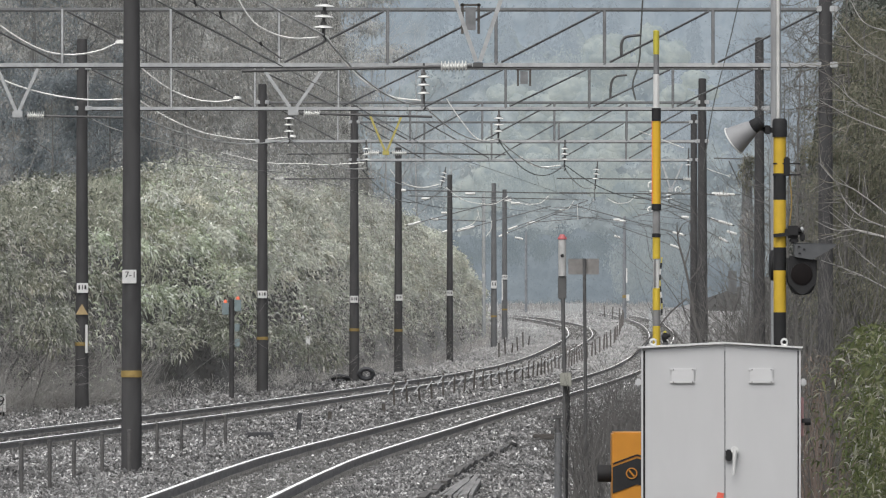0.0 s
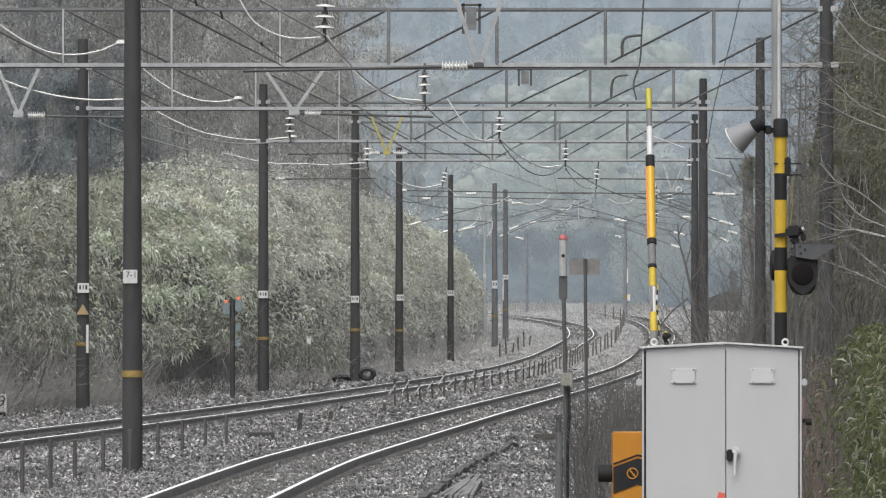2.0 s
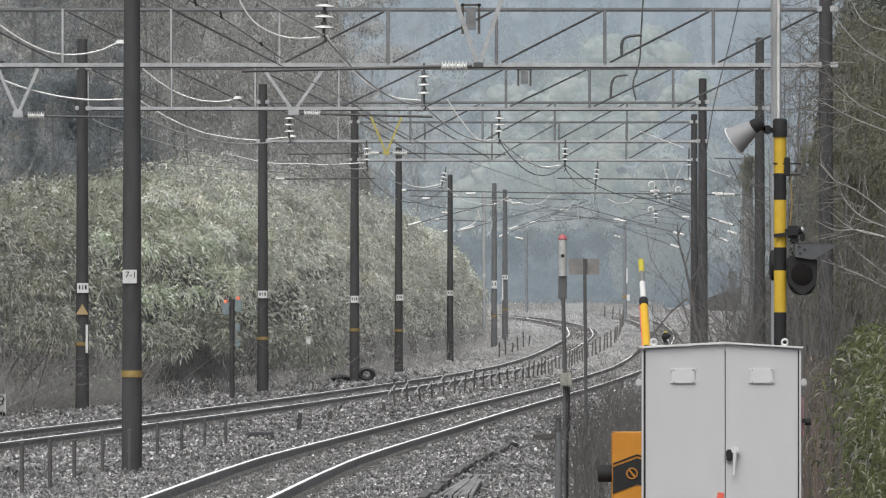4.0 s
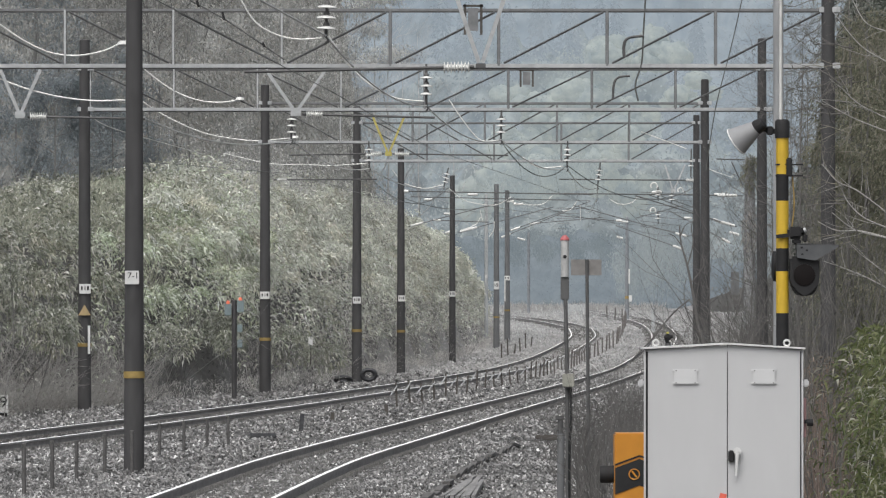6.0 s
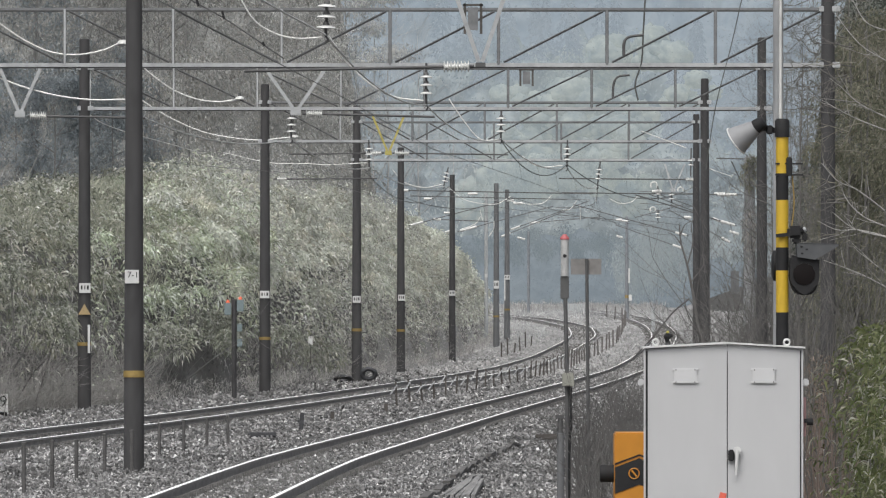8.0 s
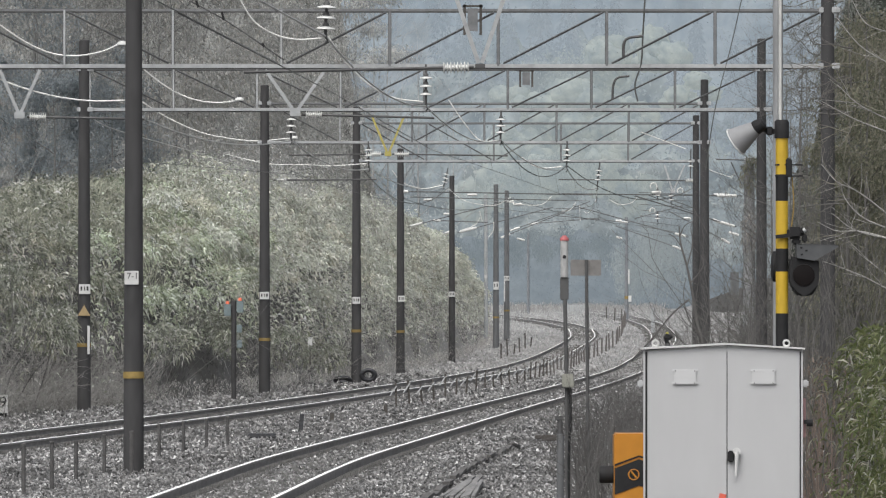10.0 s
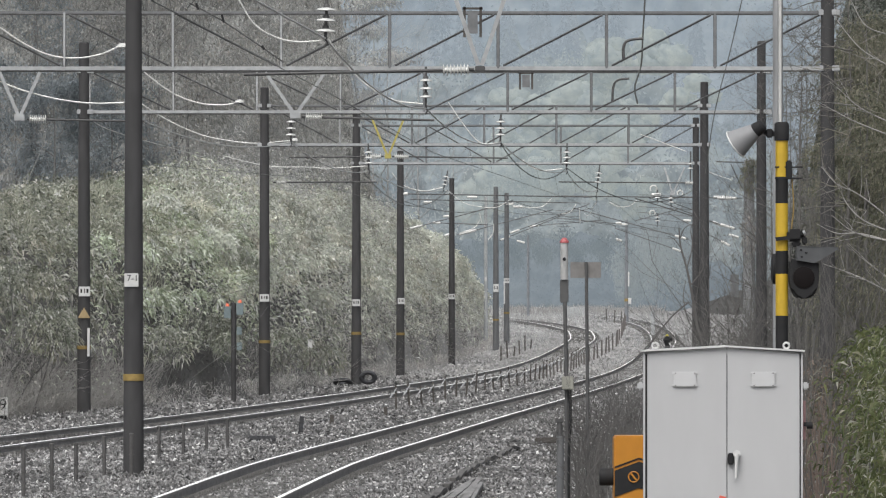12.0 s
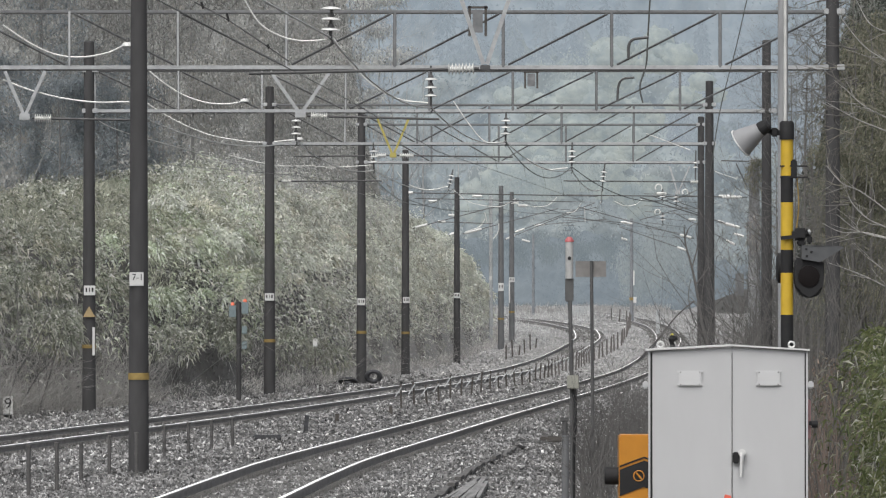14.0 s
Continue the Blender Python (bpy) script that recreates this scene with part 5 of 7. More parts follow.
build_slab()


def build_trackside_signal():
    """A slim warning light on a mast with a junction box."""
    y = 88.0
    x = 1.238
    t = thing("trackside_warning_light", (x, y, 0), "slim grey trackside warning light mast with a red cap", "signal")
    bm = bmesh.new()
    sweep(bm, [(1.273, y, -0.1), (1.261, y, 1.727), (x, y, 2.754)], 0.021, 12)
    part("mast", bm, M_STEEL_DARK, t, smooth=True)
    bm = bmesh.new()
    sweep(bm, [(x, y, 2.731), (x, y, 3.112)], 0.041, 16)
    head = part("lamp_tube", bm, M_TUBE, t, "pale grey lamp tube", True)
    bm = bmesh.new()
    sweep(bm, [(x, y - 0.041, 2.942), (x, y - 0.047, 2.942)], 0.019, 12)
    part("lens", bm, M_BLACK, head)
    bm = bmesh.new()
    sweep(bm, [(x, y, 3.112), (x, y, 3.13), (x, y, 3.165)], [0.047, 0.047, 0.018], 16)
    part("cap", bm, M_RED, t, "faded red cap", True)
    bm = bmesh.new()
    box(bm, (x, y + 0.02, 2.613), (0.088, 0.08, 0.246), 0.01)
    part("backbox", bm, M_STEEL_DARK, t)
    bm = bmesh.new()
    box(bm, (1.273, y - 0.06, 1.657), (0.123, 0.1, 0.141), 0.01)
    part("junction_box", bm, mat("grey_green_box", (0.26, 0.26, 0.225), 0.6), t, "pale grey-green junction box")
    bm = bmesh.new()
    sweep(bm, smooth_line([(1.297, y - 0.03, 1.587), (1.302, y - 0.03, 1.258), (1.285, y - 0.03, 0.906), (1.285, y, 0)]), 0.015, 8)
    part("cable", bm, M_BLACK, t, smooth=True)
    # the stub post before it
    y2 = 86.0
    s = thing("stub_post", (1.17, y2, 0), "short weathered concrete post with an iron arm", "post")
    bm = bmesh.new()
    sweep(bm, [(1.164, y2, -0.1), (1.17, y2, 1.133)], 0.037, 12)
    part("shaft", bm, M_POLE_PALE, s, smooth=True)
    bm = bmesh.new()
    sweep(bm, [(1.164, y2, 1.133), (1.164, y2, 1.311)], 0.029, 12)
    box(bm, (1.158, y2, 1.294), (0.086, 0.07, 0.04), 0.004)
    box(bm, (1.181, y2, 1.179), (0.109, 0.05, 0.017))
    part("iron_head", bm, M_STEEL_DARK, s)
    bm = bmesh.new()
    box(bm, (1.055, y2 - 0.02, 1.093), (0.149, 0.06, 0.057), 0.006)
    box(bm, (0.946, y2 - 0.02, 1.099), (0.069, 0.04, 0.04), 0.01)
    part("iron_arm", bm, M_RUST, s)


build_trackside_signal()


def build_sign():
    y = 110.0
    t = thing("sign_back", (1.848, y, 0), "small trackside sign seen from behind on a thin post", "sign")
    bm = bmesh.new()
    sweep(bm, [(1.863, y, -0.1), (1.833, y, 3.061)], 0.022, 10)
    part("post", bm, M_STEEL_DARK, t, smooth=True)
    bm = bmesh.new()
    box(bm, (1.826, y + 0.03, 2.958), (0.396, 0.006, 0.205))
    part("board", bm, mat("dull_sign_back", (0.19, 0.182, 0.175), 0.7), t, "dull grey board")


build_sign()


def build_lamp_post():
    """Two small teal signal boxes with red lamps on a short post before the bank."""
    y = 236.0
    x = -5.884
    z = ground_z(x, y)
    t = thing("signal_box_post", (x, y, z), "short post with two teal lamp boxes before the bank", "signal")
    bm = bmesh.new()
    sweep(bm, [(x, y, z - 0.1), (x, y, 2.776)], 0.071, 12)
    part("post", bm, M_POLE, t, smooth=True)
    for u, v in ((-6.057, 2.509), (-5.711, 2.603)):
        bm = bmesh.new()
        box(bm, (u, y - 0.05, v), (0.189, 0.18, 0.33), 0.01)
        b = part("lamp_box", bm, M_TEAL, t, "faded teal lamp box")
        bm = bmesh.new()
        sweep(bm, [(u, y - 0.05, v + 0.157), (u, y - 0.05, v + 0.22), (u, y - 0.05, v + 0.252)], [0.05, 0.05, 0.024], 12)
        part("lamp", bm, M_GLOW, b, "small red lamp", True)
    for v in (1.565, 1.99):
        bm = bmesh.new()
        box(bm, (x + 0.157, y - 0.08, v), (0.142, 0.1, 0.22), 0.01)
        part("relay_box", bm, M_TEAL, t)


build_lamp_post()


def build_small_things():
    # distance post with its number
    y = 195.0
    x, z = -10.172, ground_z(-10.172, 195)
    t = thing("distance_post", (x, y, z), "small white distance post lettered 9", "marker")
    bm = bmesh.new()
    box(bm, (x, y, 0.305), (0.221, 0.06, 0.429), 0.01)
    part("plate", bm, M_WHITE, t)
    bm = bmesh.new()
    box(bm, (x, y, -0.033), (0.169, 0.06, 0.286))
    part("foot", bm, M_BLACK, t)
    lettering("9", 0.36, t, pose(0, -0.037, 0.344 - z, 90))
    # old tyre and a dark heap at a pole's foot
    y = 292.0
    for name, u, r, tilt, label in (("old_tyre", -2.647, 0.31, 15, "old black tyre propped against a pole"), ("old_tyre", -3.523, 0.33, 65, "old black tyre lying at a pole's foot")):
        z = ground_z(u, y)
        t = thing(name, (u, y, z), label, "tyre")
        bm = bmesh.new()
        ring = [Vector((math.cos(a) * r * 0.72, 0, math.sin(a) * r * 0.72)) for a in [i * math.tau / 20 for i in range(21)]]
        m = Matrix.Rotation(radians(tilt), 3, "X")
        sweep(bm, [m @ p + Vector((u, y, z + 0.08 + r * math.cos(radians(tilt)))) for p in ring], r * 0.3, 10, False)
        bmesh.ops.scale(bm, verts=bm.verts, vec=(1, 1, 0.8), space=Matrix.Translation((-u, -y, -z)))
        part("casing", bm, M_TYRE, t, smooth=True)
    # small white stake on the bank
    y = 272.0
    x = -4.334
    t = thing("white_stake", (x, y, 1.123), "small white marker stake at the bank", "marker")
    bm = bmesh.new()
    box(bm, (x, y, 1.522), (0.145, 0.04, 0.272), 0.01)
    part("plate", bm, M_WHITE, t)
    bm = bmesh.new()
    box(bm, (x, y + 0.03, 1.123), (0.04, 0.03, 0.7))
    part("stake", bm, M_RUST, t)
    # triangle sign and white strip on the pole
    y = 207.8
    t = thing("triangle_sign", (-8.852, 207.8, 2.362), "small ochre triangle sign on a dark pole", "sign")
    bm = bmesh.new()
    a = [bm.verts.new((-9.005, 207.8, 2.348)), bm.verts.new((-8.7, 207.8, 2.348)), bm.verts.new((-8.852, 207.8, 2.611))]
    f = bm.faces.new(a)
    r = bmesh.ops.extrude_face_region(bm, geom=[f])
    bmesh.ops.translate(bm, verts=[v for v in r["geom"] if isinstance(v, bmesh.types.BMVert)], vec=(0, 0.01, 0))
    bmesh.ops.recalc_face_normals(bm, faces=bm.faces)
    part("plate", bm, M_TAN, t)
    t = thing("white_strip", (-8.741, 207.8, 1.752), "narrow white plate on a dark pole", "plate")
    bm = bmesh.new()
    box(bm, (-8.741, 207.8, 1.752), (0.062, 0.02, 0.693))
    part("plate", bm, M_WHITE, t)
    # section markers hung on the beams and a small board in the ballast
    for u, v, w, h, y in ((0.532, 8.058, 0.391, 0.587, 163.8), (1.987, 8.157, 0.373, 0.414, 207.8)):
        t = thing("beam_frame", (u, y, v), "rusty rectangular frame fixed to a beam", "bracket", "frames on the beams")
        for s in (-1, 1):
            bm = bmesh.new()
            box(bm, (u + s * w * 0.4, y - 0.1, v), (w * 0.13, 0.06, h))
            part("upright", bm, M_RUST, t)
        bm = bmesh.new()
        box(bm, (u, y - 0.1, v), (w * 0.5, 0.02, h * 0.75))
        part("plate", bm, M_STEEL_MID, t)
        bm = bmesh.new()
        box(bm, (u, y - 0.1, v + h * 0.45), (w, 0.06, h * 0.07))
        part("crossbar", bm, M_RUST, t)
    for pts in (((3.455, 164, 7.338), (3.455, 164, 7.579), (3.542, 164, 7.71), (3.838, 164, 7.754)), ((4.105, 208, 7.645), (4.132, 208, 8.019), (4.243, 208, 8.186), (4.521, 208, 8.227))):
        wire("bent_pipe", pts, 0.03, M_STEEL_DARK, "bent steel pipe rising from a beam", "pipe")
    wire("drop_wire", [(3.87, 164, 8.519), (3.827, 164, 7.776), (3.794, 164, 7.229), (3.674, 164, 6.814), (3.728, 164, 6.486)], 0.016, M_WIRE, "thin wire hanging beside a beam")
    wire("stay_wire", [(5.751, 164, 8.519), (5.532, 164, 7.557), (5.226, 164, 6.354), (5.04, 164, 5.152)], 0.01, M_WIRE, "thin stay wire beside a beam")
    # small white plates and boxes on the far poles
    for name, c, w, h, label in (("strip_plate", (3.563, 509, 3.915), 0.082, 1.36, "narrow white plate on a far pole"), ("pole_box", (13.058, 599, 3.598), 0.22, 0.44, "small white box on a far pole"), ("pole_plate", (12.978, 599, 5.155), 0.104, 1.04, "narrow white plate on a far pole"), ("pole_box", (11.6, 339.6, 3.65), 0.34, 0.92, "grey equipment box on a weathered pole"), ("pole_plate", (2.395, 499, 4.682), 0.167, 0.2, "small white plate on a far pole")):
        ob = tagged(part(name, box(bmesh.new(), c, (w, 0.05, h), 0.01), M_POLE_PALE if "grey" in label else M_WHITE), label, "plate")
    fence = thing("board_fence", (9.6, 642, rise(642)), "low pale board fence in the mist", "fence")
    for k in range(9):
        part("board", box(bmesh.new(), (9.1 + 0.2 * k, 642, rise(642) + 0.3), (0.15, 0.03, 0.72 + 0.06 * math.sin(k * 2.3)), 0.01), M_FARPALE, fence)
    tagged(part("marker_post", box(bmesh.new(), (12.75, 520, 2.1), (0.24, 0.1, 1.5), 0.02), M_FARPALE), "pale concrete marker post in the brush", "post")
    tagged(part("white_litter", box(bmesh.new(), (-0.077, 230, 0.066), (0.199, 0.3, 0.092), 0.02), M_WHITE), "scrap of white litter beside the fence posts", "litter")
    t = thing("dark_board", (-3.518, 160.4, 0), "dark board lying in the ballast", "board")
    bm = bmesh.new()
    box(bm, (-3.45, 160, 0.075), (0.54, 0.45, 0.09), 0.02)
    part("plank", bm, M_TYRE, t)


build_small_things()


def build_sapling():
    t = thing("bare_sapling", (3.427, 112, 1.715), "slim bare sapling with a few crooked twigs", "sapling")
    stem = smooth_line([(3.45, 112, 0.0), (3.427, 112, 1.715), (3.33, 112, 2.238), (3.27, 112, 2.611), (3.196, 112, 2.985), (3.114, 112, 3.283), (3.091, 112, 3.522)])
    n = len(stem)
    part("stem", sweep(bmesh.new(), stem, [0.028 - 0.02 * i / n for i in range(n)], 8), M_TWIG, t, smooth=True)
    for pts in (((3.196, 112, 2.985), (3.27, 112, 3.283), (3.248, 112, 3.492), (3.285, 112, 3.619)), ((3.129, 112, 3.238), (3.031, 112, 3.373), (2.942, 112, 3.418)), ((3.3, 112, 2.425), (3.226, 112, 2.522), (3.106, 112, 2.551)), ((3.241, 112, 2.761), (3.405, 112, 2.985), (3.39, 112, 3.134)), ((3.353, 112, 2.089), (3.211, 112, 2.313), (3.151, 112, 2.611), (3.181, 112, 2.835)), ((3.106, 112, 3.395), (3.166, 112, 3.522), (3.27, 112, 3.582))):
        line = smooth_line(pts, 5)
        part("twig", sweep(bmesh.new(), line, [0.010 - 0.006 * i / len(line) for i in range(len(line))], 6), M_TWIG, t, smooth=True)
    s = thing("dead_stick", (2.436, 105, 1.949), "dead stick leaning across the brush", "branch")
    part("stick", sweep(bmesh.new(), smooth_line([(2.282, 105, 1.753), (2.562, 105, 2.047), (2.807, 105, 2.348), (3.024, 105, 2.537)]), 0.011, 6), M_TWIG, s, smooth=True)


build_sapling()

# ---- growth: bank, brush, trees, hills ----
RNG = np.random.default_rng(7)


def blades(name, at, out, length, width, droop, material, spread=0.9, label="", category="foliage", even=0.0):
    """Bent leaf blades as one mesh. at: roots, out: mean directions, droop: how far the tips hang, even: how alike they lie."""
    at, out = np.asarray(at, float), np.asarray(out, float)
    n = len(at)
    d = out + RNG.normal(0, spread, (n, 3))
    d /= np.linalg.norm(d, axis=1)[:, None] + 1e-9
    ln = length * RNG.uniform(0.6, 1.3, n)[:, None]
    wd = width * RNG.uniform(0.7, 1.3, n)[:, None]
    side = np.cross(d, RNG.normal(0, 1, (n, 3)) * (1 - even) + np.array((0, 0, even * 2)))
    side /= np.linalg.norm(side, axis=1)[:, None] + 1e-9
    mid = at + d * ln * 0.5
    tip = at + d * ln
    tip[:, 2] -= (droop * ln * RNG.uniform(0.5, 1.3, (n, 1)))[:, 0]
    mid[:, 2] += (0.06 * ln)[:, 0]
    v = np.stack([at, mid - side * wd / 2, tip, mid + side * wd / 2], 1).reshape(-1, 3)
    k = np.arange(n) * 4
    f = np.concatenate([np.stack([k, k + 1, k + 3], 1), np.stack([k + 1, k + 2, k + 3], 1)])
    ob = mesh_of(name, v, f, material)
    return tagged(ob, label, category, kind="stuff")


def twigs(name, segs, material, label="", category="brush", stuff=True):
    """Thin three-sided sticks as one mesh; segs: rows of (p, q, r0, r1)."""
    p = np.array([s[0] for s in segs], float)
    q = np.array([s[1] for s in segs], float)
    r0, r1 = np.array([s[2] for s in segs])[:, None], np.array([s[3] for s in segs])[:, None]
    d = q - p
    d /= np.linalg.norm(d, axis=1)[:, None] + 1e-9
    ref = np.where(np.abs(d[:, 2:3]) < 0.9, np.array([[0, 0, 1.0]]), np.array([[0, 1.0, 0]]))
    a = np.cross(d, ref)
    a /= np.linalg.norm(a, axis=1)[:, None] + 1e-9
    b = np.cross(d, a)
    ring = []
    for base, r in ((p, r0), (q, r1)):
        for k in range(3):
            t = k * math.tau / 3
            ring.append(base + (a * math.cos(t) + b * math.sin(t)) * r)
    v = np.stack(ring, 1).reshape(-1, 3)
    k = np.arange(len(segs)) * 6
    f = np.concatenate([np.stack([k + i, k + (i + 1) % 3, k + 3 + (i + 1) % 3, k + 3 + i], 1) for i in range(3)])
    ob = mesh_of(name, v, f, material, True)
    return tagged(ob, label, category, kind="stuff" if stuff else "")


def grow(p, d, length, r, depth, segs, tips, rng, bend=0.18, fork=3, up=0.1):
    """A limb that wanders, forks and thins; adds sticks to segs and end points to tips."""
    p, d = Vector(p), Vector(d).normalized()
    n = 4 if depth > 1 else 3
    for i in range(n):
        e = (d + Vector((rng.gauss(0, bend), rng.gauss(0, bend), rng.gauss(0, bend) + up))).normalized()
        q = p + e * (length / n)
        r1 = r * (1 - 0.5 * (i + 1) / n)
        segs.append((tuple(p), tuple(q), r * (1 - 0.5 * i / n), r1))
        if depth > 0 and (i > 0 or depth < 2):
            for _ in range(fork if i == n - 1 else max(1, fork - 2)):
                s = (e + Vector((rng.gauss(0, 0.6), rng.gauss(0, 0.6), rng.gauss(0.1, 0.45)))).normalized()
                grow(q, s, length * rng.uniform(0.45, 0.75), r1 * 0.62, depth - 1, segs, tips, rng, bend, fork, up)
        p, d = q, e
    tips.append(tuple(p))


def lumps(x, y, s):
    return noise.noise((x * s, y * s * 0.35, 1.7)) + 0.5 * noise.noise((x * s * 2.3, y * s * 0.9, 5.1))


def build_bank():
    """The left bank: a cover of bamboo grass in clumps, with hollows between them, and a tangle of dry stems along its foot."""
    rng = random.Random(3)
    groups = [([], []), ([], []), ([], [])]

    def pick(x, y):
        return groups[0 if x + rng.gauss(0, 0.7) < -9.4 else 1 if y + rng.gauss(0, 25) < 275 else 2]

    for _ in range(88000):
        y = 150 + 400 * rng.random() ** 1.15
        d = 0.1 + 9 * rng.random() ** 1.6
        top = lerp_table(y, CANOPY)
        x = lerp_table(y, TOE) - d
        lump = lumps(x, y, 0.55)
        h = bank(d, top) * (1 + 0.12 * lump + 0.2 * noise.noise((x * 0.16, y * 0.03, 8.0))) + 0.35 * lumps(x + 9, y, 1.6) + 0.55 * (0.55 - noise.voronoi((x / 1.15, y / 3.6, 2.0))[0][0]) + rise(y)
        if y > 300:
            h += 0.7 * noise.noise((x * 0.9, y * 0.12, 4.0)) + 0.5 * noise.noise((x * 1.9, y * 0.3, 7.0))
        z = h - abs(rng.gauss(0, 0.42)) + 0.12
        if z < rise(y) + 0.25 or (d < 1.3 and z < rise(y) + 1.5 and rng.random() < 0.85) or (d < 1.9 and z < 1.35 and 231 < y < 256):
            continue
        if -0.0445 < x / y < -0.0375 and z > 0.0155 * y + 2.3 + 0.3 * lump:
            continue
        at, out = pick(x, y)
        at.append((x + rng.gauss(0, 0.15), y, z))
        out.append((0.75 + 0.35 * math.sin(lump * 5), -0.4, 0.1 + 0.25 * math.cos(lump * 7)))
    # rounded tufts that stand out of the cover, leafy above and open below
    for _ in range(600):
        y = 160 + 370 * rng.random() ** 1.1
        d = 0.7 + 6.5 * rng.random() ** 1.25
        x = lerp_table(y, TOE) - d
        z = bank(d, lerp_table(y, CANOPY)) * rng.uniform(0.86, 1.03) + rise(y)
        if d < 2.0 and 231 < y < 256 and z < 1.6:
            continue
        rx, rz = rng.uniform(0.35, 0.95), rng.uniform(0.28, 0.62)
        at, out = pick(x, y)
        for _ in range(int(110 + 190 * rx)):
            n = Vector((rng.gauss(0.2, 1), rng.gauss(-0.4, 1), rng.gauss(0.75, 0.9))).normalized()
            r = 1 - abs(rng.gauss(0, 0.13)) + 0.25 * noise.noise((n.x * 3 + x, n.y * 3, n.z * 3 + z))
            at.append((x + n.x * r * rx, y + n.y * r * rx, z + n.z * r * rz))
            out.append((n.x * 0.6 + 0.4, n.y * 0.5 - 0.2, n.z * 0.5 - 0.2))
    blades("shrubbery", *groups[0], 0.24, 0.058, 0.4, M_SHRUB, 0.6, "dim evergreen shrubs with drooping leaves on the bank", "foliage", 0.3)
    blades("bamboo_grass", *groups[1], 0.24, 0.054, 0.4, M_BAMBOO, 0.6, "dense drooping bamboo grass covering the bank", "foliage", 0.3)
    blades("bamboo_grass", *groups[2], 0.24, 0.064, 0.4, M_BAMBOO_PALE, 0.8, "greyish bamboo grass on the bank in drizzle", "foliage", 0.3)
    groups, segs = [([], []), ([], []), ([], [])], []
    # dry grass and bare stems along its foot
    for _ in range(30000):
        y = 140 + 420 * rng.random() ** 1.2
        d = max(-0.35, rng.gauss(0.5, 0.5))
        if d > 0.1 and 231 < y < 254:
            continue
        x = lerp_table(y, TOE) - d
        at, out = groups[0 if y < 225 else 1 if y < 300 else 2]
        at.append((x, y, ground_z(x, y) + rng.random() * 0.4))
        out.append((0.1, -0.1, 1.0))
    for (at, out), material, label in zip(groups, (M_FOOTGRASS, M_DRY, M_FOOTPALE), ("dull brown grass along the foot of the bank", "dry greyish grass along the foot of the bank", "dry grass along the far foot of the bank, paled for mist")):
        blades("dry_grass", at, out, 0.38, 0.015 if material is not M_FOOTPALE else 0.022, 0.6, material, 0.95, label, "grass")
    for _ in range(700):
        y = 145 + 300 * rng.random() ** 1.2
        x = lerp_table(y, TOE) - rng.gauss(0.3, 0.5)
        if 231 < y < 254:
            continue
        grow((x, y, ground_z(x, y)), (rng.gauss(0.25, 0.5), rng.gauss(0, 0.3), 1), rng.uniform(0.6, 1.7) * (1.25 if y < 260 else 0.9), 0.012, 2 if rng.random() < 0.2 else 1, segs, [], rng, 0.32)
    dark = []
    for _ in range(900):
        y = rng.uniform(185, 231)
        x = lerp_table(y, TOE) - abs(rng.gauss(0.2, 0.6)) + 0.3
        grow((x, y, ground_z(x, y)), (rng.gauss(0.1, 0.45), rng.gauss(-0.2, 0.3), 1), rng.uniform(0.4, 1.1), 0.011, 1, dark, [], rng, 0.55)
    # dark leaves added where the hollow lies in shade
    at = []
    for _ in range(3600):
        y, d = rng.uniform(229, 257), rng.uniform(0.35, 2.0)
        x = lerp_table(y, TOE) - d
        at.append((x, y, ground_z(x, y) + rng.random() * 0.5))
    blades("hollow_shade_leaves", at, np.tile((0.2, -0.4, 0.3), (len(at), 1)), 0.2, 0.03, 0.5, M_HOLLOW, 0.9, "dark leaves standing for shade in a hollow at the foot of the bank", "foliage")
    twigs("bare_thicket", dark, M_BRUSH, "bare grey twigs tangled at the foot of the bank")
    twigs("bare_brush", segs, M_BRUSH, "bare grey brush along the foot of the bank")
    # dark stems arching up out of the tangle
    dark = []
    for _ in range(16):
        y = rng.uniform(188, 240)
        x = lerp_table(y, TOE) - abs(rng.gauss(0, 0.5)) + 0.35
        grow((x, y, ground_z(x, y)), (rng.gauss(0.45, 0.45), rng.gauss(-0.3, 0.2), 1), rng.uniform(2.0, 3.6), 0.018, 1, dark, [], rng, 0.12, 2, 0.02)
    # taller straw-green grass on the shoulder of the bank
    at = []
    while len(at) < 9000:
        y, d = rng.uniform(225, 330), rng.uniform(2.0, 7.5)
        x = lerp_table(y, TOE) - d
        if noise.noise((x * 0.4, y * 0.06, 6.0)) > rng.uniform(-0.3, 0.3):
            at.append((x, y, bank(d, lerp_table(y, CANOPY)) + rng.uniform(-0.5, 0.15)))
    while len(at) < 15000:
        y, d = rng.uniform(238, 285), rng.uniform(1.0, 5.0)
        x = lerp_table(y, TOE) - d
        if noise.noise((x * 0.5, y * 0.06, 9.0)) > rng.uniform(-0.4, 0.2):
            at.append((x, y, bank(d, lerp_table(y, CANOPY)) + rng.uniform(-0.5, 0.2)))
    blades("tall_grass", at, np.tile((0.25, -0.1, 1.0), (len(at), 1)), 0.5, 0.022, 0.35, M_STRAW, 0.4, "straw-green tall grass on the shoulder of the bank", "grass")
    twigs("arching_stems", dark, M_FOREST_BARK, "dark bare stems arching over the foot of the bank")


build_bank()


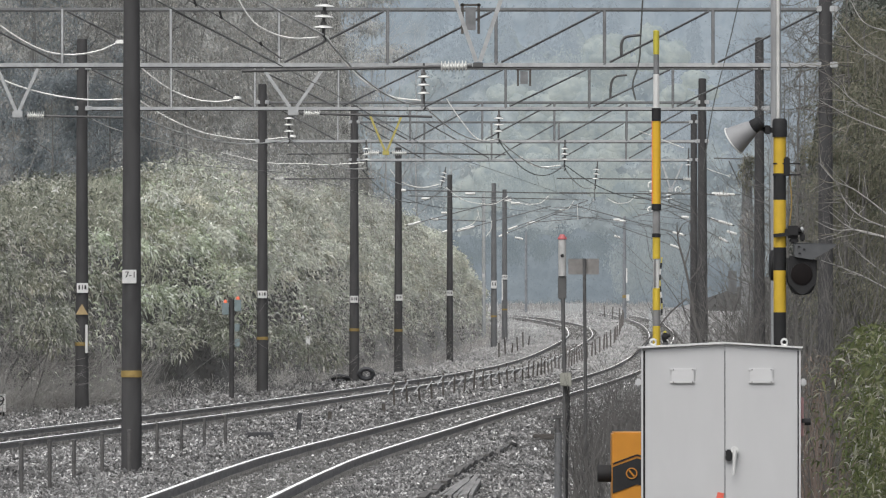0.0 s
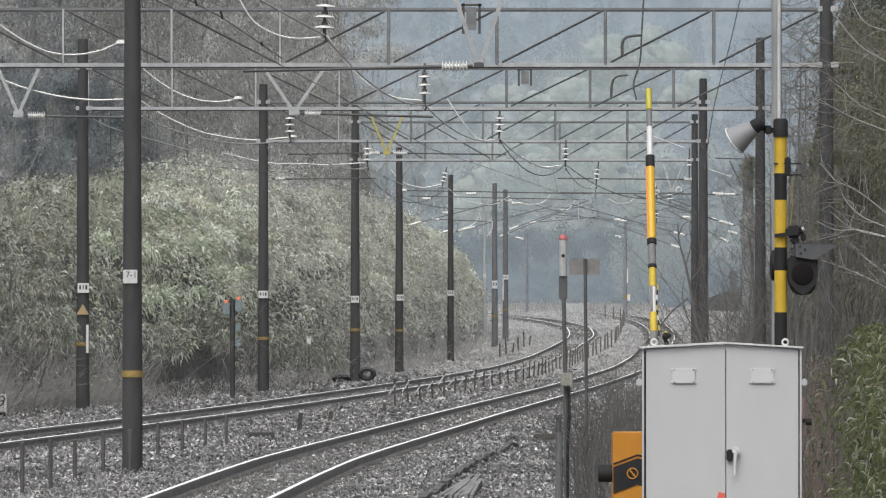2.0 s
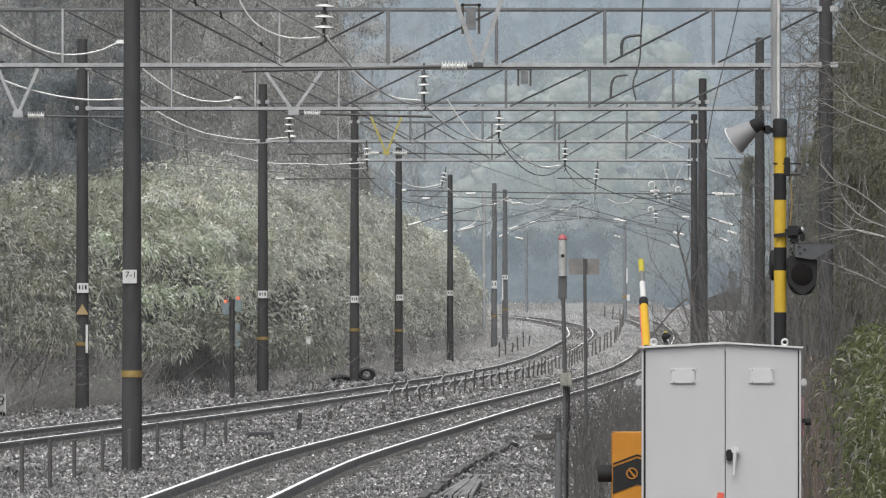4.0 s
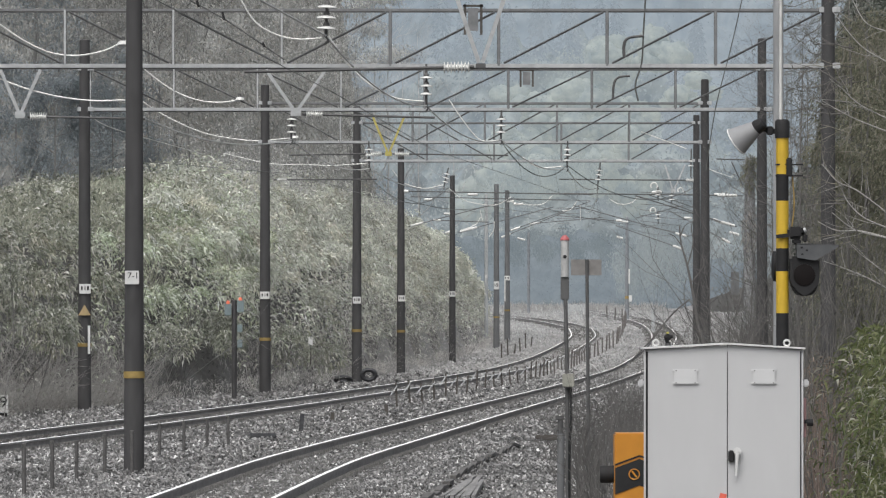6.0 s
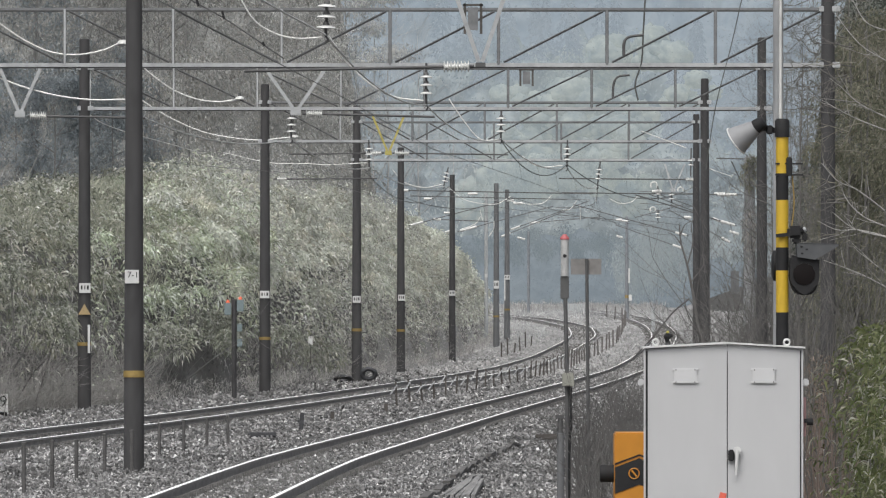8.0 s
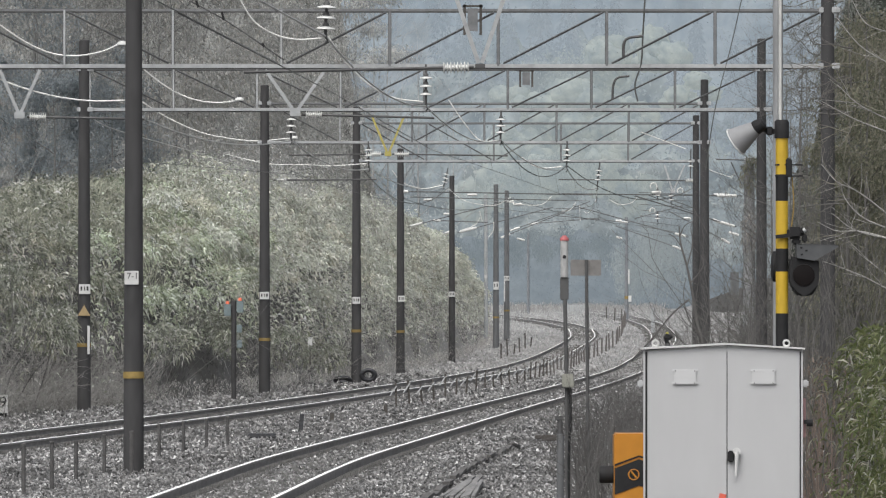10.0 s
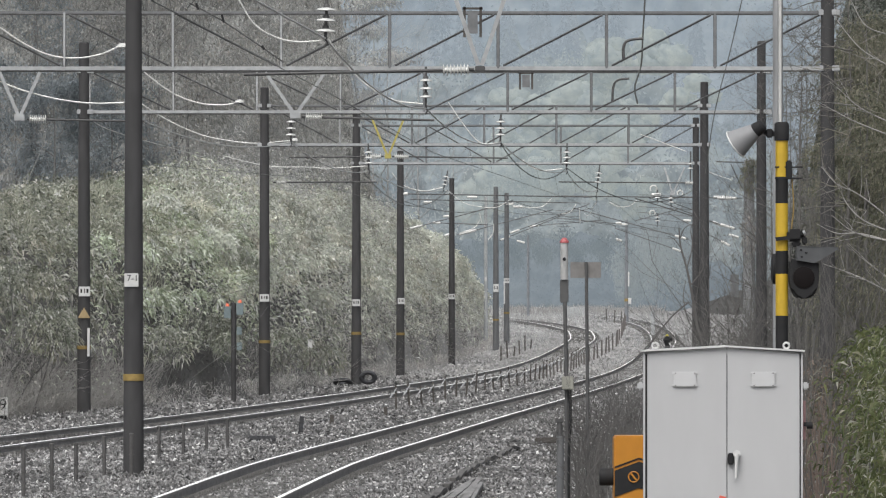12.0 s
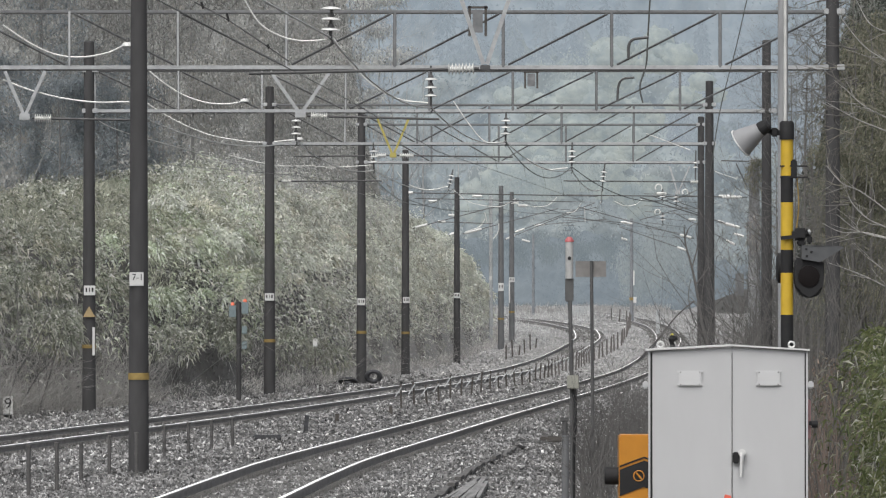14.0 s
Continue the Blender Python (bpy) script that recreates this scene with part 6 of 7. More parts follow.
def tree(name, x, y, height, seed, leaf=None, label="", depth=3, leaf_n=9, leaf_len=0.5, bark=None, lean=(0, 0), trunk=0.2, clear=0.3, bend=0.16, z=None):
    """A tree with trunk, limbs and, where it keeps them, clumps of leaves."""
    rng = random.Random(seed)
    z = ground_z(x, y) - 0.2 if z is None else z
    t = thing(name, (x, y, z), label, "tree", "trees on the slopes")
    bm = bmesh.new()
    pts, p = [], Vector((x, y, z))
    n = 9
    for i in range(n + 1):
        pts.append(p.copy())
        p += Vector((rng.gauss(lean[0], 0.025), rng.gauss(lean[1], 0.025), 1)) * (height / n)
    sweep(bm, pts, [trunk * (1 - 0.85 * i / n) for i in range(n + 1)], 9)
    part("trunk", bm, bark or M_BARK, t, smooth=True)
    segs, tips = [], []
    for i in range(int(n * clear), n + 1):
        for _ in range(2):
            a = rng.random() * math.tau
            grow(pts[i], (math.cos(a), math.sin(a), rng.uniform(0.2, 0.9)), height * 0.26 * (1.15 - 0.6 * i / n), trunk * 0.42 * (1.1 - 0.8 * i / n), depth - 1, segs, tips, rng, bend)
    limbs = twigs("branchwork", segs, bark or M_BARK, stuff=False)
    limbs.parent, limbs.location = t, (-x, -y, -z)
    for k in ("label", "category", "kind"):
        if k in limbs:
            del limbs[k]
    if leaf:
        at = np.repeat(np.array(tips), leaf_n, 0)
        at = at + RNG.normal(0, leaf_len * 0.8, at.shape)
        crown = blades("crown", at, np.tile((0, -0.2, 0.1), (len(at), 1)), leaf_len, leaf_len * 0.4, 0.4, leaf, 0.5, even=0.7)
        crown.parent, crown.location = t, (-x, -y, -z)
        for k in ("label", "category", "kind"):
            if k in crown:
                del crown[k]
    return t


def put_tree(x, y, proto, turn, scale):
    ob = copy_thing(proto, pose(x, y, ground_z(x, y) - 0.2, 0, 0, turn))
    ob.scale = (scale, scale, scale)
    return ob


def build_forest():
    rng = random.Random(11)
    protos = [tree("bare_tree", -24, 330, 17, 5, None, "tall bare grey-brown tree on the slope", 3, bark=M_FOREST_BARK, trunk=0.06),
              tree("evergreen_tree", -30, 345, 18, 6, M_FOREST, "dull grey-green evergreen tree on the slope", 3, 18, 0.2, bark=M_FOREST_BARK, trunk=0.1),
              tree("bare_tree", -12, 352, 16, 8, None, "tall bare tree with fine drooping twigs", 3, bark=M_FOREST_BARK, trunk=0.06)]
    for _ in range(9):
        y = rng.uniform(330, 450)
        x = lerp_table(y, TOE) - rng.uniform(6, 17)
        kind = rng.choice(protos)
        put_tree(x, y, protos[2] if kind is protos[1] and x / y > -0.016 else kind, rng.uniform(0, 360), rng.uniform(0.75, 1.2))
    for _ in range(9):
        y = rng.uniform(180, 330)
        x = lerp_table(y, RIGHT_TOE) + rng.uniform(2.5, 8)
        put_tree(x, y, protos[0 if rng.random() < 0.6 else 2], rng.uniform(0, 360), rng.uniform(0.45, 0.8))


build_forest()


def slope(name, y, x0, x1, base, crest, material, label, seed, lump=5.0, step=6.0, lean=1.6, cover=None, cover_n=0, cover_len=1.0, rows=60):
    """A wooded hillside that leans back from y, bulging with crowns; crest(x) is its height. cover: leaf clumps all over it."""
    nx, nz = int((x1 - x0) / step) + 1, rows

    def at(x, k):
        z = base + (crest(x) - base) * k
        far, _ = noise.voronoi((x / lump, z / lump * 1.25, seed))
        b = 0.75 - far[0] + 0.22 * noise.noise((x / lump * 4, z / lump * 4, seed + 4)) + 0.3 * noise.noise((x / lump * 0.4, z / lump * 0.4, seed))
        return (x, y + k * (crest(x) - base) * lean - b * lump * 1.3, z + b * lump * 0.45)

    v = [at(x0 + (x1 - x0) * i / nx, j / nz) for j in range(nz + 1) for i in range(nx + 1)]
    n = nx + 1
    f = [(j * n + i, j * n + i + 1, (j + 1) * n + i + 1, (j + 1) * n + i) for j in range(nz) for i in range(nx)]
    ob = tagged(mesh_of(name, v, f, material, True), label, "hill", kind="structure")
    if cover:
        rng = random.Random(seed)
        pts = [at(rng.uniform(x0, x1), rng.random()) for _ in range(cover_n)]
        blades("woodland", pts, np.tile((0, -0.7, 0.3), (len(pts), 1)), cover_len, cover_len * 0.45, 0.5, cover, 0.45 if y < 500 else 0.7, "soft leafy woodland covering the misty slope", "woodland", 0.7 if y < 500 else 0.0)
    return ob


def ragged(base, amp, seed, k=0.25):
    return lambda x: base(x) + amp * (noise.noise((x * k, seed, 0)) + 0.6 * noise.noise((x * k * 2.7, seed, 4)))


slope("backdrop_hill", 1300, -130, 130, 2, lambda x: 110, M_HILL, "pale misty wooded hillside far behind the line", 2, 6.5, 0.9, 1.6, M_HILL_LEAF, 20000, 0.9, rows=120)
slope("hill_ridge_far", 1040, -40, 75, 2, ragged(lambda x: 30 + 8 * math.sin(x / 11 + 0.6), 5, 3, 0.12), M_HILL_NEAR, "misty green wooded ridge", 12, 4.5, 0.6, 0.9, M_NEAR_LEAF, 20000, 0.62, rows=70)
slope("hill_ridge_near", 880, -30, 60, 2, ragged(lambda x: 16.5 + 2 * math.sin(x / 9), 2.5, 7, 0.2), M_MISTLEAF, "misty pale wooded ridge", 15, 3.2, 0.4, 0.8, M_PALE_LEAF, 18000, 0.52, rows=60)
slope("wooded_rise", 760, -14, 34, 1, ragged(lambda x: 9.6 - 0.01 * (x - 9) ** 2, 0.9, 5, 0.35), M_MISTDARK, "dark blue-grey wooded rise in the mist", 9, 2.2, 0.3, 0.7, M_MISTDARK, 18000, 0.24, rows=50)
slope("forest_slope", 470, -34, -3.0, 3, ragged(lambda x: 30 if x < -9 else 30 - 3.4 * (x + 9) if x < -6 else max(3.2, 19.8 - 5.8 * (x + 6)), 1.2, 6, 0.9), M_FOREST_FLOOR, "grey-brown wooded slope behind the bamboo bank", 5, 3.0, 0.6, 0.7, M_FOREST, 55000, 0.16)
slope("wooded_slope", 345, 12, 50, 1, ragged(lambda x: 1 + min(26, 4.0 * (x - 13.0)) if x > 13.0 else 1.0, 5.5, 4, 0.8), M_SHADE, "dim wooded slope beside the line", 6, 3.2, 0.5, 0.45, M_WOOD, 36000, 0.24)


def build_wood_edge():
    """Fine winter foliage hanging among the trees behind the bank, and scrub on the bank across the line."""
    rng = random.Random(31)
    pts, out = [], []
    for _ in range(150):
        y = rng.uniform(320, 440)
        x, z = lerp_table(y, TOE) - rng.uniform(4, 18), rng.uniform(6, 20)
        rx, rz = rng.uniform(1.0, 2.8), rng.uniform(0.8, 2.0)
        if -0.046 < x / y < -0.034 and z < 11:
            continue
        for _ in range(int(520 * rx)):
            d = Vector((rng.gauss(0, 1), rng.gauss(-0.3, 1), rng.gauss(0.35, 1))).normalized()
            r = 1 - abs(rng.gauss(0, 0.2)) + 0.5 * noise.noise((d.x * 2.5 + x, d.y * 2.5, d.z * 2.5 + z))
            pts.append((x + d.x * r * rx, y + d.y * r * rx, z + d.z * r * rz))
            out.append((d.x * 0.7 + 0.2, d.y * 0.7, d.z * 0.4 - 0.3))
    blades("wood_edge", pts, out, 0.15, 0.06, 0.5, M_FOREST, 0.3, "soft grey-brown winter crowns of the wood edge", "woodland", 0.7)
    # crowns where the wood runs out above the bank, haze painted in
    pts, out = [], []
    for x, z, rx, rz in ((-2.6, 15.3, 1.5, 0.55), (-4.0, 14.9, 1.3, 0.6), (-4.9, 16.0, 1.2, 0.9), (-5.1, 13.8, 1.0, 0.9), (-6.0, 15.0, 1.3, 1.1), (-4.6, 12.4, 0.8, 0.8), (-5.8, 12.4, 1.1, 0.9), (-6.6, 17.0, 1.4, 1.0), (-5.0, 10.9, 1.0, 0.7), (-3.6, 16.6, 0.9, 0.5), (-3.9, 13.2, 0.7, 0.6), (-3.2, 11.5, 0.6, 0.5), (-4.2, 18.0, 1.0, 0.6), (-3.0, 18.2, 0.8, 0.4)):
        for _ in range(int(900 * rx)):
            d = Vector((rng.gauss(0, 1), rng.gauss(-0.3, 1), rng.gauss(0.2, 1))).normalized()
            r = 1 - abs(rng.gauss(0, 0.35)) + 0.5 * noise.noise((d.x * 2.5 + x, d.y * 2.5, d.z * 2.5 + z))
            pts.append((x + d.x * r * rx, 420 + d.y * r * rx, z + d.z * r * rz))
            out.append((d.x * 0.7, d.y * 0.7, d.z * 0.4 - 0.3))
    blades("pale_wood_edge", pts, out, 0.12, 0.05, 0.5, M_HAZE, 0.3, "crowns at the end of the wood with haze in their colour", "woodland", 0.7)
    # evergreens added to stand for a dark, shaded gap in the wood
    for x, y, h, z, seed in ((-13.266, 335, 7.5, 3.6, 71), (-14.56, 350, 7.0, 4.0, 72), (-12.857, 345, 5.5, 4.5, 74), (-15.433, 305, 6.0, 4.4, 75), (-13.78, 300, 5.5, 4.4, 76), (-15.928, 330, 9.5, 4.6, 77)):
        tree("evergreen_tree", x, y, h, seed, M_FIR, "blue-grey evergreen added for the dark gap in the wood", 3, 12, 0.15, M_FOREST_BARK, trunk=0.08, z=z)
    segs = []
    for u in (-13.6, -12.6, -14.2, -11.9, -13.0):
        grow((u, 262, 5.2), (rng.uniform(0.1, 0.9), 0, 0.7), rng.uniform(1.6, 2.6), 0.022, 2, segs, [], rng, 0.16, 3, 0.02)
    twigs("bare_boughs", segs, M_TWIG_PALE, "pale bare boughs over the dim shrubs")
    pts = []
    for _ in range(20000):
        y, z = rng.uniform(322, 346), 1 + 17 * rng.random()
        x = 12.5 + z / 4.2 + rng.gauss(-0.1, 1.1)
        if noise.noise((x * 0.8, y * 0.1, z * 0.7)) > rng.uniform(-0.4, 0.45):
            pts.append((x, y, z))
    blades("wood_fringe", pts, np.tile((-0.3, -0.4, -0.1), (len(pts), 1)), 0.22, 0.045, 0.4, M_WOOD, 0.6, "loose thin foliage at the edge of the wood", "woodland")
    pts = []
    for _ in range(16000):
        y = rng.uniform(150, 345)
        d = 7 * rng.random() ** 1.5
        x = lerp_table(y, RIGHT_TOE) + d - 0.6
        pts.append((x, y, ground_z(x, y) + rng.random() * 0.9))
    blades("scrub", pts, np.tile((-0.1, -0.2, 0.8), (len(pts), 1)), 0.4, 0.03, 0.3, M_SCRUB, 0.6, "dull brown scrub on the bank across the line", "foliage")


build_wood_edge()


def bush(x, y, z, rx, rz, n, material, label, seed):
    """A low bush: drooping leaves on an uneven mound, open underneath."""
    rng = random.Random(seed)
    at, out = [], []
    for _ in range(n):
        d = Vector((rng.gauss(0.1, 1), rng.gauss(-0.3, 1), rng.gauss(0.45, 1))).normalized()
        r = 1 - abs(rng.gauss(0, 0.18)) + 0.3 * noise.noise((d.x * 2 + x, d.y * 2, d.z * 2))
        at.append((x + d.x * r * rx, y + d.y * r * rx, z + d.z * r * rz))
        out.append((d.x * 0.7 + 0.25, d.y * 0.5 - 0.2, d.z * 0.5 - 0.2))
    return blades("bush", at, out, 0.19, 0.045, 0.45, material, 0.7, label, "bush")


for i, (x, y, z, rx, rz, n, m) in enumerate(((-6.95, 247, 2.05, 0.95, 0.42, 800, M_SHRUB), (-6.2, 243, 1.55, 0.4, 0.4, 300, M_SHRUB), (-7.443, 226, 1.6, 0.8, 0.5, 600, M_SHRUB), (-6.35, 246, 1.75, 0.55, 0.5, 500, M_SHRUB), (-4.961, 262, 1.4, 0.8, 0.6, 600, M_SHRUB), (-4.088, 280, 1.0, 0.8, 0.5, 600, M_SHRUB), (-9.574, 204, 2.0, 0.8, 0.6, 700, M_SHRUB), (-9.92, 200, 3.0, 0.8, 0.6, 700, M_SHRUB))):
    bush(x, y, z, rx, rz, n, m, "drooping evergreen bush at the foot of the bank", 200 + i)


bush(12.25, 339.5, 8.0, 0.42, 0.7, 520, M_DARKLEAF, "olive creeper over the head of a weathered pole", 231)
bush(12.15, 339.4, 5.6, 0.3, 0.9, 260, M_SCRUB, "grey dry creeper on a weathered pole", 232)


def build_bank_fringe():
    """Loose growth where the bank runs out into the wood."""
    rng = random.Random(37)
    pts = []
    while len(pts) < 9000:
        y = rng.uniform(260, 430)
        d = rng.uniform(2.0, 9.5)
        x = lerp_table(y, TOE) - d
        z = bank(d, lerp_table(y, CANOPY)) + abs(rng.gauss(0, 0.9)) - 0.3
        if x < -0.03 * y:
            continue
        if noise.noise((x * 0.5, y * 0.08, z * 0.5)) > rng.uniform(-0.25, 0.4):
            pts.append((x, y, z))
    blades("bank_fringe", pts, np.tile((0, -0.4, 0.2), (len(pts), 1)), 0.17, 0.05, 0.6, M_HAZE, 0.5, "thin growth between the bank and the wood, greyed for haze", "foliage")
    pale = tree("bare_tree", -3.5, 505, 15, 8, None, "tall bare tree paled for drizzle haze", 3, bark=M_MIST_BARK, trunk=0.08)
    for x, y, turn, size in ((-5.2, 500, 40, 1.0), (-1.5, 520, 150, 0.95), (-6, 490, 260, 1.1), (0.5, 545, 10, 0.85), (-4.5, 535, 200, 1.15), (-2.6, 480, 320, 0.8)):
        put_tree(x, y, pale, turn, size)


build_bank_fringe()


def clump(name, x, y, z, rx, rz, n, length, material, label, seed):
    """A soft crown of hanging leaves with an uneven outline."""
    rng = random.Random(seed)
    pts = []
    while len(pts) < n:
        a, b, c = (rng.gauss(0, 0.45) for _ in range(3))
        if a * a + b * b + c * c < 1.0 + 0.5 * noise.noise((a * 3, c * 3, seed)):
            pts.append((x + a * rx, y + b * rx, z + c * rz))
    return blades(name, pts, np.tile((0, -0.4, 0.2), (n, 1)), length, length * 0.3, 0.9, material, 0.7, label, "woodland")


def conifer(x, y, z, height, seed):
    """A distant conifer: drooping boughs in rings round a straight stem."""
    rng = random.Random(seed)
    pts, out = [], []
    for _ in range(420):
        k = rng.random() ** 0.7
        a, r = rng.random() * math.tau, height * 0.2 * k * (0.75 + 0.35 * math.sin(k * 40)) * rng.uniform(0.5, 1.0)
        pts.append((x + r * math.cos(a), y + r * math.sin(a), z + height * (1 - k)))
        out.append((math.cos(a), math.sin(a), -0.5))
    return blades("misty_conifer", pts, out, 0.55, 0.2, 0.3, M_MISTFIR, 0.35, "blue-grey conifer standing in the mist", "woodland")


MIST_RNG = random.Random(77)
for i in range(34):
    x, z = MIST_RNG.choice(((9.58, 31.07), (14.83, 32.05), (29.91, 30.09), (31.88, 23.53), (28.93, 21.89), (4.33, 32.05)))
    x, z = x + MIST_RNG.gauss(0, 2.5), z + MIST_RNG.gauss(0, 1.45)
    yy = 985 + MIST_RNG.uniform(-15, 15)
    conifer(x, yy, z, MIST_RNG.uniform(5, 8), 300 + i)


def soft_crown(x, y, z, rx, rz, seed):
    """A far broadleaf crown: several uneven lobes of foliage with loose leaves round them."""
    rng = random.Random(seed)
    v, f, pts = [], [], []
    nu, nv = 18, 11
    for _ in range(7):
        c = Vector((x + rng.gauss(0, 0.5) * rx, y + rng.gauss(0, 0.3) * rx, z + rng.gauss(0, 0.42) * rz))
        r = rng.uniform(0.42, 0.75) * rz
        k0 = len(v)
        for j in range(nv + 1):
            for i in range(nu):
                a, b = i * math.tau / nu, math.pi * j / nv
                d = Vector((math.sin(b) * math.cos(a), math.sin(b) * math.sin(a), math.cos(b)))
                q = r * (1 + 0.35 * noise.noise(d * 2.2 + c) + 0.2 * noise.noise(d * 5 + c) + 0.12 * noise.noise(d * 11 + c))
                v.append(tuple(c + Vector((d.x * 1.35, d.y, d.z)) * q))
        f += [(k0 + j * nu + i, k0 + (j + 1) * nu + i, k0 + (j + 1) * nu + (i + 1) % nu, k0 + j * nu + (i + 1) % nu) for j in range(nv) for i in range(nu)]
        for _ in range(110):
            d = Vector((rng.gauss(0, 1), rng.gauss(-0.4, 1), rng.gauss(0.3, 1))).normalized()
            pts.append(tuple(c + Vector((d.x * 1.35, d.y, d.z)) * r * rng.uniform(0.85, 1.35)))
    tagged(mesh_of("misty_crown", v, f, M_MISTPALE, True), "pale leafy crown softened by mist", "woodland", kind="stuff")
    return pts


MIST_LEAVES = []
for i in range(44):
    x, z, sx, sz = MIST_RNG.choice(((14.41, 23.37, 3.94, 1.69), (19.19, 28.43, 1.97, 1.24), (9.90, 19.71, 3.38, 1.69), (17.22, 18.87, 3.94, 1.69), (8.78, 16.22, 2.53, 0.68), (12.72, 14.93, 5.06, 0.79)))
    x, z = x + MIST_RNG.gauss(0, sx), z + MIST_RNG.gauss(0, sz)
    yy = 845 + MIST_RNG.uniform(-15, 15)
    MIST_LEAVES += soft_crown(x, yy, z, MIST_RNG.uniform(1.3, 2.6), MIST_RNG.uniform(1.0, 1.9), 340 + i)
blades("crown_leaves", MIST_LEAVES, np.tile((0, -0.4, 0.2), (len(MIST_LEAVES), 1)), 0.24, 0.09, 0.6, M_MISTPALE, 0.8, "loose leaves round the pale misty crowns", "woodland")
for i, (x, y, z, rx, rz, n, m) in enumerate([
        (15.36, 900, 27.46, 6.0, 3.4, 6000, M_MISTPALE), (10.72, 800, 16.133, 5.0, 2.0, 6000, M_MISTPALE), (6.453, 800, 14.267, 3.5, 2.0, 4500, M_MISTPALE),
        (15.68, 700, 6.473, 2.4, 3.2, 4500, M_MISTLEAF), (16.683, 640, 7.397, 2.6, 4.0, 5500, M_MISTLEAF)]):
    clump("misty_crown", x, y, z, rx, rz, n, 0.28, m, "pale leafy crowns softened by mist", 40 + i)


# bush tops in a between tone, so the crest fades as haze would
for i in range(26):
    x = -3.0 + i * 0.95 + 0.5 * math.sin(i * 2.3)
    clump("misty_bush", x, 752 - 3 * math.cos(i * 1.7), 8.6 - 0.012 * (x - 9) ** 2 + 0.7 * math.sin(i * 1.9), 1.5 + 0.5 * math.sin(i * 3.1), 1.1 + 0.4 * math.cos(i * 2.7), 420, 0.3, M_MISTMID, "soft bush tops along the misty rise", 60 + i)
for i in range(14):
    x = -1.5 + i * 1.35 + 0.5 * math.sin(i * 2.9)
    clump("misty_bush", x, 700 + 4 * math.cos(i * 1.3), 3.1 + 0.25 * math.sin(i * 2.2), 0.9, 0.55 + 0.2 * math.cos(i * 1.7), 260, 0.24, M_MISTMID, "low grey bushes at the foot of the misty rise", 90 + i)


def build_reeds():
    rng = random.Random(29)
    at = []
    for _ in range(15000):
        y = rng.uniform(600, 690)
        x = rng.uniform(-2, 16)
        at.append((x, y, rise(y) + rng.uniform(-0.4, 0.1)))
    for _ in range(3500):
        y = rng.uniform(490, 630)
        x = lerp_table(y, LEFT_TRACK) - 2.2 - abs(rng.gauss(0, 1.6))
        at.append((x, y, ground_z(x, y) - 0.05))
    tall = []
    for _ in range(4200):
        y = rng.uniform(642, 676)
        x = rng.uniform(-3, 17)
        if noise.noise((x * 0.6, y * 0.08, 2.0)) > rng.uniform(-0.5, 0.3):
            tall.append((x, y, rise(y) - 0.1))
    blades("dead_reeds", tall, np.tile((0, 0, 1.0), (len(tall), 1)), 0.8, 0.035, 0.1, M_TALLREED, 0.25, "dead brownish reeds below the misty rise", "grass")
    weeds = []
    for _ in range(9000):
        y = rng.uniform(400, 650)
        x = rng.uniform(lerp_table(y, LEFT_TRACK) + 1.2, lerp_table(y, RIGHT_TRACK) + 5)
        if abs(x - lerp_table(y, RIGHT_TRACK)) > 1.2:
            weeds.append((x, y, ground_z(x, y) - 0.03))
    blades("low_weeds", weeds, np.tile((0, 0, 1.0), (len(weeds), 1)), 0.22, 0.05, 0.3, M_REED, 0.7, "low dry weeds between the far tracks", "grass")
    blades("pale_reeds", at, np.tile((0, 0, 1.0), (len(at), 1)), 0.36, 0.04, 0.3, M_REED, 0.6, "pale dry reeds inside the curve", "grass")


build_reeds()


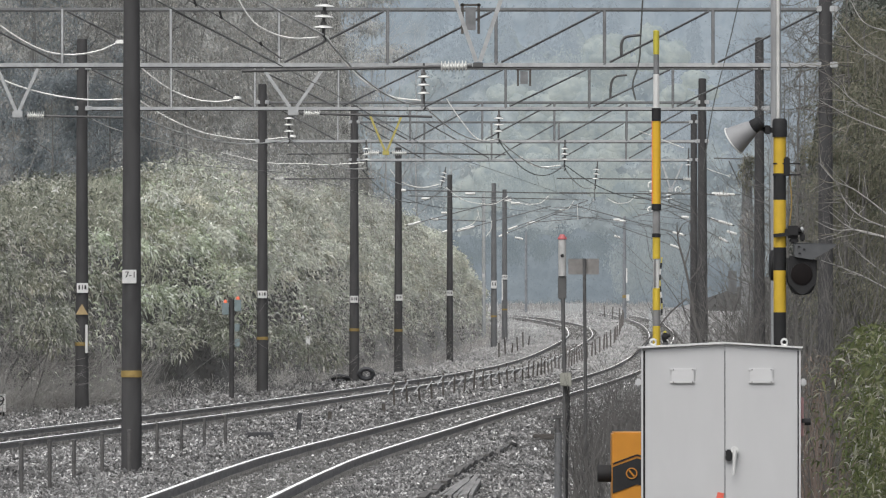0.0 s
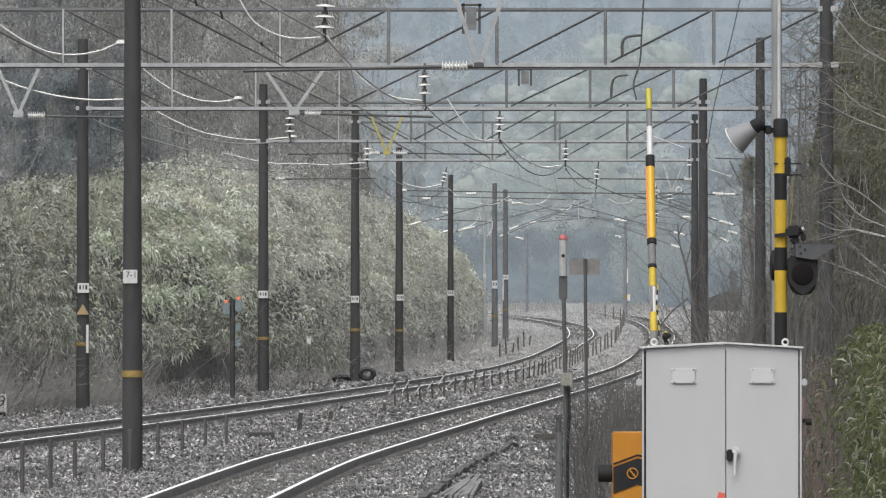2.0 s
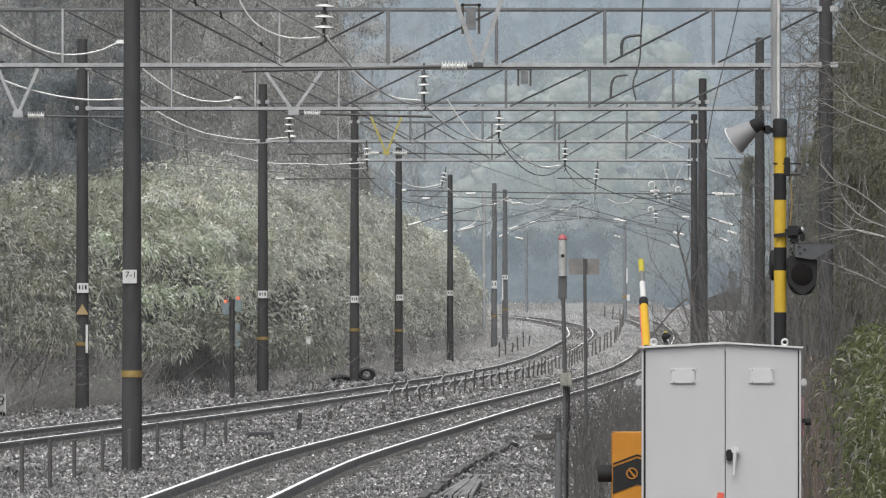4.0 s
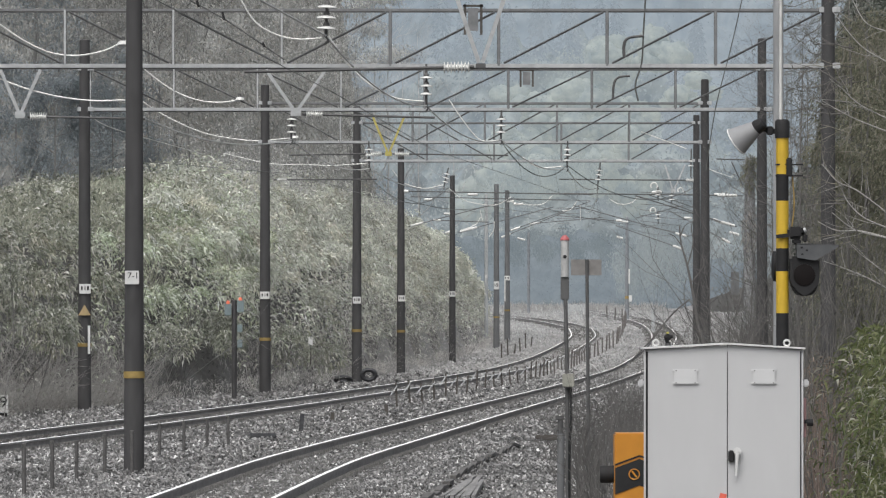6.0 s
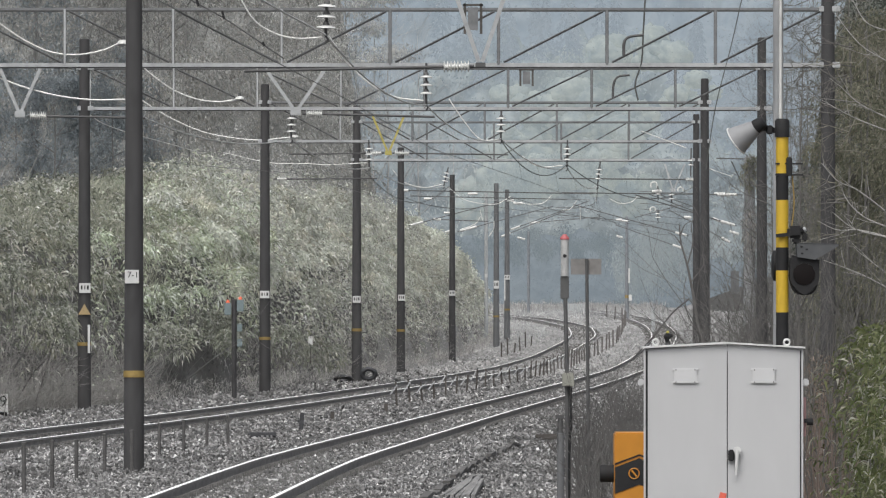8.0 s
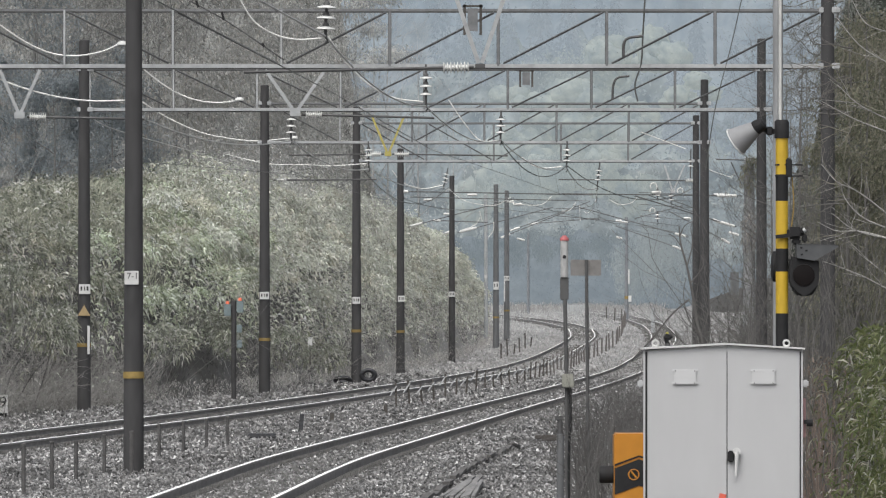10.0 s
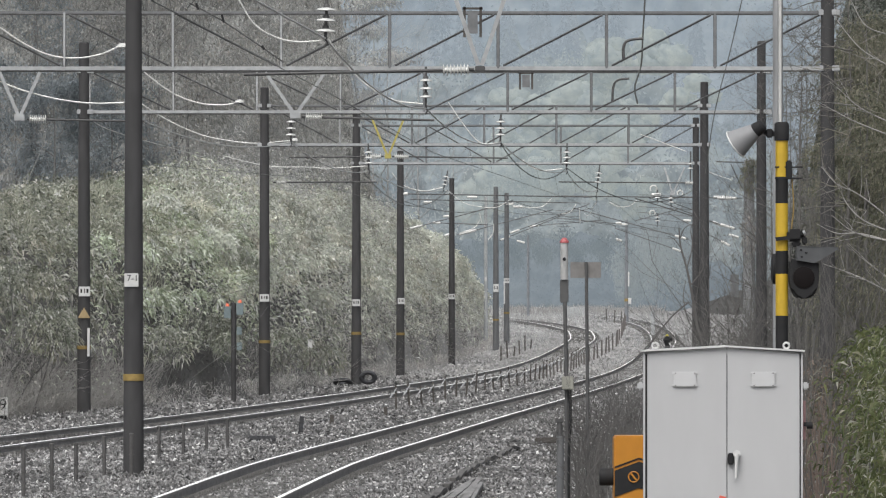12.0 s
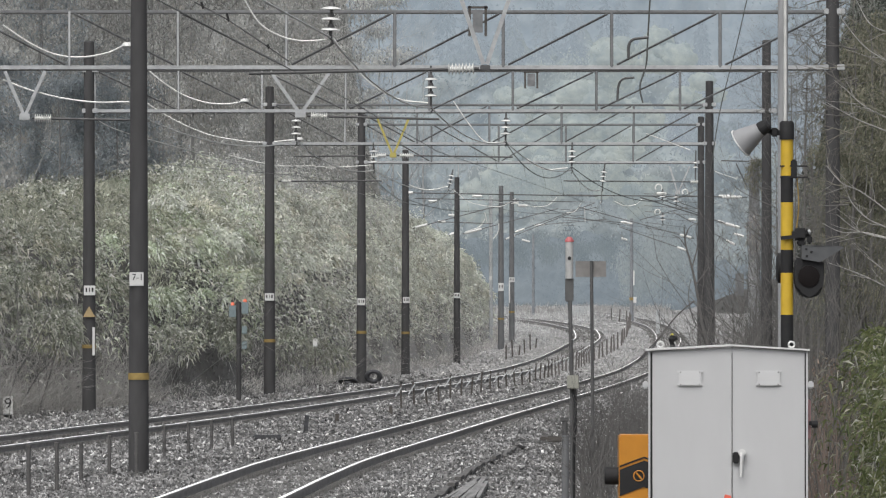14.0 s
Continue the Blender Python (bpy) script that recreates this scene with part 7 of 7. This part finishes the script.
def build_brush():
    rng = random.Random(17)
    segs = []
    for _ in range(330):
        y = rng.uniform(150, 330)
        x = lerp_table(y, RIGHT_TOE) + rng.gauss(-1.2, 1.0)
        grow((x, y, ground_z(x, y)), (rng.gauss(0.05, 0.2), rng.gauss(0, 0.25), 1), rng.uniform(0.8, 2.1), 0.018, 2 if rng.random() < 0.25 else 1, segs, [], rng, 0.2)
    for _ in range(42):
        y = rng.uniform(130, 195)
        x = y * rng.uniform(0.0282, 0.032)
        grow((x, y, ground_z(x, y)), (rng.gauss(0.04, 0.13), rng.gauss(0, 0.15), 1), rng.uniform(0.6, 1.5), 0.012, 1, segs, [], rng, 0.22)
    pale = []
    for _ in range(150):
        y = rng.uniform(215, 300)
        x = y * rng.uniform(0.0295, 0.0365)
        grow((x, y, ground_z(x, y)), (rng.gauss(0, 0.3), rng.gauss(0, 0.2), 1), rng.uniform(0.6, 1.7), 0.015, 1, pale, [], rng, 0.4)
    twigs("pale_brush", pale, M_BRUSH, "tangled pale grey brush beside the line")
    twigs("bare_shrubs", segs, M_TWIG, "bare tangled grey-brown shrubs beside the line")
    segs = []
    for x, y, h in ((4.0, 128, 2.6), (4.6, 140, 3.4), (3.6, 122, 2.0), (5.4, 150, 3.0), (5.9, 165, 3.6), (6.6, 175, 4.2), (4.9, 133, 2.4), (6.2, 150, 3.4), (7.3, 185, 4.6)):
        grow((x, y, ground_z(x, y)), (rng.gauss(0.03, 0.12), 0, 1), h * 0.72, 0.028, 3, segs, [], rng, 0.16, 2)
    twigs("bare_saplings", segs, M_TWIG, "slim bare saplings beside the near track")
    segs = []
    for _ in range(330):
        y = rng.uniform(92, 150)
        x = lerp_table(y, RIGHT_TRACK) + 4.4 + abs(rng.gauss(0, 0.55))
        grow((x, y, ground_z(x, y)), (rng.gauss(-0.1, 0.35), rng.gauss(0, 0.3), 1), rng.uniform(0.4, 1.1), 0.009, 1, segs, [], rng, 0.22)
    for _ in range(9):
        y = rng.uniform(78, 92)
        x = y * rng.uniform(0.0162, 0.0188)
        grow((x, y, 0), (rng.gauss(0.05, 0.2), 0, 1), rng.uniform(0.8, 1.3), 0.011, 2, segs, [], rng, 0.2, 2)
    twigs("low_brush", segs, M_TWIG, "low bare brush on the ballast edge")
    at = []
    for _ in range(1600):
        y = rng.uniform(98, 300)
        x = lerp_table(y, RIGHT_TRACK) + 4.6 + abs(rng.gauss(0, 1.2))
        at.append((x, y, ground_z(x, y) + 0.1))
    blades("dry_weeds", at, np.tile((0, -0.1, 1.0), (len(at), 1)), 0.4, 0.02, 0.3, M_SCRUB, 0.6, "dry brown weeds at the ballast edge", "grass")


build_brush()


def build_near_growth():
    """Bamboo leaves, dry stalks and bare boughs beside the crossing."""
    rng = random.Random(23)
    pts, out = [], []
    for _ in range(4900):
        y = rng.uniform(66, 76)
        x = y * 0.0527 - abs(rng.gauss(0, 0.23))
        z = rng.uniform(0.4, 2.24) - max(0.0, y * 0.0497 - x) * 0.9
        pts.append((x, y, z))
        out.append((rng.uniform(-0.9, 0.4), -0.3, -0.1))
    blades("bamboo_leaves", pts, out, 0.105, 0.019, 0.35, M_GREEN, 0.65, "fresh green bamboo leaves beside the crossing", "foliage")
    pts = []
    for _ in range(6500):
        y = rng.uniform(74, 97)
        pts.append((y * rng.uniform(0.0425, 0.056), y, 1.9 * rng.random() ** 1.4))
    blades("dead_leaves", pts, np.tile((0, -0.3, 0.2), (len(pts), 1)), 0.11, 0.016, 0.5, M_BROWNLEAF, 0.8, "dead brown leaves and litter under the bamboo", "foliage")
    segs = []
    for _ in range(260):
        y = rng.uniform(70, 84)
        x = y * rng.uniform(0.0425, 0.0475)
        grow((x, y, 0), (rng.gauss(0, 0.08), rng.gauss(0, 0.06), 1), rng.uniform(0.7, 1.7), 0.007, 0, segs, [], rng, 0.08)
    twigs("red_stalks", segs, M_REDTWIG, "reddish-brown dry stalks behind the cabinet")
    segs = []
    for _ in range(70):
        y = rng.uniform(70, 84)
        x = rng.uniform(2.95, 3.9) * y / 70
        grow((x, y, 0), (rng.gauss(0, 0.12), rng.gauss(0, 0.1), 1), rng.uniform(1.2, 2.4), 0.011, 1, segs, [], rng, 0.1)
    twigs("dry_stalks", segs, M_BROWN_TWIG, "dry brown stalks beside the crossing")
    segs = []
    for line in (((3.957, 74, 3.144), (3.675, 75, 3.415), (3.47, 75, 3.515), (3.374, 76, 3.688)), ((3.957, 74, 3.055), (3.665, 74, 3.178), (3.55, 75, 3.35), (3.49, 75, 3.525)),
                 ((4.063, 76, 2.999), (3.683, 76, 3.095), (3.511, 77, 3.265)), ((4.063, 76, 2.999), (3.729, 76, 3.085), (3.516, 76, 3.09), (3.383, 77, 3.182)), ((3.903, 73, 2.51), (3.626, 74, 2.685), (3.35, 75, 2.81)),
                 ((4.17, 78, 3.979), (3.76, 78, 4.145), (3.508, 79, 4.332)), ((4.17, 78, 4.093), (3.822, 78, 4.265), (3.619, 78, 4.447)), ((4.01, 75, 2.615), (3.695, 75, 2.855)), ((4.277, 80, 4.661), (3.925, 80, 4.875), (3.704, 81, 5.231)), ((4.277, 80, 4.981), (3.979, 80, 5.088), (3.866, 81, 5.393))):
        pts = smooth_line(line, 7)
        n = len(pts) - 1
        for i in range(n):
            segs.append((tuple(pts[i]), tuple(pts[i + 1]), 0.0095 - 0.006 * i / n, 0.0095 - 0.006 * (i + 1) / n))
            if i > 2 and rng.random() < 0.35:
                d = (pts[i + 1] - pts[i]).normalized() + Vector((rng.gauss(0, 0.3), 0, rng.gauss(0, 0.6)))
                grow(pts[i], d, rng.uniform(0.15, 0.4), 0.0035, 0, segs, [], rng, 0.15, 1, 0.02)
    twigs("bare_boughs", segs, M_TWIG_PALE, "pale bare boughs reaching in over the brush")
    pts, out = [], []
    for _ in range(120):
        y = rng.uniform(168, 215)
        z = rng.uniform(0.6, 9.0)
        x = y * (0.0442 + 0.0103 * rng.random() ** 0.65) + 0.22 * max(0.0, z - 6) + 0.3 * noise.noise((z * 0.9, 2.0, 0))
        rx, rz = rng.uniform(0.35, 0.95), rng.uniform(0.3, 0.7)
        for _ in range(520):
            d = Vector((rng.gauss(0, 1), rng.gauss(-0.3, 1), rng.gauss(0.3, 1))).normalized()
            r = 1 - abs(rng.gauss(0, 0.3)) + 0.4 * noise.noise((d.x * 2.5 + x, d.y * 2.5, d.z * 2.5 + z))
            pts.append((x + d.x * r * rx, y + d.y * r * rx, z + d.z * r * rz))
            out.append((d.x * 0.6 - 0.2, d.y * 0.6, d.z * 0.4 - 0.25))
    dark, pale = [], []
    for _ in range(44):
        y, z = rng.uniform(158, 180), rng.uniform(3.8, 9.2)
        grow((y * rng.uniform(0.0447, 0.0485), y, z), (-1, rng.gauss(0, 0.2), rng.gauss(0.05, 0.45)), rng.uniform(0.5, 1.25), 0.017, 2, dark, [], rng, 0.3, 3, -0.03)
    for _ in range(46):
        y, z = rng.uniform(155, 166), rng.uniform(3.2, 9.2)
        grow((y * rng.uniform(0.046, 0.055), y, z), (rng.gauss(-0.5, 0.6), 0, rng.gauss(0.4, 0.6)), rng.uniform(0.4, 1.1), 0.012, 2, pale, [], rng, 0.28, 2, -0.02)
    twigs("overhanging_twigs", dark, M_BROWN_TWIG, "tangled brown twigs reaching out from the wood")
    twigs("overhanging_twigs", pale, M_OLIVE_TWIG, "dull olive-brown twigs in front of the thicket")
    blades("dull_thicket", pts, out, 0.11, 0.034, 0.5, M_DARKLEAF, 0.6, "dull green leafy thicket at the edge of the wood", "foliage")


build_near_growth()

for i, (x, y, h) in enumerate(((7.929, 190, 8.5), (8.611, 172, 8.5), (8.401, 176, 9.5), (9.139, 230, 9.0), (12.22, 300, 10.0), (12.782, 330, 9.0), (11.965, 280, 11.0))):
    tree("bare_tree", x, y, h, 60 + i, None, "slim bare tree with fine brown twigs beside the line", 3, bark=M_BROWN_TWIG, trunk=0.06, clear=0.1, bend=0.2)

# ---- what moves ----
def motions():
    """The barrier arm comes down, away over the road, and stays down."""
    falls = [(0.0, 0.8), (0.5, 1.6), (0.75, 5.2), (1.0, 10.4), (1.5, 19.0), (2.0, 27.2), (2.5, 34.9), (3.0, 42.5), (3.2, 45.7), (4.0, 58.3), (4.8, 71.2), (5.3, 79.4), (5.45, 82.0), (5.6, 84.2), (5.9, 85.5), (10.0, 85.5), (14.0, 85.5)]
    walk(BARRIER_ARM, [(t, Matrix.Translation((0, 0, BZ)) @ Matrix.Rotation(radians(0.9), 4, "Z") @ Matrix.Rotation(radians(-a), 4, "X")) for t, a in falls])


motions()
